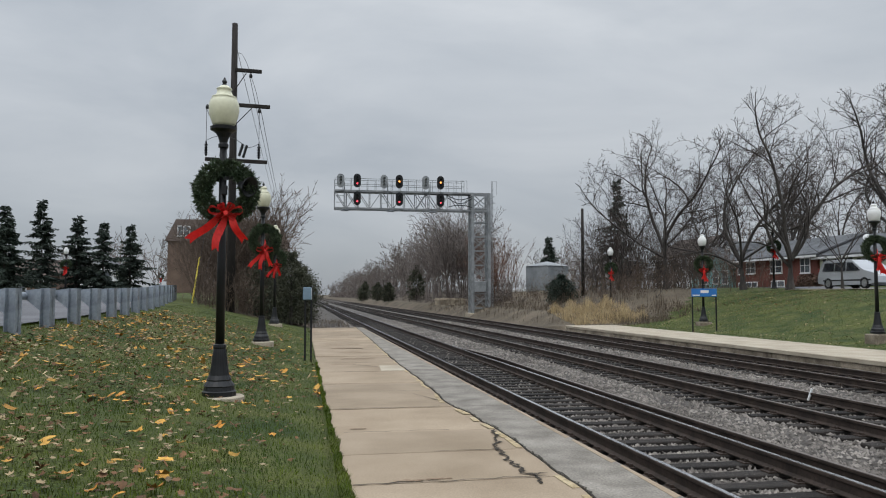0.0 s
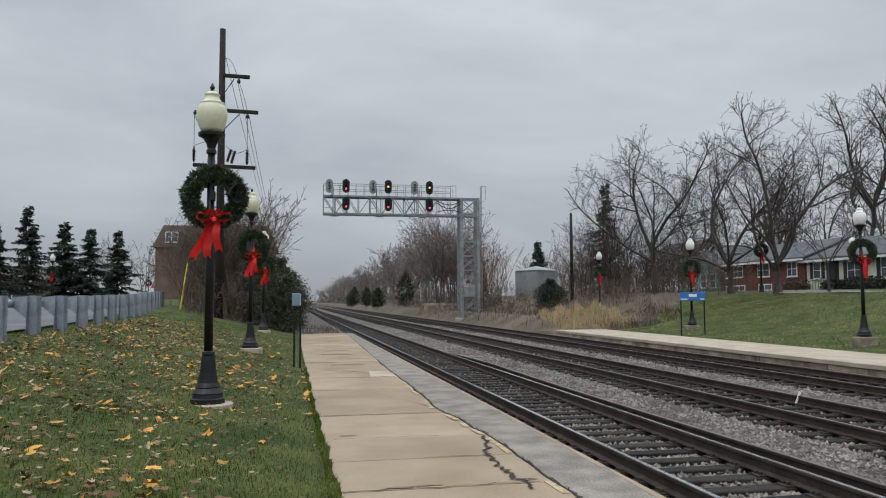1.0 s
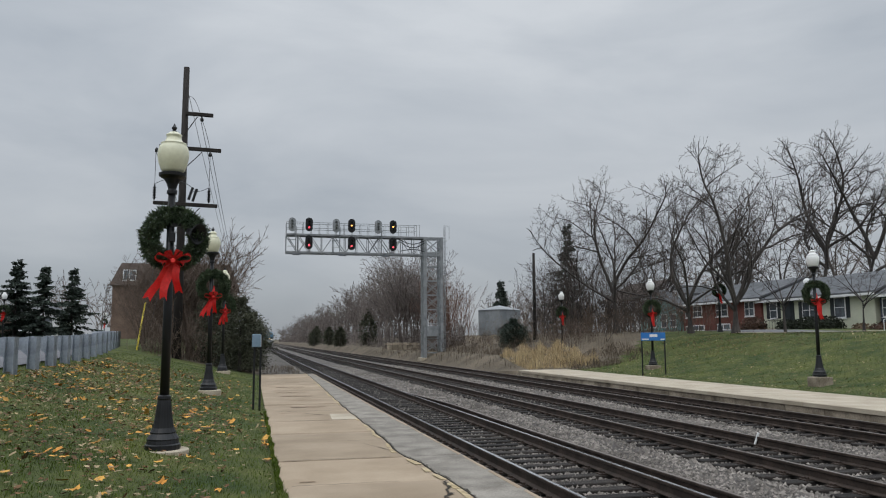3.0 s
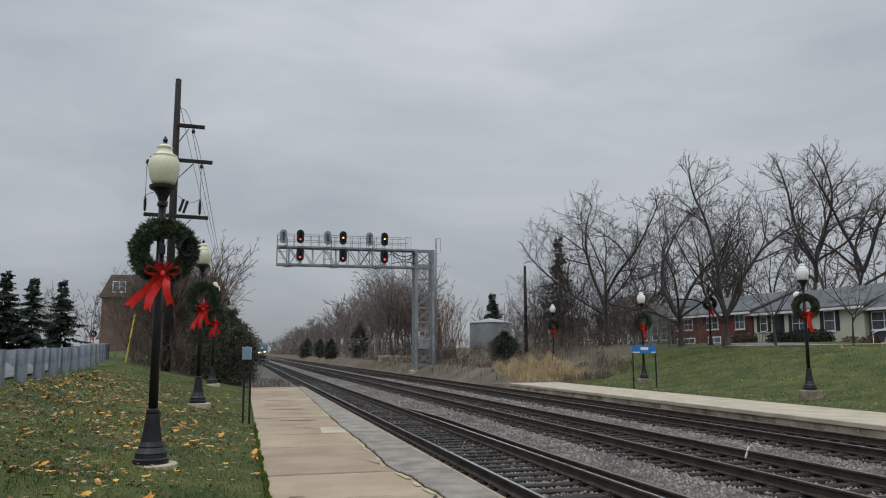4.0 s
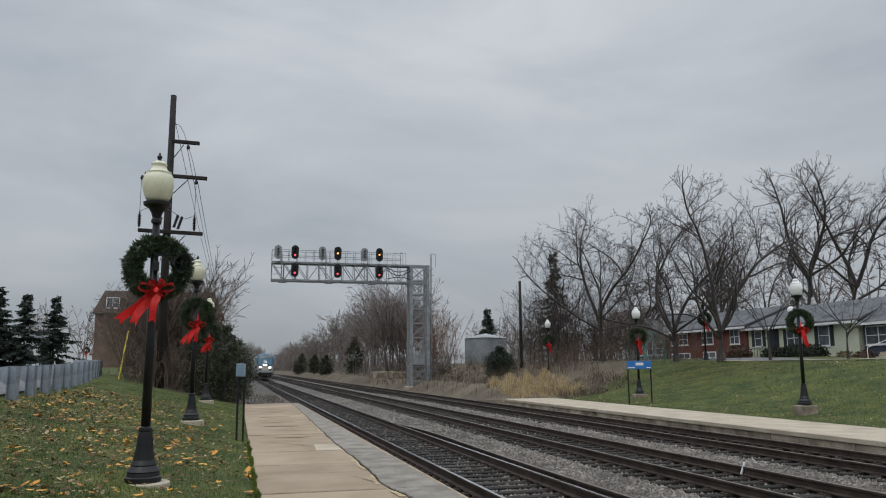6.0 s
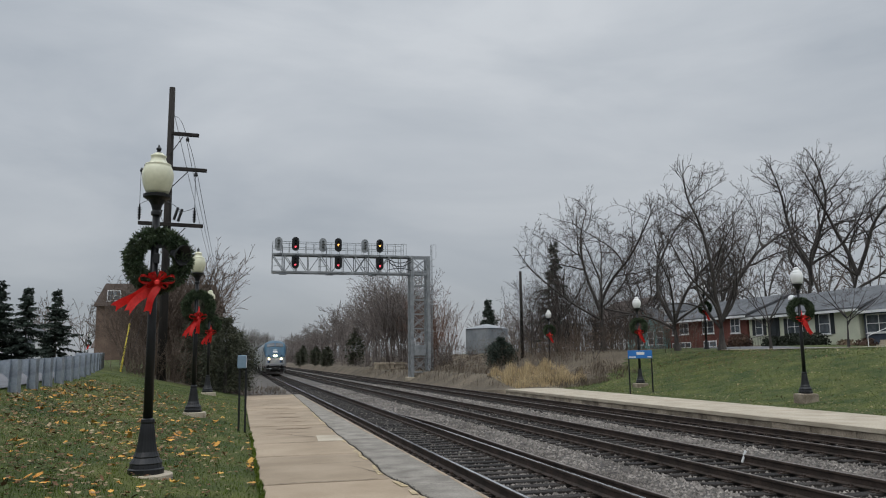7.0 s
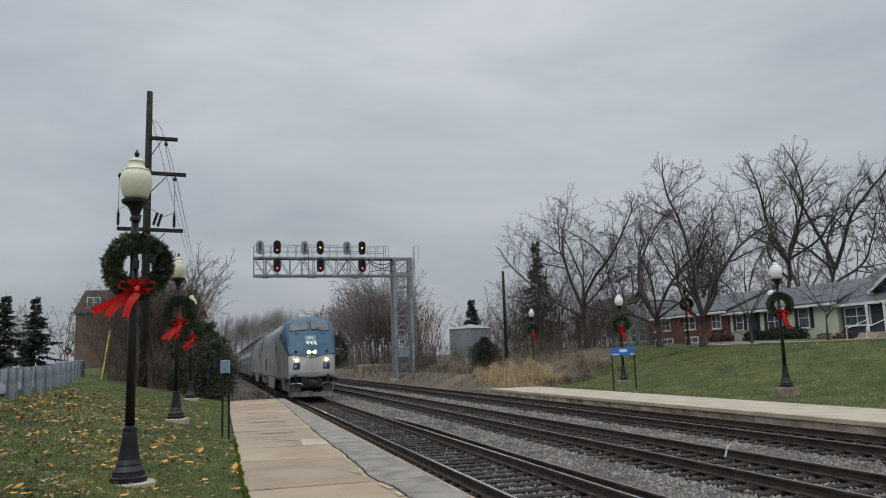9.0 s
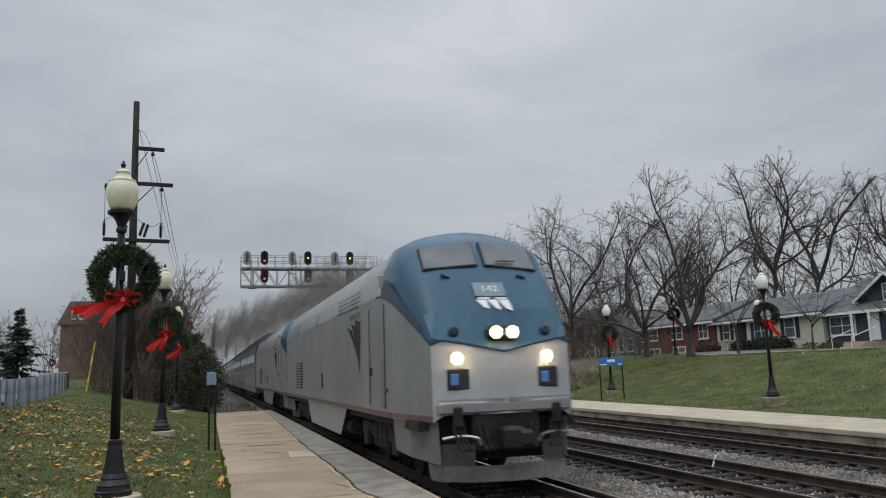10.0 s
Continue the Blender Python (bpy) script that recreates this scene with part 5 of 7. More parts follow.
blade_field("tall_reeds", 5200, reed_spread, 0.95, 0.022, 0.28, M["reed"], "tall straw-coloured dry grass beside the platform's end", "dry grass")
blade_field("dry_weeds", 5200, lambda n: (15.2 + rng.gamma(2, 2.4, n), rng.uniform(43, 100, n)), 0.65, 0.030, 0.5, M["weed"], "brown dry weeds on the railway bank", "weeds")
blade_field("bank_weeds", 2500, lambda n: (rng.uniform(17.8, 23, n), rng.uniform(40.5, 46, n)), 0.5, 0.026, 0.5, M["weed"], "brown weeds at the lawn's edge", "weeds")
blade_field("far_side_weeds", 2600, lambda n: (rng.uniform(-3.5, 2.9, n), rng.uniform(40.8, 60, n)), 0.40, 0.022, 0.6, M["weed"], "low brown weeds beyond the platform's end", "weeds")


def lawn_spread(n):
    y = 4.2 + 33 * rng.uniform(0, 1, n) ** 2.3
    x = PLAT_LEFT - 0.01 - rng.uniform(0, 1, n) * (4.5 + np.minimum(y * 0.1, 1.5))
    return x, y


blade_field("grass", 95000, lawn_spread, 0.060, 0.0055, 1.1, M["blade"], "short green lawn grass", "grass")
blade_field("bank_grass", 42000, lambda n: (rng.uniform(17.6, 28.8, n), 10 + 33 * rng.uniform(0, 1, n)), 0.055, 0.013, 0.9, M["blade"], "short green grass on the far bank", "grass")

ys = np.arange(3.0, 20.0, 0.11)
creep = PLAT_LEFT + 0.055 * (1 - smooth_step(ys, 5.5, 14)) + 0.012 * np.sin(ys * 7.3) + 0.016 * np.sin(ys * 2.9 + 1) + 0.008
V = np.concatenate([np.stack([0 * ys + PLAT_LEFT - 0.06, ys, 0 * ys - 0.02], 1), np.stack([0 * ys + PLAT_LEFT - 0.01, ys, 0 * ys + 0.022], 1), np.stack([creep - 0.012, ys, 0 * ys + 0.020], 1), np.stack([creep, ys, 0 * ys + 0.002], 1)])
n = len(ys)
q = (np.arange(3)[:, None] * n + np.arange(n - 1)[None]).ravel()
tagged(new("turf_verge", mesh_of("turf_verge", V, np.stack([q, q + n, q + n + 1, q + 1], 1), M["lawn"])), "ragged turf grown over the platform's edge", "turf", kind="structure")
n = 6500
ys = 4.2 + 15 * rng.uniform(0, 1, n) ** 1.6
xs = PLAT_LEFT - 0.05 + (0.062 + 0.055 * (1 - smooth_step(ys, 5.5, 14)) + 0.012 * np.sin(ys * 7.3) + 0.016 * np.sin(ys * 2.9 + 1)) * rng.uniform(0, 1, n) ** 0.7
v, f = blades(rng, xs, ys, 0 * xs + 0.012, 0.05, 0.0055, 1.1)
tagged(new("verge_grass", mesh_of("verge_grass", v, f, M["blade"])), "short grass creeping over the platform's edge", "grass", kind="stuff")

LEAF_V = [(0, 0, 0)] + [(r * math.sin(a), r * math.cos(a), h) for a, r, h in ((0.0, 0.62, 0.16), (0.42, 0.40, 0.05), (0.85, 0.58, 0.20), (1.3, 0.40, 0.10), (1.85, 0.52, 0.16), (2.6, 0.36, 0.08),
                                                                                (3.6, 0.34, 0.05), (4.4, 0.50, 0.22), (4.95, 0.38, 0.06), (5.4, 0.60, 0.14), (5.85, 0.38, 0.04))]
LEAF_F = [(0, k, k + 1) for k in range(1, 11)] + [(0, 11, 1)]


def leaf_field(name, n, xs, ys, low, high, material, label):
    zs = ground_z(xs, ys) + 0.035 + rng.uniform(0, 0.03, n)
    size = rng.uniform(low, high, n)
    v, f = scattered(np.stack([xs, ys, zs], 1), np.stack([size, size * rng.uniform(0.6, 1, n), size * rng.uniform(-1.2, 1.8, n)], 1), rng.uniform(0, 6.28, n), LEAF_V, LEAF_F)
    tilt, turn = np.repeat(rng.normal(0, 0.30, n), len(LEAF_V)), np.repeat(rng.uniform(0, 6.28, n), len(LEAF_V))
    mid = np.repeat(np.stack([xs, ys, zs], 1), len(LEAF_V), 0)
    along = v - mid
    v[:, 2] += np.tan(np.clip(tilt, -0.95, 0.95)) * (along[:, 0] * np.cos(turn) + along[:, 1] * np.sin(turn))
    tagged(new(name, mesh_of(name, v, f, material)), label, "leaves", kind="stuff")


for name, n, low, high, key, label in (("orange_leaves", 640, 0.08, 0.16, "leaf_orange", "bright orange maple leaves on the lawn"), ("tan_leaves", 3600, 0.03, 0.08, "leaf_tan", "pale tan fallen leaves on the lawn"),
                                       ("brown_leaves", 4400, 0.03, 0.085, "leaf_brown", "brown fallen leaves on the lawn")):
    ys = 4.3 + 26 * rng.uniform(0, 1, n) ** 1.35
    xs = PLAT_LEFT - 0.35 - rng.beta(1.6, 1.0, n) * 5.2
    drift = np.sin(xs * 2.3 + ys * 0.7) * np.sin(ys * 1.1 - xs * 0.6) + rng.normal(0, 0.5, n)
    ys = np.where(drift < -0.35, ys + rng.uniform(0.3, 1.2, n), ys)
    clump = rng.uniform(0, 1, n) < (0.10 if key == "leaf_orange" else 0.07)
    xs = np.where(clump, -1.2 + rng.normal(0, 0.9, n), xs)
    ys = np.where(clump, 15.5 + rng.normal(0, 2.8, n), ys)
    leaf_field(name, n, np.minimum(xs, PLAT_LEFT - 0.1), ys, low, high, M[key], label)
n = 3600
leaf_field("bank_leaves", n, rng.uniform(18, 28.5, n), rng.uniform(12, 44, n), 0.04, 0.085, M["leaf_tan"], "pale fallen leaves on the far bank")
n = 1500
leaf_field("drifted_leaves", n, 25.5 + rng.normal(0, 1.6, n), 37.5 + rng.normal(0, 3.6, n), 0.04, 0.09, M["leaf_brown"], "brown leaves drifted together on the far bank")

# ---- the train: y runs back from the nose, z up from the rail head ----


def quad_plate(corners, thick=0.012):
    """A thin plate over four corners given anticlockwise from outside."""
    bm = bmesh.new()
    vs = [Vector(c) for c in corners]
    nrm = (vs[1] - vs[0]).cross(vs[2] - vs[0]).normalized() * thick
    lo, hi = [bm.verts.new(v) for v in vs], [bm.verts.new(v + nrm) for v in vs]
    bm.faces.new(hi)
    bm.faces.new(lo[::-1])
    n = len(vs)
    for k in range(n):
        bm.faces.new((lo[k], lo[(k + 1) % n], hi[(k + 1) % n], hi[k]))
    return bm


LOCO_SECTIONS = [  # y, then half profile (x, z) from the sill to the roof's middle
    (0.00, [(1.22, 1.10), (1.23, 2.34), (1.21, 2.46), (1.04, 2.41), (0.70, 2.35), (0.35, 2.28), (0.00, 2.21)]),
    (0.30, [(1.28, 1.10), (1.29, 2.54), (1.25, 2.84), (1.06, 2.92), (0.70, 2.94), (0.35, 2.94), (0.00, 2.94)]),
    (0.85, [(1.38, 1.10), (1.39, 2.84), (1.35, 3.37), (1.17, 3.61), (0.78, 3.68), (0.38, 3.70), (0.00, 3.71)]),
    (1.22, [(1.44, 1.10), (1.45, 3.03), (1.40, 3.69), (1.22, 4.06), (0.80, 4.20), (0.40, 4.25), (0.00, 4.27)]),
    (1.60, [(1.50, 1.10), (1.50, 3.20), (1.44, 3.82), (1.26, 4.22), (0.82, 4.41), (0.40, 4.49), (0.00, 4.52)]),
    (2.30, [(1.52, 1.10), (1.52, 3.35), (1.45, 3.84), (1.24, 4.27), (0.82, 4.48), (0.40, 4.57), (0.00, 4.60)]),
    (3.20, [(1.52, 1.10), (1.52, 3.39), (1.43, 3.82), (1.17, 4.24), (0.76, 4.43), (0.38, 4.51), (0.00, 4.53)]),
    (20.85, [(1.52, 1.10), (1.52, 3.39), (1.43, 3.82), (1.17, 4.24), (0.76, 4.43), (0.38, 4.51), (0.00, 4.53)]),
]


def loco_point(k, j, side):
    y, half = LOCO_SECTIONS[k]
    x, z = half[j]
    bow = -0.16 * max(0.0, 1 - y / 1.2) * (1 - min(1.0, x / 1.22)) if k < 3 else 0.0
    return Vector((side * x, y + bow, z))


def build_loco():
    loco = thing("locomotive", "silver and blue diesel passenger locomotive with headlights on", "locomotive", "train")
    bm = bmesh.new()
    grid = [[bm.verts.new(loco_point(k, j, s)) for s, js in ((-1, range(7)), (1, range(5, -1, -1))) for j in js] for k in range(len(LOCO_SECTIONS))]
    for k in range(len(grid) - 1):
        for j in range(12):
            f = bm.faces.new((grid[k][j], grid[k + 1][j], grid[k + 1][j + 1], grid[k][j + 1]))
            upper = 1 <= j <= 10
            f.material_index = (3 if j in (1, 10) else 1) if upper and k < 5 else 0
            f.smooth = 1 <= j <= 10 and k > 0
    # the nose's front, bottom to the blue edge
    low = [bm.verts.new((s * x, -0.16 * (1 - x / 1.22), 1.20)) for s, x in ((-1, 1.04), (-1, 0.70), (-1, 0.35), (1, 0.0), (1, 0.35), (1, 0.70), (1, 1.04))]
    face = [grid[0][0], *low, grid[0][12]]
    up = [grid[0][1], *grid[0][3:10], grid[0][11]]
    for a, b, c, d in zip(face, face[1:], up[1:], up):
        bm.faces.new((a, b, c, d)).material_index = 2
    bm.faces.new((grid[0][1], grid[0][3], grid[0][2])).material_index = 1
    bm.faces.new((grid[0][11], grid[0][10], grid[0][9])).material_index = 1
    bm.faces.new(grid[-1])
    bmesh.ops.recalc_face_normals(bm, faces=bm.faces)
    body = part("body", bm, (M["silver"], M["train_blue"], M["nose_lit"], M["train_blue"]), loco)
    # dark edging where the blue meets the silver
    bm = bmesh.new()
    for s in (-1, 1):
        edge = [loco_point(0, j, s) for j in (6, 5, 4, 3, 1)] + [loco_point(k, 1, s) for k in range(1, 6)]
        for a, b in zip(edge, edge[1:]):
            bar(bm, a + Vector((s * 0.003, -0.006, 0)), b + Vector((s * 0.003, -0.006, 0)), 0.030, 0.030)
    part("edging", bm, M["train_navy"], body)
    # navy wedge laid over the blue, painting the shade along the chamfer
    for s in (-1, 1):
        c = [loco_point(k, 1, s) for k in (1, 2, 3, 4, 5)]
        bm = bmesh.new()
        ups = [p + Vector((-s * 0.020, 0, 0.10 + 0.07 * n)) for n, p in enumerate(c)]
        for n in range(4):
            q = [bm.verts.new(v + Vector((s * 0.016, -0.010, 0))) for v in (c[n], c[n + 1], ups[n + 1], ups[n])]
            bm.faces.new(q)
        part("dark_stripe", bm, M["train_navy"], body)

    def on_slope(k, x, u, lift=0.012):
        """A point on the nose between section k and k + 1."""
        side = 1 if x >= 0 else -1
        xs0 = [LOCO_SECTIONS[k][1][j] for j in range(6, -1, -1)]
        xs1 = [LOCO_SECTIONS[k + 1][1][j] for j in range(6, -1, -1)]
        z0 = np.interp(abs(x), [p[0] for p in xs0[:5]], [p[1] for p in xs0[:5]])
        z1 = np.interp(abs(x), [p[0] for p in xs1[:5]], [p[1] for p in xs1[:5]])
        y0, y1 = LOCO_SECTIONS[k][0], LOCO_SECTIONS[k + 1][0]
        b0 = -0.16 * max(0.0, 1 - y0 / 1.2) * (1 - min(1.0, abs(x) / 1.22)) if k < 3 else 0
        b1 = -0.16 * max(0.0, 1 - y1 / 1.2) * (1 - min(1.0, abs(x) / 1.22)) if k + 1 < 3 else 0
        p = Vector((x, y0 + b0 + (y1 + b1 - y0 - b0) * u, z0 + (z1 - z0) * u))
        return p + Vector((0, -0.7, 0.7)) * lift

    # windshields, in dark rubber, with a wiper
    for s in (-1, 1):
        xs = (0.09, 1.06) if s > 0 else (-1.06, -0.09)
        c = [on_slope(2, xs[0], 0.10, 0.045), on_slope(2, xs[1], 0.10, 0.045), on_slope(2, xs[1] * 0.97, 0.93, 0.045), on_slope(2, xs[0], 0.93, 0.045)]
        m = sum(c, Vector()) / 4
        part("windshield_seal", quad_plate([m + (p - m) * 1.06 - Vector((0, -0.03, 0.03)) for p in c], 0.034), M["train_dark"], body)
        part("windshield", quad_plate(c, 0.008), M["train_glass"], body, "grey cab windshield")
    bm = bmesh.new()
    bar(bm, on_slope(2, 0.30, 0.18, 0.08), on_slope(2, 0.66, 0.22, 0.08), 0.03, 0.02)
    part("wiper", bm, M["train_dark"], body)
    for x in (-0.72, 0.72):
        part("grab_step", boxed(-0.09, 0.09, -0.03, 0.03, -0.02, 0.02, 0.008, m=Matrix.Translation(on_slope(1, x, 0.82, 0.03)) @ pose(0, 0, 0, 45, 20, 0)), M["train_navy"], body)
    # number board, emblem and lamps
    c = [on_slope(1, -0.29, 0.28), on_slope(1, 0.29, 0.28), on_slope(1, 0.29, 0.62), on_slope(1, -0.29, 0.62)]
    plate = part("number_board", quad_plate(c, 0.02), M["plate_teal"], body, "grey-teal number board")
    txt = bpy.data.curves.new("number", "FONT")
    txt.body, txt.size, txt.extrude, txt.align_x, txt.align_y = "142", 0.21, 0.004, "CENTER", "CENTER"
    txt.materials.append(M["trim"])
    ob = new("number", txt)
    ob.parent = plate
    right, upv = (c[1] - c[0]).normalized(), (c[3] - c[0]).normalized()
    rot = Matrix((right, upv, right.cross(upv))).transposed().to_4x4()
    ob.matrix_basis = Matrix.Translation(sum(c, Vector()) / 4 + right.cross(upv) * 0.024) @ rot
    for k, (a, b) in enumerate(((-0.30, -0.12), (-0.10, 0.08), (0.10, 0.30))):
        pts = [on_slope(1, a + 0.10, 0.02 - 0.05 * k * 0.3, 0.014), on_slope(1, b + 0.02, -0.02 - 0.03 * k, 0.014), on_slope(1, b, 0.20, 0.014), on_slope(1, a, 0.20, 0.014)]
        part("emblem_bar", quad_plate(pts, 0.004), M["trim"], body, "white emblem stripe")
    part("emblem_bar", quad_plate([on_slope(1, -0.26, 0.225), on_slope(1, 0.28, 0.225), on_slope(1, 0.28, 0.26), on_slope(1, -0.26, 0.26)], 0.004), M["trim"], body)
    hy = -0.14
    bm = boxed(-0.28, 0.28, hy - 0.05, hy + 0.40, 2.40, 2.64, 0.07)
    housing = part("headlight_housing", bm, M["train_dark"], body)
    for x in (-0.145, 0.145):
        bm = bmesh.new()
        bmesh.ops.create_uvsphere(bm, u_segments=16, v_segments=10, radius=0.105, matrix=Matrix.Translation((x, hy - 0.05, 2.52)) @ Matrix.Diagonal((1, 0.45, 1, 1)))
        lens = part("headlight", bm, M["bowl"], housing, "glowing headlight reflector")
        bm = bmesh.new()
        bmesh.ops.create_uvsphere(bm, u_segments=12, v_segments=8, radius=0.058, matrix=Matrix.Translation((x, hy - 0.095, 2.52)) @ Matrix.Diagonal((1, 0.45, 1, 1)))
        part("bulb", bm, M["light_head"], lens, "white-hot headlight bulb")
    for x in (-0.80, 0.80):
        bm = lathe(bmesh.new(), [(0.115, 0), (0.13, 0.06), (0.10, 0.07)], 18)
        bmesh.ops.transform(bm, matrix=pose(x, 0.02, 2.11, 90), verts=bm.verts)
        ring = part("ditch_light_ring", bm, M["rim"], body)
        bm = bmesh.new()
        bmesh.ops.create_uvsphere(bm, u_segments=16, v_segments=10, radius=0.105, matrix=Matrix.Translation((x, -0.055, 2.11)) @ Matrix.Diagonal((1, 0.45, 1, 1)))
        part("ditch_light", bm, M["bowl"], ring, "glowing ditch light reflector")
        bm = bmesh.new()
        bmesh.ops.create_uvsphere(bm, u_segments=12, v_segments=8, radius=0.058, matrix=Matrix.Translation((x, -0.10, 2.11)) @ Matrix.Diagonal((1, 0.45, 1, 1)))
        part("bulb", bm, M["light_ditch"], ring, "white-hot ditch light bulb")
        bm = lathe(bmesh.new(), [(0.085, 0), (0.09, 0.07), (0.06, 0.09)], 16)
        bmesh.ops.transform(bm, matrix=Matrix.Translation((x * 1.03, 0.06, 2.55)) @ pose(0, 0, 0, 80), verts=bm.verts)
        part("marker_lamp", bm, M["lamp_dark"], body, "unlit dark marker lamp")
        part("step_well", boxed(x - 0.19 - 0.02 * x, x + 0.19 - 0.02 * x, -0.085, 0.06, 1.60, 1.95, 0.02), M["train_dark"], body)
        part("step_light", boxed(x - 0.13, x + 0.0, -0.094, -0.07, 1.68, 1.86, 0.008), M["cab_blue"], body, "blue light in the step well")
    part("anticlimber", boxed(-1.17, 1.17, -0.17, 0.3, 1.22, 1.40, 0.03), M["silver"], body)
    for s in (-1, 1):
        part("panel_line", boxed(s * 0.6 - 0.56, s * 0.6 + 0.56, -0.185, -0.15, 1.43, 1.455), M["signal_steel"], body)
    # below the sill: skirt, plow, coupler and hoses
    for s in (-1, 1):
        bm = bmesh.new()
        pts = [(s * 1.14, 0.02), (s * 1.38, 0.95), (s * 1.47, 1.75)]
        lo = [bm.verts.new((x * 0.97, y, 0.42 + 0.06 * n)) for n, (x, y) in enumerate(pts)]
        hi = [bm.verts.new((x, y, 1.10)) for x, y in pts]
        for n in range(2):
            bm.faces.new((lo[n], lo[n + 1], hi[n + 1], hi[n]))
        bmesh.ops.solidify(bm, geom=bm.faces[:], thickness=0.03)
        part("front_skirt", bm, M["silver"], body)
        part("red_line", boxed(s * 1.525 - 0.004, s * 1.525 + 0.004, 0.0, 19.0, 1.12, 1.20, m=pose(0, 1.75, 0)), M["red_stripe"], body)
        bm = bmesh.new()
        c = [loco_point(k, 0, s) for k in range(0, 6)]
        for a, b in zip(c, c[1:]):
            f = [bm.verts.new(v) for v in (a + Vector((s * 0.006, -0.004, 0.02)), b + Vector((s * 0.006, -0.004, 0.02)), b + Vector((s * 0.006, -0.004, 0.10)), a + Vector((s * 0.006, -0.004, 0.10)))]
            bm.faces.new(f)
        part("red_line", bm, M["red_stripe"], body)
    bm = bmesh.new()
    cols = [(-1.20, 0.40), (-1.08, 0.05), (-0.6, -0.22), (0, -0.34), (0.6, -0.22), (1.08, 0.05), (1.20, 0.40)]
    lo = [bm.verts.new((x, y - 0.10, 0.17)) for x, y in cols]
    hi = [bm.verts.new((x * 0.98, y + 0.06, 0.74 if 0 < n < 6 else 0.62)) for n, (x, y) in enumerate(cols)]
    md = [bm.verts.new((x, y + 0.05, 0.40)) for x, y in cols]
    for n in range(6):
        bm.faces.new((lo[n], lo[n + 1], md[n + 1], md[n]))
        if n not in (2, 3):
            bm.faces.new((md[n], md[n + 1], hi[n + 1], hi[n]))
    bmesh.ops.solidify(bm, geom=bm.faces[:], thickness=0.03)
    part("plow", bm, M["plow"], body, "dusty steel pilot plow")
    bm = bmesh.new()
    box(bm, -1.1, 1.1, 0.25, 1.2, 0.45, 1.12)
    box(bm, -0.58, 0.58, -0.10, 0.3, 0.60, 1.28, 0.03)
    part("pilot_frame", bm, M["underframe"], body)
    bm = bmesh.new()
    box(bm, -0.16, 0.16, -0.62, 0.0, 0.70, 1.00, 0.05)
    box(bm, -0.24, 0.02, -0.72, -0.45, 0.66, 1.02, 0.05)
    box(bm, -0.06, 0.26, -0.66, -0.50, 0.70, 0.96, 0.05)
    part("coupler", bm, M["underframe"], body)
    for s in (-1, 1):
        for k, x in enumerate((0.42, 0.52, 0.78, 0.86, 0.94)):
            bm = bmesh.new()
            cable(bm, (s * x, -0.16, 1.08), (s * (x - 0.12), -0.30, 0.66), 0.12, 0.025, 8)
            part("brake_hose", bm, M["tyre"], body)
        bm = bmesh.new()
        cable(bm, (s * 0.55, -0.26, 0.84), (s * 1.10, -0.10, 0.84), -0.04, 0.022, 6)
        rod(bm, (s * 0.55, -0.26, 0.84), (s * 0.50, -0.22, 0.74), 0.022)
        part("uncoupling_lever", bm, M["rim"], body, "bright uncoupling lever")
        bm = boxed(s * 0.86 - 0.07, s * 0.86 + 0.07, -0.24, -0.12, 1.02, 1.34, 0.02)
        part("hose_bracket", bm, M["underframe"], body)
    # cab side windows, grilles, door, emblem, on both sides
    for s in (-1, 1):
        def slant(y, u, lift=0.010):
            """A point on the sloping upper side."""
            p = Vector((s * 1.42, y, 3.72)).lerp(Vector((s * 1.15, y, 4.10)), u)
            q = Vector((s * 1.52, y, 3.34)).lerp(Vector((s * 1.42, y, 3.72)), min(1, max(0, u + 1)))
            return (p if u >= 0 else q) + Vector((s * 0.8, 0, 0.6)) * lift

        def plate_on(name, y0, y1, u0, u1, material, skew=0.0, label=""):
            bm = bmesh.new()
            rows = [slant(y0, u0), slant(y1, u0), slant(y1 + skew, 0), slant(y1 + skew * 2, u1), slant(y0 + skew * 2, u1), slant(y0 + skew, 0)]
            v = [bm.verts.new(p) for p in rows]
            bm.faces.new((v[0], v[1], v[2], v[5]))
            bm.faces.new((v[5], v[2], v[3], v[4]))
            bmesh.ops.solidify(bm, geom=bm.faces[:], thickness=0.012)
            return part(name, bm, material, body, label)

        plate_on("cab_window_frame", 1.96, 2.90, -0.98, 0.80, M["train_dark"])
        bm = bmesh.new()
        v = [bm.verts.new(slant(y, u, 0.022)) for y, u in ((2.10, -0.90), (2.78, -0.90), (2.78, 0.0), (2.78, 0.70), (2.10, 0.70), (2.10, 0.0))]
        bm.faces.new((v[0], v[1], v[2], v[5]))
        bm.faces.new((v[5], v[2], v[3], v[4]))
        part("cab_window", bm, M["pane"], body, "pale reflecting cab side window")
        for y0, y1 in ((4.7, 5.9), (6.15, 6.85), (7.0, 7.6), (11.2, 11.9), (16.2, 17.0), (17.2, 18.0)):
            g = plate_on("grille", y0, y1, -0.95, 0.85, M["train_dark"])
            bm = bmesh.new()
            for k in range(7):
                u = -0.86 + k * 0.26
                bar(bm, slant(y0 + 0.04, u, 0.03), slant(y1 - 0.04, u, 0.03), 0.022, 0.035)
            part("louvre", bm, M["silver"], g)
        bm = bmesh.new()
        for x0, z0, x1, z1 in ((4.72, 3.20, 4.72, 1.25), (3.32, 3.20, 3.32, 1.25)):
            bar(bm, (s * 1.524, x0 - 1.2, z0), (s * 1.524, x1 - 1.2, z1), 0.020, 0.012)
        part("door_seam", bm, M["train_dark"], body)
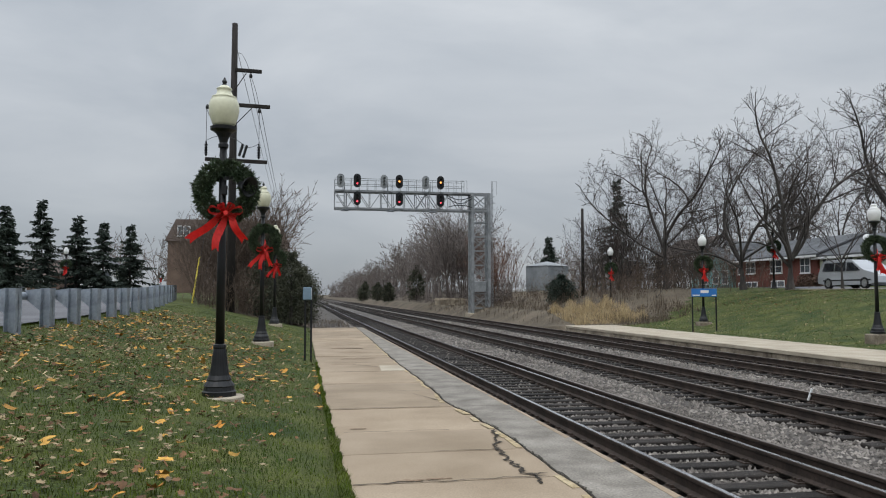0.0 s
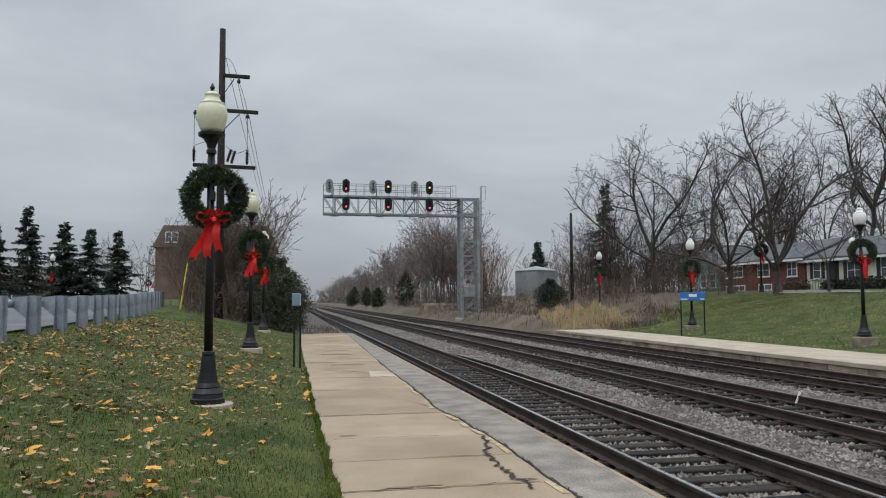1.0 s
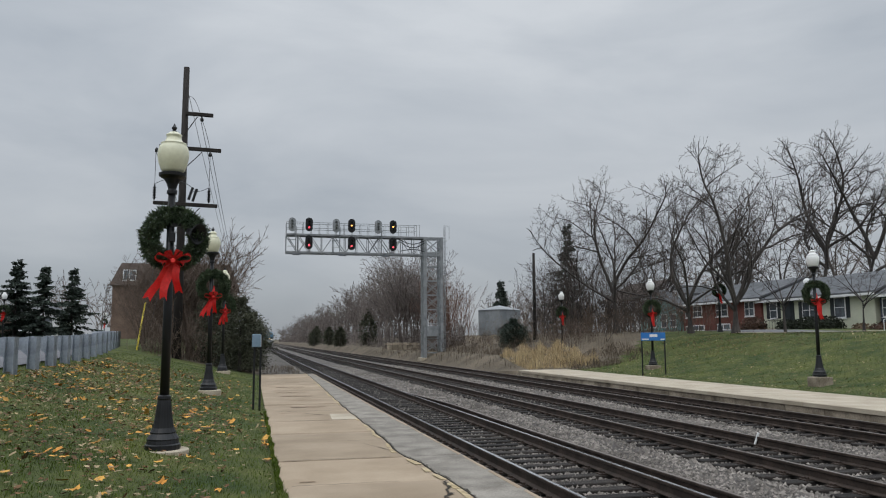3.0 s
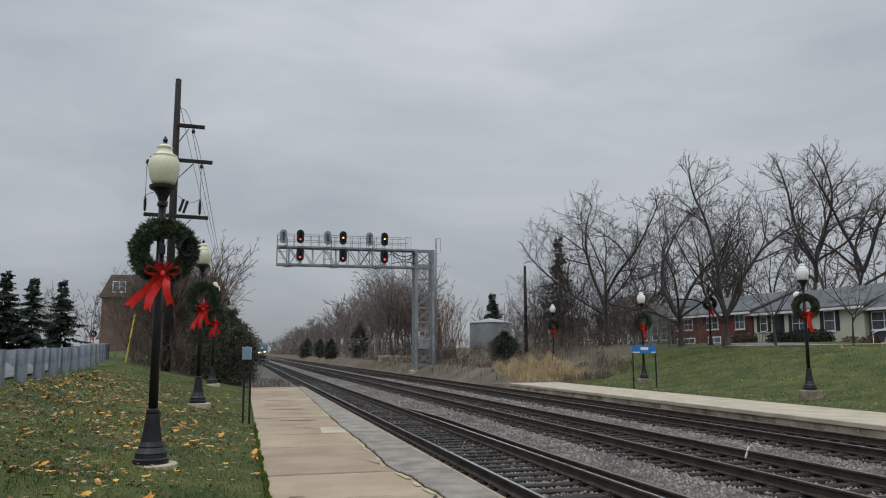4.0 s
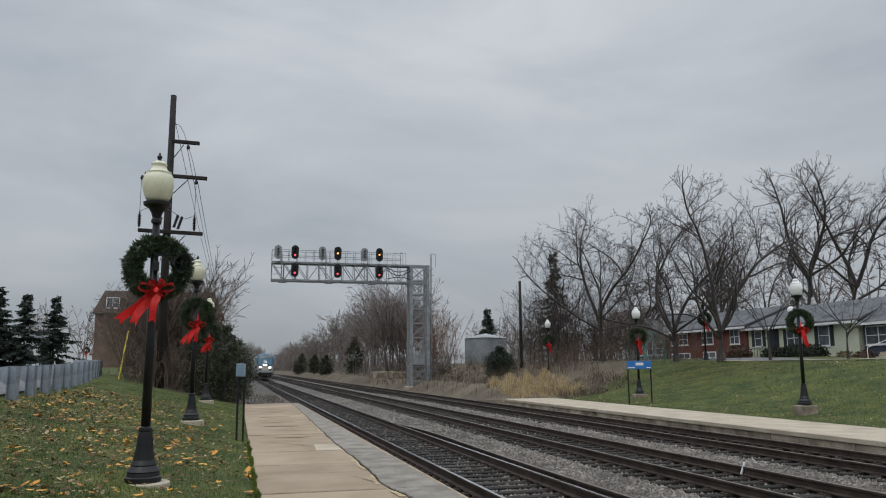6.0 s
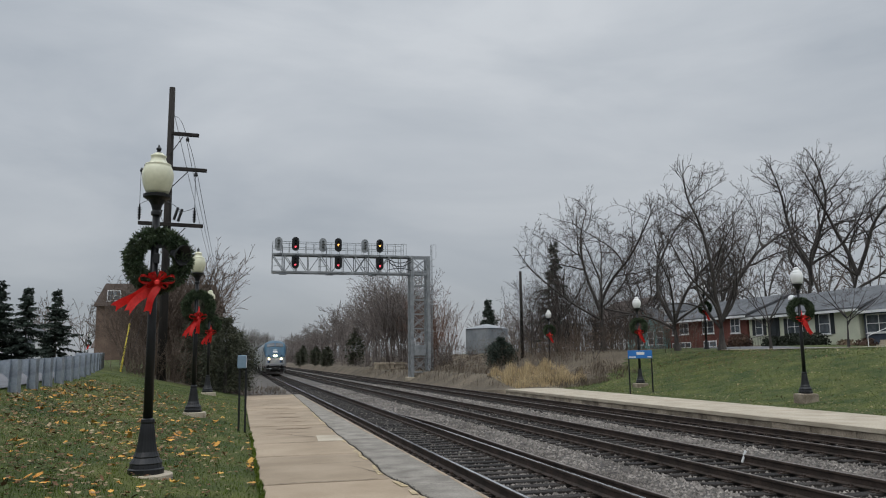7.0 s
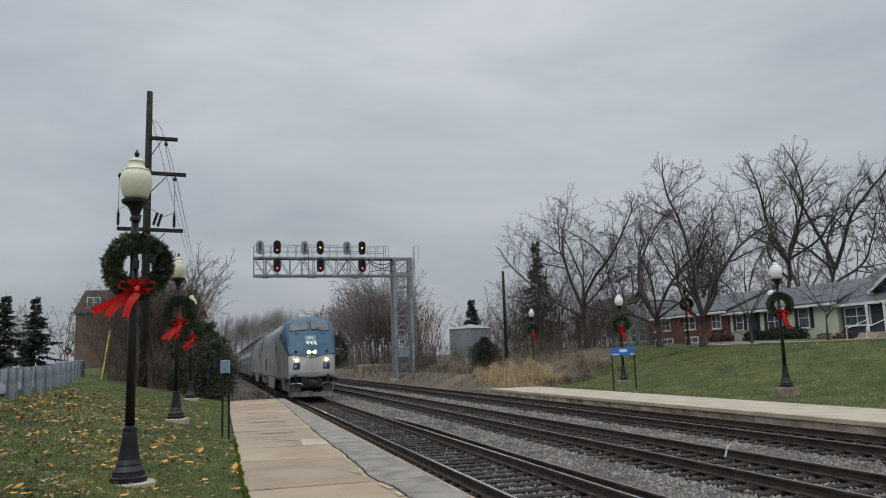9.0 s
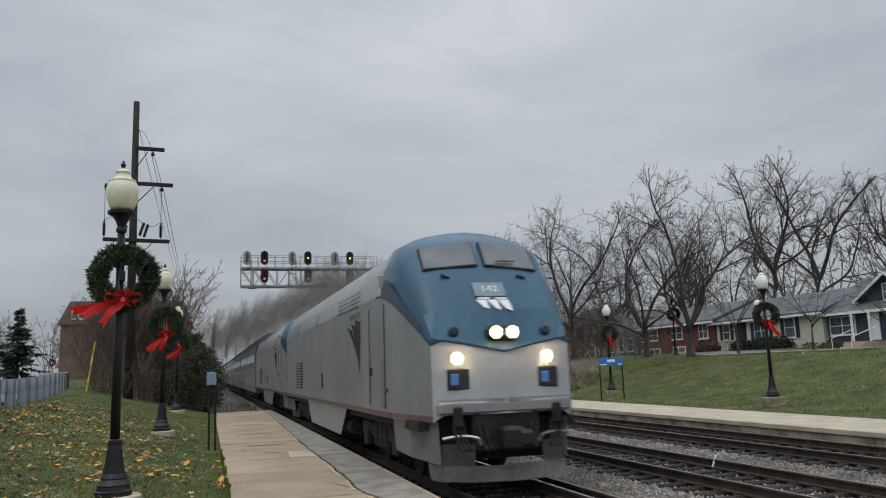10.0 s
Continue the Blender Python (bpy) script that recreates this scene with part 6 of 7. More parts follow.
        for y in (3.42, 2.28):
            bm = bmesh.new()
            rod(bm, (s * 1.57, y, 1.30), (s * 1.57, y, 2.20), 0.018, sides=6)
            rod(bm, (s * 1.52, y, 1.30), (s * 1.57, y, 1.30), 0.018, sides=6)
            rod(bm, (s * 1.52, y, 2.20), (s * 1.57, y, 2.20), 0.018, sides=6)
            part("handrail", bm, M["rim"], body)
        part("door_handle", boxed(s * 1.535 - 0.02, s * 1.535 + 0.02, 3.30, 3.48, 1.86, 2.02, 0.01), M["train_dark"], body)
        # swept emblem of three dark wedges, and the plain name bar over it
        for k in range(3):
            pts = []
            w = 0.62
            for n in range(9):
                u = n / 8
                pts.append((4.62 + (0.16 + 0.52 * k) * (1 - u) ** 1.7, 3.02 - 0.06 * k - 0.95 * u))
            bm = bmesh.new()
            prev = None
            for n, (y, z) in enumerate(pts):
                u = n / 8
                half = w * 0.5 * (1 - 0.92 * u)
                pair = (bm.verts.new((s * 1.527, y - half, z)), bm.verts.new((s * 1.527, y + half, z + 0.10 * (1 - u))))
                if prev:
                    bm.faces.new((prev[0], pair[0], pair[1], prev[1]))
                prev = pair
            part("emblem_wedge", bm, M["underframe"], body, "dark swept emblem wedge")
        part("name_bar", boxed(s * 1.527 - 0.003, s * 1.527 + 0.003, 4.55, 5.75, 3.14, 3.25), M["plow"], body)
        g = part("side_grille", boxed(s * 1.53 - 0.015, s * 1.53 + 0.015, 15.3, 17.0, 1.45, 2.35, 0.01), M["train_dark"], body)
        bm = bmesh.new()
        for k in range(9):
            bar(bm, (s * 1.55, 15.34, 1.52 + k * 0.095), (s * 1.55, 16.96, 1.52 + k * 0.095), 0.02, 0.04)
        bar(bm, (s * 1.55, 16.1, 1.45), (s * 1.55, 16.1, 2.35), 0.05, 0.02)
        part("louvre", bm, M["silver"], g)
        part("access_plate", boxed(s * 1.53 - 0.01, s * 1.53 + 0.01, 10.3, 10.5, 1.5, 1.95, 0.01), M["train_dark"], body)
        part("fuel_port", boxed(s * 1.53 - 0.01, s * 1.53 + 0.01, 0.0 + 1.9, 1.98, 1.55, 1.63, 0.01), M["train_dark"], body)
        # fuel tank fairing
        bm = bmesh.new()
        v = [bm.verts.new((s * 1.50, y, z)) for y, z in ((6.4, 1.14), (7.4, 0.42), (13.0, 0.42), (14.0, 1.14))]
        bm.faces.new(v)
        bmesh.ops.solidify(bm, geom=bm.faces[:], thickness=0.04)
        part("tank_fairing", bm, M["silver"], body)
        for y in (6.55, 14.1):
            bm = bmesh.new()
            rod(bm, (s * 1.2, y, 0.65), (s * 1.2, y + 1.1 if y < 10 else y + 0.9, 0.65), 0.20, sides=14)
            part("air_tank", bm, M["underframe"], body)
    part("fuel_tank", boxed(-1.3, 1.3, 6.9, 13.6, 0.40, 1.12, 0.08), M["underframe"], body)
    part("sill", boxed(-1.40, 1.40, 0.3, 20.8, 0.95, 1.11), M["underframe"], body)
    for y in (8.0, 14.5, 18.5):
        part("roof_fan", lathe(bmesh.new(), [(0.62, 0), (0.60, 0.14), (0.52, 0.15)], 20, (0, y, 4.32)), M["plow"], body)
    part("exhaust", boxed(-0.45, 0.45, 10.4, 11.8, 4.30, 4.52, 0.03), M["train_dark"], body)
    bm = bmesh.new()
    for x, y in ((-0.75, 2.2), (0.0, 2.0), (0.62, 2.2)):
        top = 4.45 if abs(x) < 0.3 else 4.40
        rod(bm, (x, y, 4.2), (x, y, top), 0.02, sides=6)
        bar(bm, (x - 0.08, y - 0.12, top), (x + 0.08, y + 0.10, top + 0.03), 0.035, 0.035)
    part("roof_horn", bm, M["train_dark"], body)
    for s in (-1, 1):
        bm = bmesh.new()
        bar(bm, (s * 1.46, 1.75, 3.55), (s * 1.66, 1.70, 3.60), 0.03, 0.03)
        box(bm, s * 1.66 - 0.045, s * 1.66 + 0.045, 1.66, 1.71, 3.48, 3.70, 0.01)
        part("mirror", bm, M["silver"], body)
    trucks(loco, (3.85, 16.9), 0.51, 1.37)
    return loco


def trucks(vehicle, centres, r, half_base):
    for yc in centres:
        frame_bm = bmesh.new()
        for s in (-1, 1):
            box(frame_bm, s * 1.12 - 0.10, s * 1.12 + 0.10, yc - half_base - 0.75, yc + half_base + 0.75, 0.55, 0.86, 0.03)
            for d in (-half_base, half_base):
                box(frame_bm, s * 1.16 - 0.14, s * 1.16 + 0.14, yc + d - 0.2, yc + d + 0.2, 0.34, 0.68, 0.04)
            for d in (-0.45, 0.0, 0.45):
                rod(frame_bm, (s * 1.18, yc + d, 0.40), (s * 1.18, yc + d, 0.95), 0.10, sides=10)
            rod(frame_bm, (s * 1.28, yc - half_base - 0.1, 0.8), (s * 1.28, yc - 0.3, 1.0), 0.05, sides=8)
        box(frame_bm, -1.1, 1.1, yc - 0.3, yc + 0.3, 0.5, 0.9, 0.03)
        truck = part("truck", frame_bm, M["underframe"], vehicle, "dirty dark wheel truck")
        for d in (-half_base, half_base):
            for s in (-1, 1):
                bm = lathe(bmesh.new(), [(r * 0.55, -0.05), (r * 0.6, 0.03), (r * 0.86, 0.03), (r * 0.9, 0.06), (r, 0.065), (r, -0.04), (r + 0.025, -0.065), (r * 0.6, -0.07)], 22)
                bmesh.ops.transform(bm, matrix=pose(s * 0.76, yc + d, r + 0.0, 0, 90 * s, 0), verts=bm.verts)
                part("wheel", bm, M["rust"], truck)


def build_coach():
    """A double-deck coach, 25.9 m long."""
    coach = thing("passenger_coach", "silver double-deck passenger coach with a dark blue window band", "passenger coach", "train")
    half = [(1.50, 0.75), (1.54, 1.2), (1.54, 3.6), (1.50, 4.0), (1.20, 4.55), (0.70, 4.82), (0.0, 4.93)]
    prof = [(-x, z) for x, z in half] + [(x, z) for x, z in half[-2::-1]]
    bm = bmesh.new()
    rings = [[bm.verts.new((x, y, z)) for x, z in prof] for y in (0.25, 25.65)]
    for k in range(len(prof) - 1):
        bm.faces.new((rings[0][k], rings[1][k], rings[1][k + 1], rings[0][k + 1])).material_index = 1 if 3 <= k <= 8 else 0
    bm.faces.new(rings[0][::-1])
    bm.faces.new(rings[1])
    bmesh.ops.recalc_face_normals(bm, faces=bm.faces)
    body = part("body", bm, (M["coach"], M["underframe"]), coach)
    for s in (-1, 1):
        part("upper_band", boxed(s * 1.545 - 0.005, s * 1.545 + 0.005, 0.5, 25.4, 2.75, 3.55), M["train_navy"], body)
        part("stripe", boxed(s * 1.546 - 0.004, s * 1.546 + 0.004, 0.5, 25.4, 2.50, 2.58), M["red_stripe"], body)
        for k in range(12):
            y = 1.6 + k * 1.95
            part("window", boxed(s * 1.55 - 0.008, s * 1.55 + 0.008, y, y + 1.45, 2.85, 3.45, 0.02), M["pane"], body)
            if k not in (5, 6):
                part("window", boxed(s * 1.55 - 0.008, s * 1.55 + 0.008, y + 0.1, y + 1.15, 1.40, 1.95, 0.02), M["pane"], body)
        part("door", boxed(s * 1.55 - 0.01, s * 1.55 + 0.01, 12.2, 13.2, 0.85, 2.3, 0.02), M["signal_steel"], body)
    for k in range(11):
        y = 1.5 + k * 2.3
        for s in (-1, 1):
            part("flute", boxed(s * 1.548 - 0.006, s * 1.548 + 0.006, y, y + 2.2, 2.15, 2.22), M["signal_steel"], body)
    part("gangway", boxed(-0.6, 0.6, 0.0, 25.9, 2.6, 4.5), M["train_dark"], body)
    part("underfloor", boxed(-1.3, 1.3, 6.5, 19.4, 0.35, 0.8, 0.05), M["underframe"], body)
    trucks(coach, (3.1, 22.8), 0.46, 1.3)
    return coach


loco_1 = build_loco()
loco_2 = copy_thing(loco_1, pose(0, 0, 0))
coach_1 = build_coach()
TRAIN = [(loco_1, 0.0), (loco_2, 21.35), (coach_1, 42.6)] + [(copy_thing(coach_1, pose(0, 0, 0)), 42.6 + 25.95 * k) for k in range(1, 6)]


def train_nose(t):
    left = 10.0 - t
    return 12.0 + 29.7 * left + 0.35 * left * left


# diesel smoke: wavy sheets of thin haze that run back along the plume and drift to the west
rng = np.random.default_rng(9)
V, Fc, count = [], [], 0
for k, offset in enumerate((-0.45, 0.0, 0.45)):
    u, h = np.meshgrid(np.linspace(0, 1, 90), np.linspace(-1.25, 1.25, 13))
    wide = SMOKE[2] + SMOKE[3] * u
    a, b = rng.uniform(0, 6.28, 2)
    sway = offset + 0.10 * np.sin(u * (19 + 5 * k) + a) + 0.12 * np.sin(h * 1.6 + b)
    V.append(np.stack([SMOKE[4] * u + sway * wide, SMOKE[0] + SMOKE[1] * u, SMOKE[5] + SMOKE[6] * u + h * wide], -1).reshape(-1, 3))
    i, j = np.meshgrid(np.arange(89), np.arange(12))
    q = (j * 90 + i).ravel() + count
    Fc.append(np.stack([q, q + 1, q + 91, q + 90], 1))
    count += 90 * 13
smoke = new("smoke", mesh_of("smoke", np.concatenate(V), np.concatenate(Fc), M["smoke"], True))
tagged(smoke, "thin grey diesel smoke trailing over the train", "smoke", kind="stuff")
TRAIN.append((smoke, 0.0))

# ---- houses: each faces the street across the tracks ----


def window_on(parent, x, y0, y1, z0, z1, side=-1, bars=True, shutters=False, axis="x"):
    """A sash window in a wall that faces -x (axis x) or -y (axis y)."""
    def put(name, a0, a1, d0, d1, b0, b1, material, under, bevel=0.0):
        if axis == "x":
            return part(name, boxed(x + side * d1, x + side * d0, a0, a1, b0, b1, bevel) if side < 0 else boxed(x + d0, x + d1, a0, a1, b0, b1, bevel), material, under)
        return part(name, boxed(a0, a1, x - d1, x - d0, b0, b1, bevel), material, under)

    w = put("window", y0 - 0.09, y1 + 0.09, -0.02, 0.05, z0 - 0.09, z1 + 0.09, M["trim"], parent, 0.01)
    put("pane", y0, y1, 0.052, 0.060, z0, z1, M["pane"], w)
    if bars:
        put("sash_bar", y0, y1, 0.062, 0.080, (z0 + z1) / 2 - 0.025, (z0 + z1) / 2 + 0.025, M["trim"], w)
        if y1 - y0 > 1.1:
            put("mullion", (y0 + y1) / 2 - 0.03, (y0 + y1) / 2 + 0.03, 0.062, 0.082, z0, z1, M["trim"], w)
    put("sill", y0 - 0.14, y1 + 0.14, 0.0, 0.10, z0 - 0.15, z0 - 0.09, M["trim"], w)
    if shutters:
        for a in (y0 - 0.52, y1 + 0.12):
            put("shutter", a, a + 0.40, 0.0, 0.05, z0 - 0.08, z1 + 0.08, M["shutter"], w, 0.01)
    return w


def gable_roof(x0, x1, y0, y1, eave, ridge, over=0.45, along="y", thick=0.16):
    """Two pitched slabs meeting at a ridge."""
    bm = bmesh.new()
    if along == "y":
        xm = (x0 + x1) / 2
        k = (ridge - eave) / (xm - x0)
        prof = [(x0 - over, eave - over * k), (xm, ridge), (x1 + over, eave - over * k), (x1 + over, eave - over * k + thick), (xm, ridge + thick), (x0 - over, eave - over * k + thick)]
        rings = [[bm.verts.new((x, y, z)) for x, z in prof] for y in (y0 - over, y1 + over)]
    else:
        ym = (y0 + y1) / 2
        k = (ridge - eave) / (ym - y0)
        prof = [(y0 - over, eave - over * k), (ym, ridge), (y1 + over, eave - over * k), (y1 + over, eave - over * k + thick), (ym, ridge + thick), (y0 - over, eave - over * k + thick)]
        rings = [[bm.verts.new((x, y, z)) for y, z in prof] for x in (x0 - over, x1 + over)]
    n = len(prof)
    for j in range(n):
        bm.faces.new((rings[0][j], rings[0][(j + 1) % n], rings[1][(j + 1) % n], rings[1][j]))
    for r in rings:
        bm.faces.new((r[0], r[1], r[4], r[5]))
        bm.faces.new((r[1], r[2], r[3], r[4]))
    bmesh.ops.recalc_face_normals(bm, faces=bm.faces)
    return bm


def house_body(x0, x1, y0, y1, base, eave, ridge, along="y"):
    """Walls with the gable ends filled in."""
    bm = bmesh.new()
    if along == "y":
        prof = [(x0, base), (x1, base), (x1, eave), ((x0 + x1) / 2, ridge), (x0, eave)]
        rings = [[bm.verts.new((x, y, z)) for x, z in prof] for y in (y0, y1)]
    else:
        prof = [(y0, base), (y1, base), (y1, eave), ((y0 + y1) / 2, ridge), (y0, eave)]
        rings = [[bm.verts.new((x, y, z)) for y, z in prof] for x in (x0, x1)]
    for j in range(5):
        bm.faces.new((rings[0][j], rings[0][(j + 1) % 5], rings[1][(j + 1) % 5], rings[1][j]))
    bm.faces.new(rings[0])
    bm.faces.new(rings[1][::-1])
    bmesh.ops.recalc_face_normals(bm, faces=bm.faces)
    return bm


def siding(parent, x, y0, y1, z0, z1, material, step=0.2):
    """Clapboards: narrow lapped boards, each its own part."""
    k = z0
    while k < z1 - 0.02:
        top = min(k + step, z1)
        bm = bmesh.new()
        v = [bm.verts.new(p) for p in ((x - 0.035, y0, k), (x - 0.035, y1, k), (x - 0.008, y1, top), (x - 0.008, y0, top), (x, y0, k), (x, y1, k))]
        bm.faces.new((v[0], v[1], v[2], v[3]))
        bm.faces.new((v[4], v[5], v[1], v[0]))
        bmesh.ops.recalc_face_normals(bm, faces=bm.faces)
        part("clapboard", bm, material, parent)
        k += step


G = 1.9  # ground at the houses
brick = thing("brick_house", "dark red brick split-level house with a grey shingle roof", "house", "houses across the tracks")
wall = part("wall", house_body(44, 53, 59.3, 72.0, G - 0.5, 5.35, 7.0), M["brick_red"], brick)
part("roof", gable_roof(44, 53, 59.3, 72.0, 5.35, 7.05, 0.5), M["shingle"], brick)
part("fascia", boxed(43.46, 43.52, 58.8, 72.5, 5.02, 5.20), M["trim"], brick)
for a, b, c, d in ((70.9, 71.5, 3.9, 4.9), (68.6, 70.0, 3.9, 4.9), (64.3, 66.0, 3.85, 4.95), (60.3, 61.5, 3.75, 4.95), (68.3, 70.1, 2.05, 2.95), (64.0, 65.9, 2.05, 3.0), (60.0, 61.3, 2.05, 2.9), (71.0, 71.5, 2.0, 2.9)):
    window_on(wall, 44, a, b, c, d)
cream = thing("cream_house", "pale cream clapboard house with dark shutters and grey roof", "house", "houses across the tracks")
wall = part("wall", house_body(44.2, 53, 46.6, 59.2, G - 0.5, 5.15, 6.8), M["cream"], cream)
siding(wall, 44.2, 46.6, 59.2, G + 0.35, 5.1, M["cream"])
part("foundation", boxed(44.12, 44.2, 46.6, 59.2, G - 0.5, G + 0.35), M["stain"], wall)
part("roof", gable_roof(44.2, 53, 46.6, 59.2, 5.15, 6.85, 0.5), M["shingle"], cream)
part("fascia", boxed(43.66, 43.72, 46.1, 59.7, 4.80, 4.98), M["trim"], cream)
for a, b, c, d in ((57.4, 58.2, 3.45, 4.7), (52.5, 54.1, 3.3, 4.6), (49.5, 50.5, 3.3, 4.75)):
    window_on(wall, 44.17, a, b, c, d, shutters=True)
# flat dark panel on the wall that paints the shade of a recessed porch
part("porch_recess", boxed(44.10, 44.18, 55.2, 56.6, 2.5, 4.8), M["shutter"], wall)
part("door", boxed(44.04, 44.10, 55.5, 56.3, 2.55, 4.6, 0.01), M["shutter"], wall)
steps = part("steps", boxed(42.6, 44.1, 55.2, 56.8, G - 0.3, 2.5), M["pale"], cream)
for k in range(3):
    part("step", boxed(42.3 - 0.28 * k, 42.6 - 0.28 * k, 55.2, 56.8, G - 0.3, 2.35 - 0.17 * k, 0.01), M["pale"], steps)
for y in (55.25, 56.75):
    bm = bmesh.new()
    rod(bm, (42.0, y, 3.0), (44.0, y, 3.45), 0.02, sides=6)
    for k in range(8):
        x = 42.0 + k * 0.28
        rod(bm, (x, y, 2.1 + 0.05 * k), (x, y, 3.0 + 0.063 * k), 0.012, sides=5)
    part("railing", bm, M["black_iron"], cream)
bm = lathe(bmesh.new(), [(0.28, 0), (0.26, 0.04), (0.05, 0.09)], 16)
bmesh.ops.transform(bm, matrix=pose(46.2, 56.0, 6.55, 0, -70, 30), verts=bm.verts)
part("dish_antenna", bm, M["trim"], cream, "small white dish antenna on the roof")

navy = thing("navy_house", "dark navy clapboard house with white trim and a gabled dormer", "house", "houses across the tracks")
wall = part("wall", house_body(44.4, 53, 34.5, 46.3, G - 0.5, 4.95, 7.3), M["navy"], navy)
siding(wall, 44.4, 34.5, 46.3, G + 0.5, 4.9, M["navy"])
part("roof", gable_roof(44.4, 53, 34.5, 46.3, 4.95, 7.4, 0.5), M["shingle"], navy)
part("fascia", boxed(43.86, 43.92, 34.0, 46.8, 4.60, 4.80), M["trim"], navy)
dormer = part("dormer", house_body(44.9, 49, 38.6, 43.4, 5.0, 5.7, 7.2, "x"), M["navy"], navy)
part("dormer_roof", gable_roof(44.9, 49, 38.6, 43.4, 5.7, 7.25, 0.4, "x"), M["shingle"], dormer)
bm = bmesh.new()
bar(bm, (44.46, 38.15, 5.45), (44.46, 41.0, 7.25), 0.05, 0.2)
bar(bm, (44.46, 43.85, 5.45), (44.46, 41.0, 7.25), 0.05, 0.2)
part("bargeboard", bm, M["trim"], dormer)
window_on(dormer, 44.9, 40.5, 41.5, 5.45, 6.5)
for a, b in ((43.8, 46.0), (38.6, 40.6), (35.2, 37.4)):
    window_on(wall, 44.37, a, b, 3.25, 4.45)
part("door", boxed(44.26, 44.34, 41.6, 42.5, 2.7, 4.6, 0.01), M["trim"], wall, "white front door")
for y in (41.5, 43.0):
    part("porch_post", boxed(43.3, 43.42, y, y + 0.12, 2.6, 4.7), M["trim"], navy)
steps = part("steps", boxed(42.6, 44.4, 41.3, 43.2, G - 0.4, 2.62), M["pale"], navy)
for k in range(4):
    part("step", boxed(42.3 - 0.28 * k, 42.6 - 0.28 * k, 41.3, 43.0, G - 0.4, 2.45 - 0.16 * k, 0.01), M["pale"], steps)
for y in (41.3, 43.0):
    bm = bmesh.new()
    rod(bm, (41.4, y, 2.9), (43.6, y, 3.6), 0.025, sides=6)
    rod(bm, (41.4, y, 2.0), (41.4, y, 2.9), 0.025, sides=6)
    part("railing", bm, M["trim"], navy)

teal = thing("teal_house", "teal clapboard house with a low grey gable roof", "house", "houses across the tracks")
wall = part("wall", house_body(44.5, 58, 73.5, 82, G - 0.5, 4.9, 6.9, "x"), M["teal"], teal)
siding(wall, 44.5, 73.5, 82, G, 4.9, M["teal"], 0.24)
part("roof", gable_roof(44.5, 58, 73.5, 82, 4.9, 6.95, 0.5, "x"), M["shingle"], teal)
part("fascia", boxed(43.9, 57, 72.9, 72.98, 4.55, 4.72), M["trim"], teal)
for a, b in ((74.3, 75.3), (76.2, 77.2), (78.4, 80.2)):
    window_on(wall, 44.45, a, b, 3.0, 4.3)
dorm = part("dormer", house_body(46, 50, 75.6, 77.8, 5.8, 6.7, 7.5, "x"), M["white_wall"], teal)
part("dormer_roof", gable_roof(46, 50, 75.6, 77.8, 6.7, 7.5, 0.25, "x"), M["shingle"], dorm)
window_on(dorm, 46, 76.2, 77.2, 6.05, 6.65)
grey = thing("grey_house", "pale grey house behind bare trees", "house", "houses across the tracks")
wall = part("wall", house_body(46, 54, 85, 95, G - 0.5, 6.6, 8.8), M["white_wall"], grey)
part("roof", gable_roof(46, 54, 85, 95, 6.6, 8.9), M["shingle_brown"], grey)
for a in (86, 88.5, 91, 93):
    window_on(wall, 46, a, a + 1.0, 4.9, 6.1)
    window_on(wall, 46, a, a + 1.0, 2.6, 3.9)

# clipped hedges and shrubs before the houses
rng = np.random.default_rng(15)


def leafy(name, label, category, lo, hi, n, leaf, material, group=""):
    """A rounded mass of small leaves."""
    c, h = (np.array(lo) + hi) / 2, (np.array(hi) - lo) / 2
    d = rng.normal(0, 1, (n, 3))
    d /= (np.abs(d) ** 3.0).sum(1, keepdims=True) ** (1 / 3.0)
    p = c + d * h * rng.uniform(0.75, 1.06, (n, 1))
    e, s = rng.normal(0, 1, (n, 3)), rng.normal(0, 1, (n, 3))
    e /= np.linalg.norm(e, axis=1, keepdims=True)
    s = np.cross(e, s)
    s /= np.linalg.norm(s, axis=1, keepdims=True)
    v = np.stack([p - e * leaf, p + s * leaf * 0.6, p + e * leaf, p - s * leaf * 0.6], 1).reshape(-1, 3)
    ob = thing(name, label, category, group)
    part("foliage", mesh_of("foliage", v, np.arange(4 * n).reshape(-1, 4), material), None, ob)
    bm = bmesh.new()
    bmesh.ops.create_icosphere(bm, subdivisions=3, radius=1.0, matrix=Matrix.Translation(c) @ Matrix.Diagonal((*(h * 0.82), 1)))
    part("core", bm, material, ob)


leafy("hedge", "dark clipped evergreen hedge under the windows", "hedge", (42.2, 48.6, 1.6), (43.7, 53.6, 3.35), 2600, 0.10, M["hedge"], "hedges")
leafy("hedge", "dark clipped evergreen hedge under the windows", "hedge", (42.0, 53.2, 1.6), (43.4, 55.2, 3.15), 1100, 0.10, M["hedge"], "hedges")
leafy("shrub", "red-brown rounded shrub beside the brick house", "shrub", (41.8, 57.6, 1.6), (43.6, 59.8, 3.5), 1200, 0.11, M["shrub_red"], "shrubs")
for y in (44.4, 46.2, 38.0, 36.0, 60.9):
    leafy("shrub", "low brown garden shrub", "shrub", (42.6, y, 1.6), (43.8, y + 1.4, 2.6 + 0.2 * rng.uniform()), 500, 0.09, M["shrub_red"] if y < 46 else M["dead_leaf"], "shrubs")

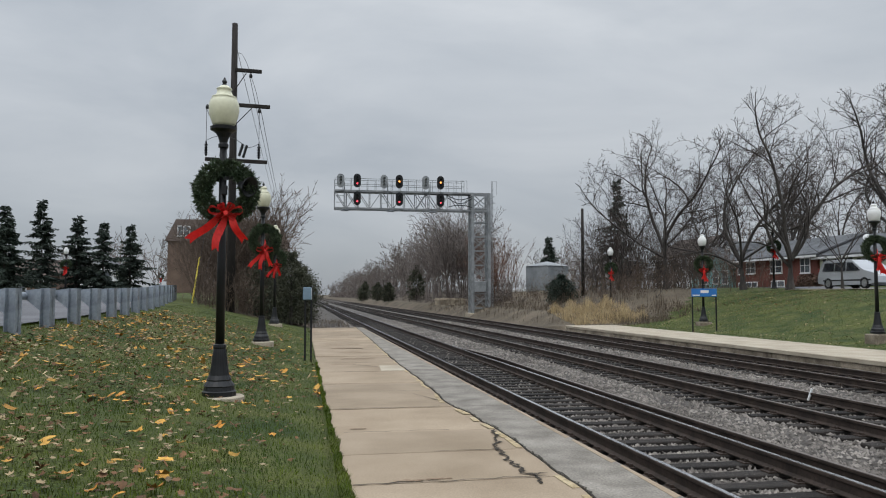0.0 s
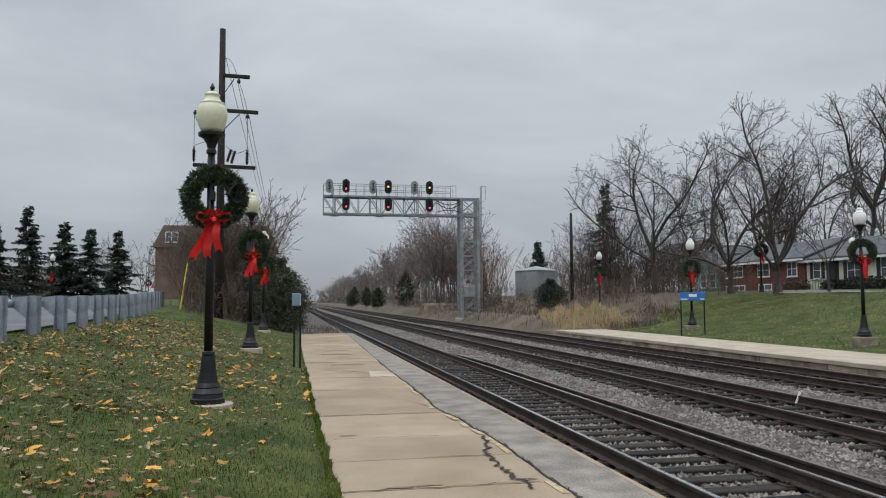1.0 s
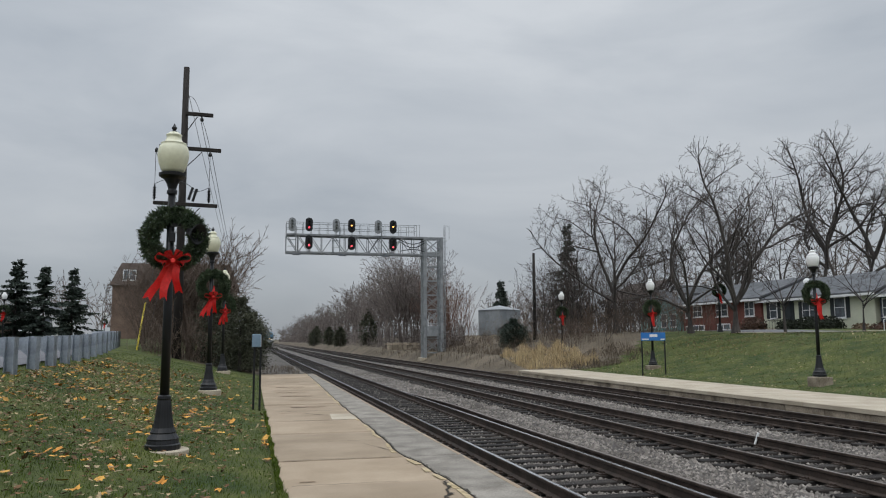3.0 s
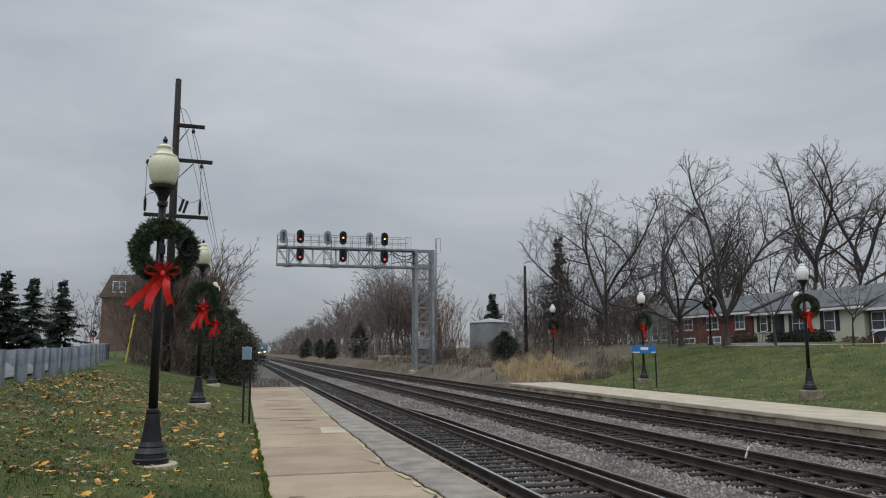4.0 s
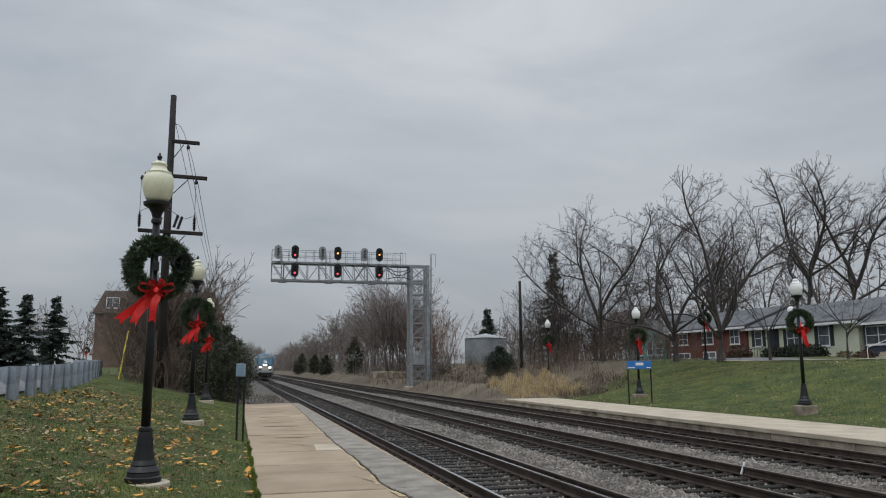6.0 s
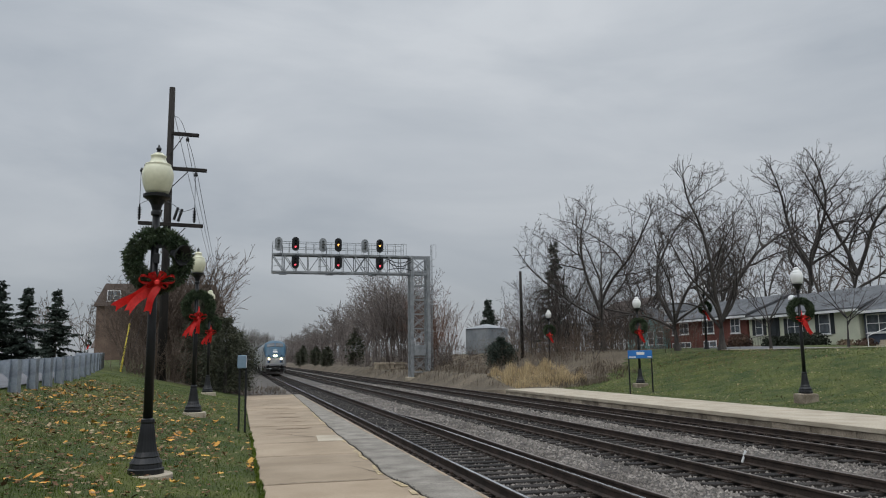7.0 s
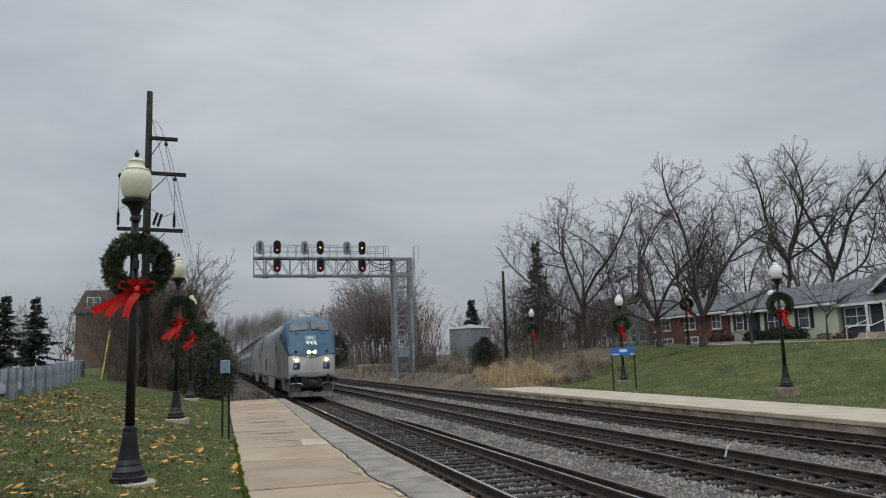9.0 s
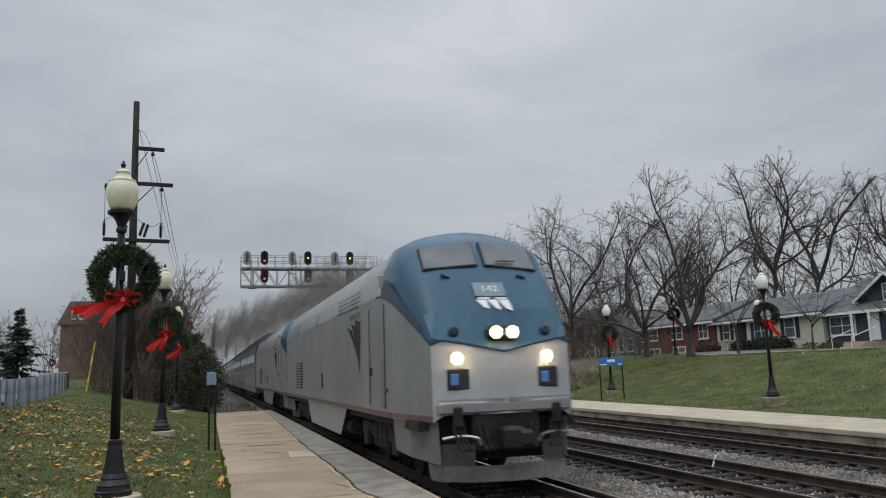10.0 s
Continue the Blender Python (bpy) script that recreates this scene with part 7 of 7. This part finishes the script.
# ---- the grey steel tank house in the brush ----
tank = thing("tank_house", "grey steel-clad utility building with a low pitched roof", "utility building", at=pose(27.2, 82.8, 0.6, 0, 0, 28))
part("wall", boxed(-1.7, 1.7, -1.7, 1.7, -0.6, 4.4, 0.03), M["grey_tank"], tank)
bm = bmesh.new()
v = [bm.verts.new(p) for p in ((-1.8, -1.8, 4.4), (1.8, -1.8, 4.4), (1.8, 1.8, 4.4), (-1.8, 1.8, 4.4), (0, 0, 4.95))]
for k in range(4):
    bm.faces.new((v[k], v[(k + 1) % 4], v[4]))
bm.faces.new(v[:4][::-1])
part("roof", bm, M["signal_steel"], tank)
for k, (x, z, w, h) in enumerate(((-0.5, 2.6, 0.14, 1.0), (-0.2, 2.5, 0.12, 0.8), (0.1, 2.8, 0.16, 1.1), (0.35, 2.3, 0.12, 0.7))):
    part("paint_mark", boxed(x, x + w, -1.712, -1.702, z - h / 2, z + h / 2, m=pose(0, 0, 0, 0, 8 * (-1) ** k, 0)), M["trim"], tank)
bm = bmesh.new()
for k in range(8):
    bar(bm, (24.0 + k * 0.45, 79.2, 0.8), (24.0 + k * 0.45, 79.2, 2.1), 0.03, 0.03)
bar(bm, (23.9, 79.2, 2.1), (27.3, 79.2, 2.1), 0.04, 0.04)
fence = part("wire_fence", bm, M["wire"])
tagged(fence, "dark slim metal fence before the tank house", "fence")
crate = thing("retaining_crib", "pale timber and stone crib on the bank by the mast", "retaining wall", at=pose(16.2, 84, 0.6))
for k in range(6):
    part("plank", boxed(-1.7 + 0.58 * k, -1.2 + 0.58 * k, -0.1, 0.1, 0.0, 0.8, 0.02), M["stain"], crate)
part("rail", boxed(-1.9, 1.9, -0.18, -0.1, 0.55, 0.70), M["stain"], crate)

# ---- across the street to the west ----
flat = thing("apartment_building", "brown brick apartment building with a shingled mansard roof", "apartment building")
wall = part("wall", boxed(-14.9, -2.0, 89.0, 101, 0.5, 7.75), M["brick_brown"], flat)
bm = bmesh.new()
lo = [bm.verts.new(p) for p in ((-15.2, 88.7, 7.75), (-1.7, 88.7, 7.75), (-1.7, 101.3, 7.75), (-15.2, 101.3, 7.75))]
hi = [bm.verts.new(p) for p in ((-14.2, 89.8, 10.3), (-2.7, 89.8, 10.3), (-2.7, 100.2, 10.3), (-14.2, 100.2, 10.3))]
for k in range(4):
    bm.faces.new((lo[k], lo[(k + 1) % 4], hi[(k + 1) % 4], hi[k]))
bm.faces.new(hi)
bm.faces.new(lo[::-1])
roof = part("mansard_roof", bm, M["shingle_brown"], flat)
for x in (-13.8, -10.3, -6.8):
    d = part("dormer", boxed(x - 0.2, x + 1.4, 88.95, 90.2, 8.15, 9.6, 0.03), M["shingle_brown"], roof)
    window_on(d, 88.95, x, x + 1.2, 8.4, 9.4, axis="y")
    if x > -12:
        for z in (5.6, 2.9):
            window_on(wall, 89.0, x, x + 1.2, z, z + 1.4, axis="y")
white = thing("white_house", "white clapboard house among the spruces", "house")
wall = part("wall", house_body(-27.5, -23.0, 101, 109, 1.2, 4.9, 6.2, "y"), M["white_wall"], white)
part("roof", gable_roof(-27.5, -23.0, 101, 109, 4.9, 6.3), M["shingle"], white)
for x in (-27.0, -25.6, -24.3):
    window_on(wall, 101, x, x + 0.8, 3.5, 4.6, axis="y")
    window_on(wall, 101, x, x + 0.8, 1.9, 2.9, axis="y")
for n, (x0, x1, y, key) in enumerate(((-37, -28.6, 98, "brick_brown"), (-52, -41, 96, "brick_brown"), (-21.5, -15.8, 128, "brick_brown"))):
    low = thing("low_house", "low brick house behind the spruces", "house", "houses across the street")
    wall = part("wall", house_body(x0, x1, y, y + 8, 1.0, 4.1, 5.8, "x"), M[key], low)
    part("roof", gable_roof(x0, x1, y, y + 8, 4.1, 5.9, 0.4, "x"), M["shingle_brown"], low)
    for k in range(3):
        a = x0 + (x1 - x0) * (0.12 + 0.3 * k)
        window_on(wall, y, a, a + 1.1, 2.2, 3.5, axis="y")


# ---- cars ----
def build_car(name, label, paint, profile, half, wheels, r, windows):
    """profile: side outline (length, height); windows: side glass outlines; wheels: their places along the car."""
    car = thing(name, label, "car")
    bm = bmesh.new()
    rows = []
    for s, inset in ((-1, 0.0), (-0.93, -0.0), (0.93, 0.0), (1, 0.0)):
        rows.append([bm.verts.new((y, s * half * (1.0 if z < 0.95 else 1.0 - 0.16 * (z - 0.95)) , z + (0.02 if abs(s) < 1 else 0))) for y, z in profile])
    n = len(profile)
    for a, b in zip(rows, rows[1:]):
        for k in range(n):
            bm.faces.new((a[k], a[(k + 1) % n], b[(k + 1) % n], b[k]))
    bm.faces.new(rows[0][::-1])
    bm.faces.new(rows[-1])
    bmesh.ops.recalc_face_normals(bm, faces=bm.faces)
    body = part("body", bm, paint, car)
    for s in (-1, 1):
        for w in windows:
            bm = bmesh.new()
            v = [bm.verts.new((y, s * (half * (1.0 - 0.16 * (z - 0.95)) + 0.008), z)) for y, z in w]
            bm.faces.new(v if s < 0 else v[::-1])
            part("side_window", bm, M["car_glass"], body)
        part("door_handle", boxed(1.9, 2.1, s * half - 0.015, s * half + 0.02, 0.93, 0.97), paint, body)
        part("side_trim", boxed(0.5, profile_len(profile) - 0.5, s * half - 0.01, s * half + 0.012, 0.48, 0.56), M["tyre"], body)
        for y in wheels:
            bm = lathe(bmesh.new(), [(r * 0.7, -0.1), (r, -0.08), (r, 0.08), (r * 0.72, 0.10), (r * 0.66, 0.07)], 24)
            bmesh.ops.transform(bm, matrix=pose(y, s * (half - 0.06), r, 90 * -s, 0, 0), verts=bm.verts)
            tyre = part("tyre", bm, M["tyre"], car)
            bm = lathe(bmesh.new(), [(r * 0.66, 0.05), (r * 0.62, 0.085), (r * 0.2, 0.07), (r * 0.12, 0.095)], 18)
            bmesh.ops.transform(bm, matrix=pose(y, s * (half - 0.06), r, 90 * -s, 0, 0), verts=bm.verts)
            part("rim", bm, M["rim"], tyre)
    return car, body


def profile_len(profile):
    return max(y for y, _ in profile)


VAN = [(0.02, 0.35), (0.0, 0.75), (0.08, 1.05), (0.30, 1.66), (0.55, 1.74), (1.8, 1.78), (2.9, 1.72), (3.95, 1.10), (4.75, 0.92), (5.05, 0.70), (5.08, 0.34), (4.0, 0.24), (1.0, 0.24)]
van, body = build_car("minivan", "silver minivan driving along the street", M["van"], VAN, 0.98, (0.95, 4.05), 0.34,
                      [[(0.42, 1.10), (1.45, 1.08), (1.45, 1.60), (0.56, 1.60)], [(1.53, 1.08), (2.45, 1.07), (2.45, 1.60), (1.53, 1.61)], [(2.53, 1.07), (3.72, 1.08), (2.98, 1.58), (2.53, 1.60)]])
for s in (-1, 1):
    part("tail_lamp", boxed(-0.005, 0.14, s * 0.84 - 0.10, s * 0.84 + 0.12, 0.95, 1.25, 0.02), M["tail_red"], body, "red tail lamp")
    part("headlamp", boxed(4.78, 4.99, s * 0.74 - 0.14, s * 0.74 + 0.14, 0.70, 0.86, 0.03), M["trim"], body)
    part("roof_rack", boxed(0.8, 2.8, s * 0.68 - 0.02, s * 0.68 + 0.02, 1.78, 1.83), M["tyre"], body)
SEDAN = [(0.02, 0.32), (0.0, 0.7), (0.15, 0.92), (0.75, 1.0), (1.35, 1.38), (2.5, 1.42), (3.3, 0.98), (4.35, 0.80), (4.55, 0.6), (4.55, 0.3), (3.7, 0.22), (0.9, 0.22)]
for n, (x, y, turn) in enumerate(((-24.0, 92.0, 92),)):
    car, _ = build_car("parked_car", "white car parked across the street", M["car_white"], SEDAN, 0.88, (0.85, 3.65), 0.31,
                       [[(1.0, 0.98), (1.95, 0.97), (1.95, 1.32), (1.38, 1.32)], [(2.02, 0.97), (3.1, 0.95), (2.5, 1.33), (2.02, 1.33)]])
    car.matrix_basis = pose(x, y, float(ground_z(x, y)) + 0.02, 0, 0, turn)

# ---- ties, spikes, ballast ----
tie_bm = boxed(-1.30, 1.30, -0.115, 0.115, -0.19, 0.0, 0.012)
tie_me = bpy.data.meshes.new("tie")
tie_bm.to_mesh(tie_me)
tie_bm.free()
tie_me.materials.append(M["tie"])
plate_bm = bmesh.new()
for s in (-1, 1):
    box(plate_bm, s * 0.7525 - 0.17, s * 0.7525 + 0.17, -0.09, 0.09, 0.0, 0.016)
    for u in (-0.105, 0.105):
        box(plate_bm, s * 0.7525 + u - 0.022, s * 0.7525 + u + 0.022, -0.05, -0.01, 0.016, 0.05)
        box(plate_bm, s * 0.7525 + u - 0.022, s * 0.7525 + u + 0.022, 0.03, 0.07, 0.016, 0.045)
plate_me = bpy.data.meshes.new("tie_plate")
plate_bm.to_mesh(plate_me)
plate_bm.free()
plate_me.materials.append(M["rust"])
rng = np.random.default_rng(31)
TIE_TOP = RAIL_TOP - 0.172 - 0.016
far_ties = []
for n, track in enumerate(tracks):
    y, k = 2.6 + 0.13 * n, 0
    while y < 230:
        z = TIE_TOP - 0.004 * rng.uniform(0, 1)
        if k < 98:
            ob = part("tie", tie_me, None, track)
            ob.matrix_basis = pose(rng.normal(0, 0.03), y, z, 0, 0, rng.normal(0, 0.7))
            if k < 60:
                pl = part("tie_plate", plate_me, None, track)
                pl.matrix_basis = pose(0, y, TIE_TOP - 0.001)
        else:
            far_ties.append((TRACKS[n], y, z))
        k += 1
        y += 0.52 + rng.normal(0, 0.02)
cube_v = [(sx * 1.3, sy * 0.115, z) for z in (-0.1, 0.0) for sx, sy in ((-1, -1), (1, -1), (1, 1), (-1, 1))]
cube_f = [(0, 1, 5, 4), (1, 2, 6, 5), (2, 3, 7, 6), (3, 0, 4, 7), (4, 5, 6, 7)]
v, f = scattered(np.array(far_ties), np.ones((len(far_ties), 3)), rng.normal(0, 0.01, len(far_ties)), cube_v, cube_f)
tagged(new("far_ties", mesh_of("far_ties", v, f, M["tie"])), "dark timber ties of the distant tracks", "ties", kind="stuff")

STONE_V = [(0, 0, 0.62), (0.5, 0.1, 0.1), (0.1, 0.55, 0.2), (-0.52, 0.15, 0.05), (-0.15, -0.5, 0.15), (0.35, -0.35, -0.1)]
STONE_F = [(0, 1, 2), (0, 2, 3), (0, 3, 4), (0, 4, 5), (0, 5, 1)]


def bed_height(x):
    """Ballast: low in the cribs and round the tie ends, level with the ties between the tracks."""
    d = np.min([np.abs(np.asarray(x, float) - c) for c in TRACKS], axis=0)
    return TIE_TOP - 0.050 + 0.040 * smooth_step(d, 1.22, 1.62)


def stone_field(name, n, y0, y1, power, low, high, x0=3.12, x1=14.5):
    ys = y0 + (y1 - y0) * rng.uniform(0, 1, n) ** power
    xs = rng.uniform(x0, x1, n)
    size = rng.uniform(low, high, n)
    near = np.zeros(n, bool)
    for c in TRACKS:
        near |= np.abs(np.abs(xs - c) - 0.7525) < 0.10
    keep = ~near
    xs, ys, size = xs[keep], ys[keep], size[keep]
    z = bed_height(xs) + rng.uniform(-0.02, 0.012, len(xs))
    shape = size[:, None] * rng.uniform(0.6, 1.2, (len(xs), 3))
    v, f = scattered(np.stack([xs, ys, z], 1), shape, rng.uniform(0, 6.28, len(xs)), STONE_V, STONE_F)
    tagged(new(name, mesh_of(name, v, f, M["stone"])), "crushed grey stone ballast between the rails", "ballast", kind="stuff")


stone_field("ballast_stones", 46000, 4.5, 24.0, 1.45, 0.035, 0.075)
stone_field("crib_stones", 16000, 4.5, 22.0, 1.4, 0.030, 0.065, 3.5, 6.6)
stone_field("ballast_stones_far", 24000, 23.0, 64.0, 1.2, 0.05, 0.105)
stone_field("ballast_stones_side", 3500, 41.0, 62.0, 1.0, 0.06, 0.14, -0.5, 3.2)
# bed sheet under the stones, so that the cribs are filled
xs, ys = np.arange(3.0, 14.57, 0.12), np.array([-10.0, 60.0, 900.0])
gx, gy = np.meshgrid(xs, ys)
q = (np.arange(len(ys) - 1)[:, None] * len(xs) + np.arange(len(xs) - 1)[None]).ravel()
sheet = mesh_of("ballast_bed", np.stack([gx, gy, bed_height(gx) - 0.012], -1).reshape(-1, 3), np.stack([q, q + 1, q + 1 + len(xs), q + len(xs)], 1), M["ballast"], True)
tagged(new("ballast_bed", sheet), "grey ballast bed under the tracks", "ballast bed", kind="structure")

# ---- platform slabs ----
rng = np.random.default_rng(52)


def worn_line(y):
    """The ragged joint between the old slabs and the edge strip."""
    ys = (5, 6.1, 7.1, 7.8, 9.4, 10.9, 11.5, 14.8, 18.7, 23, 29.7, 40)
    xs = (2.40, 2.40, 2.39, 2.43, 2.41, 2.34, 2.23, 2.31, 2.33, 2.42, 2.58, 2.76)
    return float(np.interp(y, ys, xs)) + 0.012 * math.sin(y * 2.9 + 1) + 0.010 * math.sin(y * 6.1)


def slab_mesh(name, outline, z, thick, bevel=0.008):
    bm = bmesh.new()
    c = sum((Vector((x, y, 0)) for x, y in outline), Vector()) / len(outline)
    lo = [bm.verts.new((x, y, z - thick)) for x, y in outline]
    mid = [bm.verts.new((x, y, z - bevel)) for x, y in outline]
    top = [bm.verts.new((*(Vector((x, y, 0)) + (c - Vector((x, y, 0))).normalized() * bevel * 1.4).xy, z)) for x, y in outline]
    n = len(outline)
    for k in range(n):
        bm.faces.new((lo[k], lo[(k + 1) % n], mid[(k + 1) % n], mid[k]))
        bm.faces.new((mid[k], mid[(k + 1) % n], top[(k + 1) % n], top[k]))
    bm.faces.new(top)
    bmesh.ops.recalc_face_normals(bm, faces=bm.faces)
    return bm


joints = [-6.0, -3.0, 0.0, 2.2, 4.05, 5.45, 6.85, 8.15, 9.42, 11.40, 13.35, 14.66, 16.9, 19.1, 21.3, 23.6, 25.9, 28.3, 30.7, 33.1, 35.6, 38.0, PLAT_END]
for a, b in zip(joints, joints[1:]):
    n = max(3, int((b - a) / 0.12))
    right = [(worn_line(a + 0.008 + (b - a - 0.016) * k / n) - 0.012, a + 0.008 + (b - a - 0.016) * k / n) for k in range(n + 1)]
    z = rng.normal(0, 0.004)
    part("slab", slab_mesh("slab", [(PLAT_LEFT, a + 0.008), *right, (PLAT_LEFT, b - 0.008)], z, 0.14), M["slab"], plat)
# a paler mended patch
part("mended_patch", slab_mesh("mended_patch", [(1.72, 16.95), (2.28, 16.95), (2.28, 18.2), (1.80, 18.25)], 0.012, 0.02), M["pale"], plat, "paler mended patch of concrete")
edges = np.arange(-6.0, PLAT_END + 0.1, 5.8)
for a, b in zip(edges, list(edges[1:])):
    b = min(b, PLAT_END)
    n = max(3, int((b - a) / 0.12))
    left = [(worn_line(a + 0.004 + (b - a - 0.008) * k / n) + 0.012, a + 0.004 + (b - a - 0.008) * k / n) for k in range(n + 1)]
    part("edge_slab", slab_mesh("edge_slab", [(PLAT_EDGE, a + 0.004), (PLAT_EDGE, b - 0.004), *left[::-1]], 0.002, 0.16, 0.012), M["edge"], plat, "newer grey concrete edge strip")
# worn yellow line, dark cracks and rust stains
for k in range(60):
    y0 = 4.6 + k * 0.6
    if rng.uniform() < 0.25:
        continue
    l = rng.uniform(0.25, 0.58)
    w0, w1 = rng.uniform(0.03, 0.09), rng.uniform(0.03, 0.09)
    part("yellow_paint", slab_mesh("yellow_paint", [(worn_line(y0) - 0.04 - w0, y0), (worn_line(y0) - 0.03, y0), (worn_line(y0 + l) - 0.03, y0 + l), (worn_line(y0 + l) - 0.04 - w1, y0 + l)], 0.010, 0.004, 0.001), M["yellow"], plat)
for k in range(26):
    y0 = 4.6 + k * 1.35
    part("yellow_edge", slab_mesh("yellow_edge", [(PLAT_EDGE - rng.uniform(0.06, 0.10), y0), (PLAT_EDGE - 0.012, y0 + 0.05), (PLAT_EDGE - 0.012, y0 + 1.25), (PLAT_EDGE - rng.uniform(0.05, 0.09), y0 + 1.2)], 0.006, 0.003, 0.001), M["slab"], plat)


def crack(points, width, name="crack"):
    bm = bmesh.new()
    prev = None
    for k, (x, y) in enumerate(points):
        w = width * rng.uniform(0.35, 1.0)
        d = Vector(points[min(k + 1, len(points) - 1)]) - Vector(points[max(k - 1, 0)])
        s = Vector((-d.y, d.x)).normalized() * w / 2
        pair = (bm.verts.new((x - s.x, y - s.y, 0.0125)), bm.verts.new((x + s.x, y + s.y, 0.0125)))
        if prev:
            bm.faces.new((prev[0], prev[1], pair[1], pair[0]))
        prev = pair
    bmesh.ops.recalc_face_normals(bm, faces=bm.faces)
    part(name, bm, M["crack"], plat)


ys = np.arange(5.2, 22.0, 0.065)
crack([(worn_line(y) + rng.normal(0, 0.014), y) for y in ys], 0.030)
branch_y = np.arange(6.6, 9.3, 0.045)
crack([(float(np.interp(y, (6.6, 6.9, 7.0, 7.5, 8.2, 8.8, 9.3), (2.10, 2.14, 2.06, 2.08, 2.10, 2.25, 2.34))) + rng.normal(0, 0.02), y) for y in branch_y], 0.05)
crack([(2.06 + 0.03 * k, 6.97 + rng.normal(0, 0.012)) for k in range(8)], 0.04)
crack([(1.85 + 0.06 * k, 12.93 - 0.18 * k + rng.normal(0, 0.01)) for k in range(8)], 0.022)
for y, x0, x1, w in ((5.45, 0.42, 1.9, 0.02), (6.85, 0.45, 2.3, 0.03), (8.15, 1.4, 2.1, 0.02), (11.4, 0.45, 2.1, 0.022), (13.35, 1.3, 2.15, 0.02), (9.42, 0.5, 1.9, 0.018), (16.9, 0.9, 2.1, 0.03), (19.1, 0.6, 2.1, 0.03), (14.66, 0.45, 1.2, 0.012)):
    xs = np.arange(x0, x1, 0.10)
    crack([(x, y + rng.normal(0, 0.02)) for x in xs], w)
crack([(1.2 + 0.10 * k + rng.normal(0, 0.02), 18.6 - 0.13 * k) for k in range(6)], 0.05)
crack([(2.14 + 0.9 * k / 7, 10.7 + rng.normal(0, 0.03)) for k in range(8)], 0.012)
for y, x0, x1, w in ((6.93, 0.82, 1.10, 0.10), (6.95, 1.12, 1.36, 0.06), (9.7, 0.60, 0.80, 0.06), (20.4, 1.0, 1.9, 0.22), (22.6, 1.1, 2.0, 0.16), (24.4, 0.9, 1.9, 0.28), (26.2, 0.8, 1.9, 0.18), (29.0, 0.9, 1.9, 0.22), (32.0, 1.0, 1.9, 0.20), (18.75, 0.7, 1.3, 0.08)):
    n = 12
    up = [(x0 + (x1 - x0) * k / n, y + w * rng.uniform(0.1, 0.5)) for k in range(n + 1)]
    dn = [(x0 + (x1 - x0) * k / n, y - w * rng.uniform(0.1, 0.5)) for k in range(n, -1, -1)]
    part("stain", slab_mesh("stain", up + dn, 0.0085, 0.002, 0.0005), M["brown_stain"], plat)

# the far platform: top slabs and face blocks
y = -6.0
while y < RP_END - 0.1:
    b = min(y + 3.0, RP_END)
    part("slab", slab_mesh("slab", [(RP_EDGE + 0.03, y + 0.006), (RP_BACK, y + 0.006), (RP_BACK, b - 0.006), (RP_EDGE + 0.03, b - 0.006)], 0.0, 0.13, 0.01), M["pale"], rp)
    y = b
y = -6.0
while y < RP_END - 0.1:
    b = min(y + 1.55 + rng.normal(0, 0.02), RP_END)
    part("face_block", boxed(RP_EDGE - 0.01 + rng.normal(0, 0.006), RP_EDGE + 0.12, y + 0.012, b - 0.012, -0.62, -0.135, 0.01), M["stain"], rp)
    y = b
y = -6.0
while y < RP_END - 0.1:
    b = min(y + 3.0, RP_END)
    part("nosing", boxed(RP_EDGE - 0.05, RP_EDGE + 0.028, y + 0.006, b - 0.006, -0.13, -0.002, 0.012), M["pale"], rp)
    y = b


def motions():
    for tail, k, wind, n in fluttering:
        rows = []
        for t, *angles in TAIL_ROWS:
            swing = angles[k] if n == 0 else wind * (angles[k] * 0.7 + 6 * math.sin(2.3 * t + n))
            rows.append((t, pose(0.02 + (-0.04, 0.0, 0.05)[k], -0.21, -0.33, 0, swing, 0)))
        walk(tail, rows)
    for vehicle, back in TRAIN:
        walk(vehicle, [(k / 10, pose(TRACKS[0], train_nose(k / 10) + back, RAIL_TOP)) for k in range(101)])
    # the van leaves the view within half a second and drives on down the street
    walk(van, [(k / 4, pose(32.9, 43.0 - 14.0 * k / 4, float(ground_z(32.9, 40.5 - 14.0 * k / 4)) + 0.025, 0, 0, -90)) for k in range(41)])


motions()
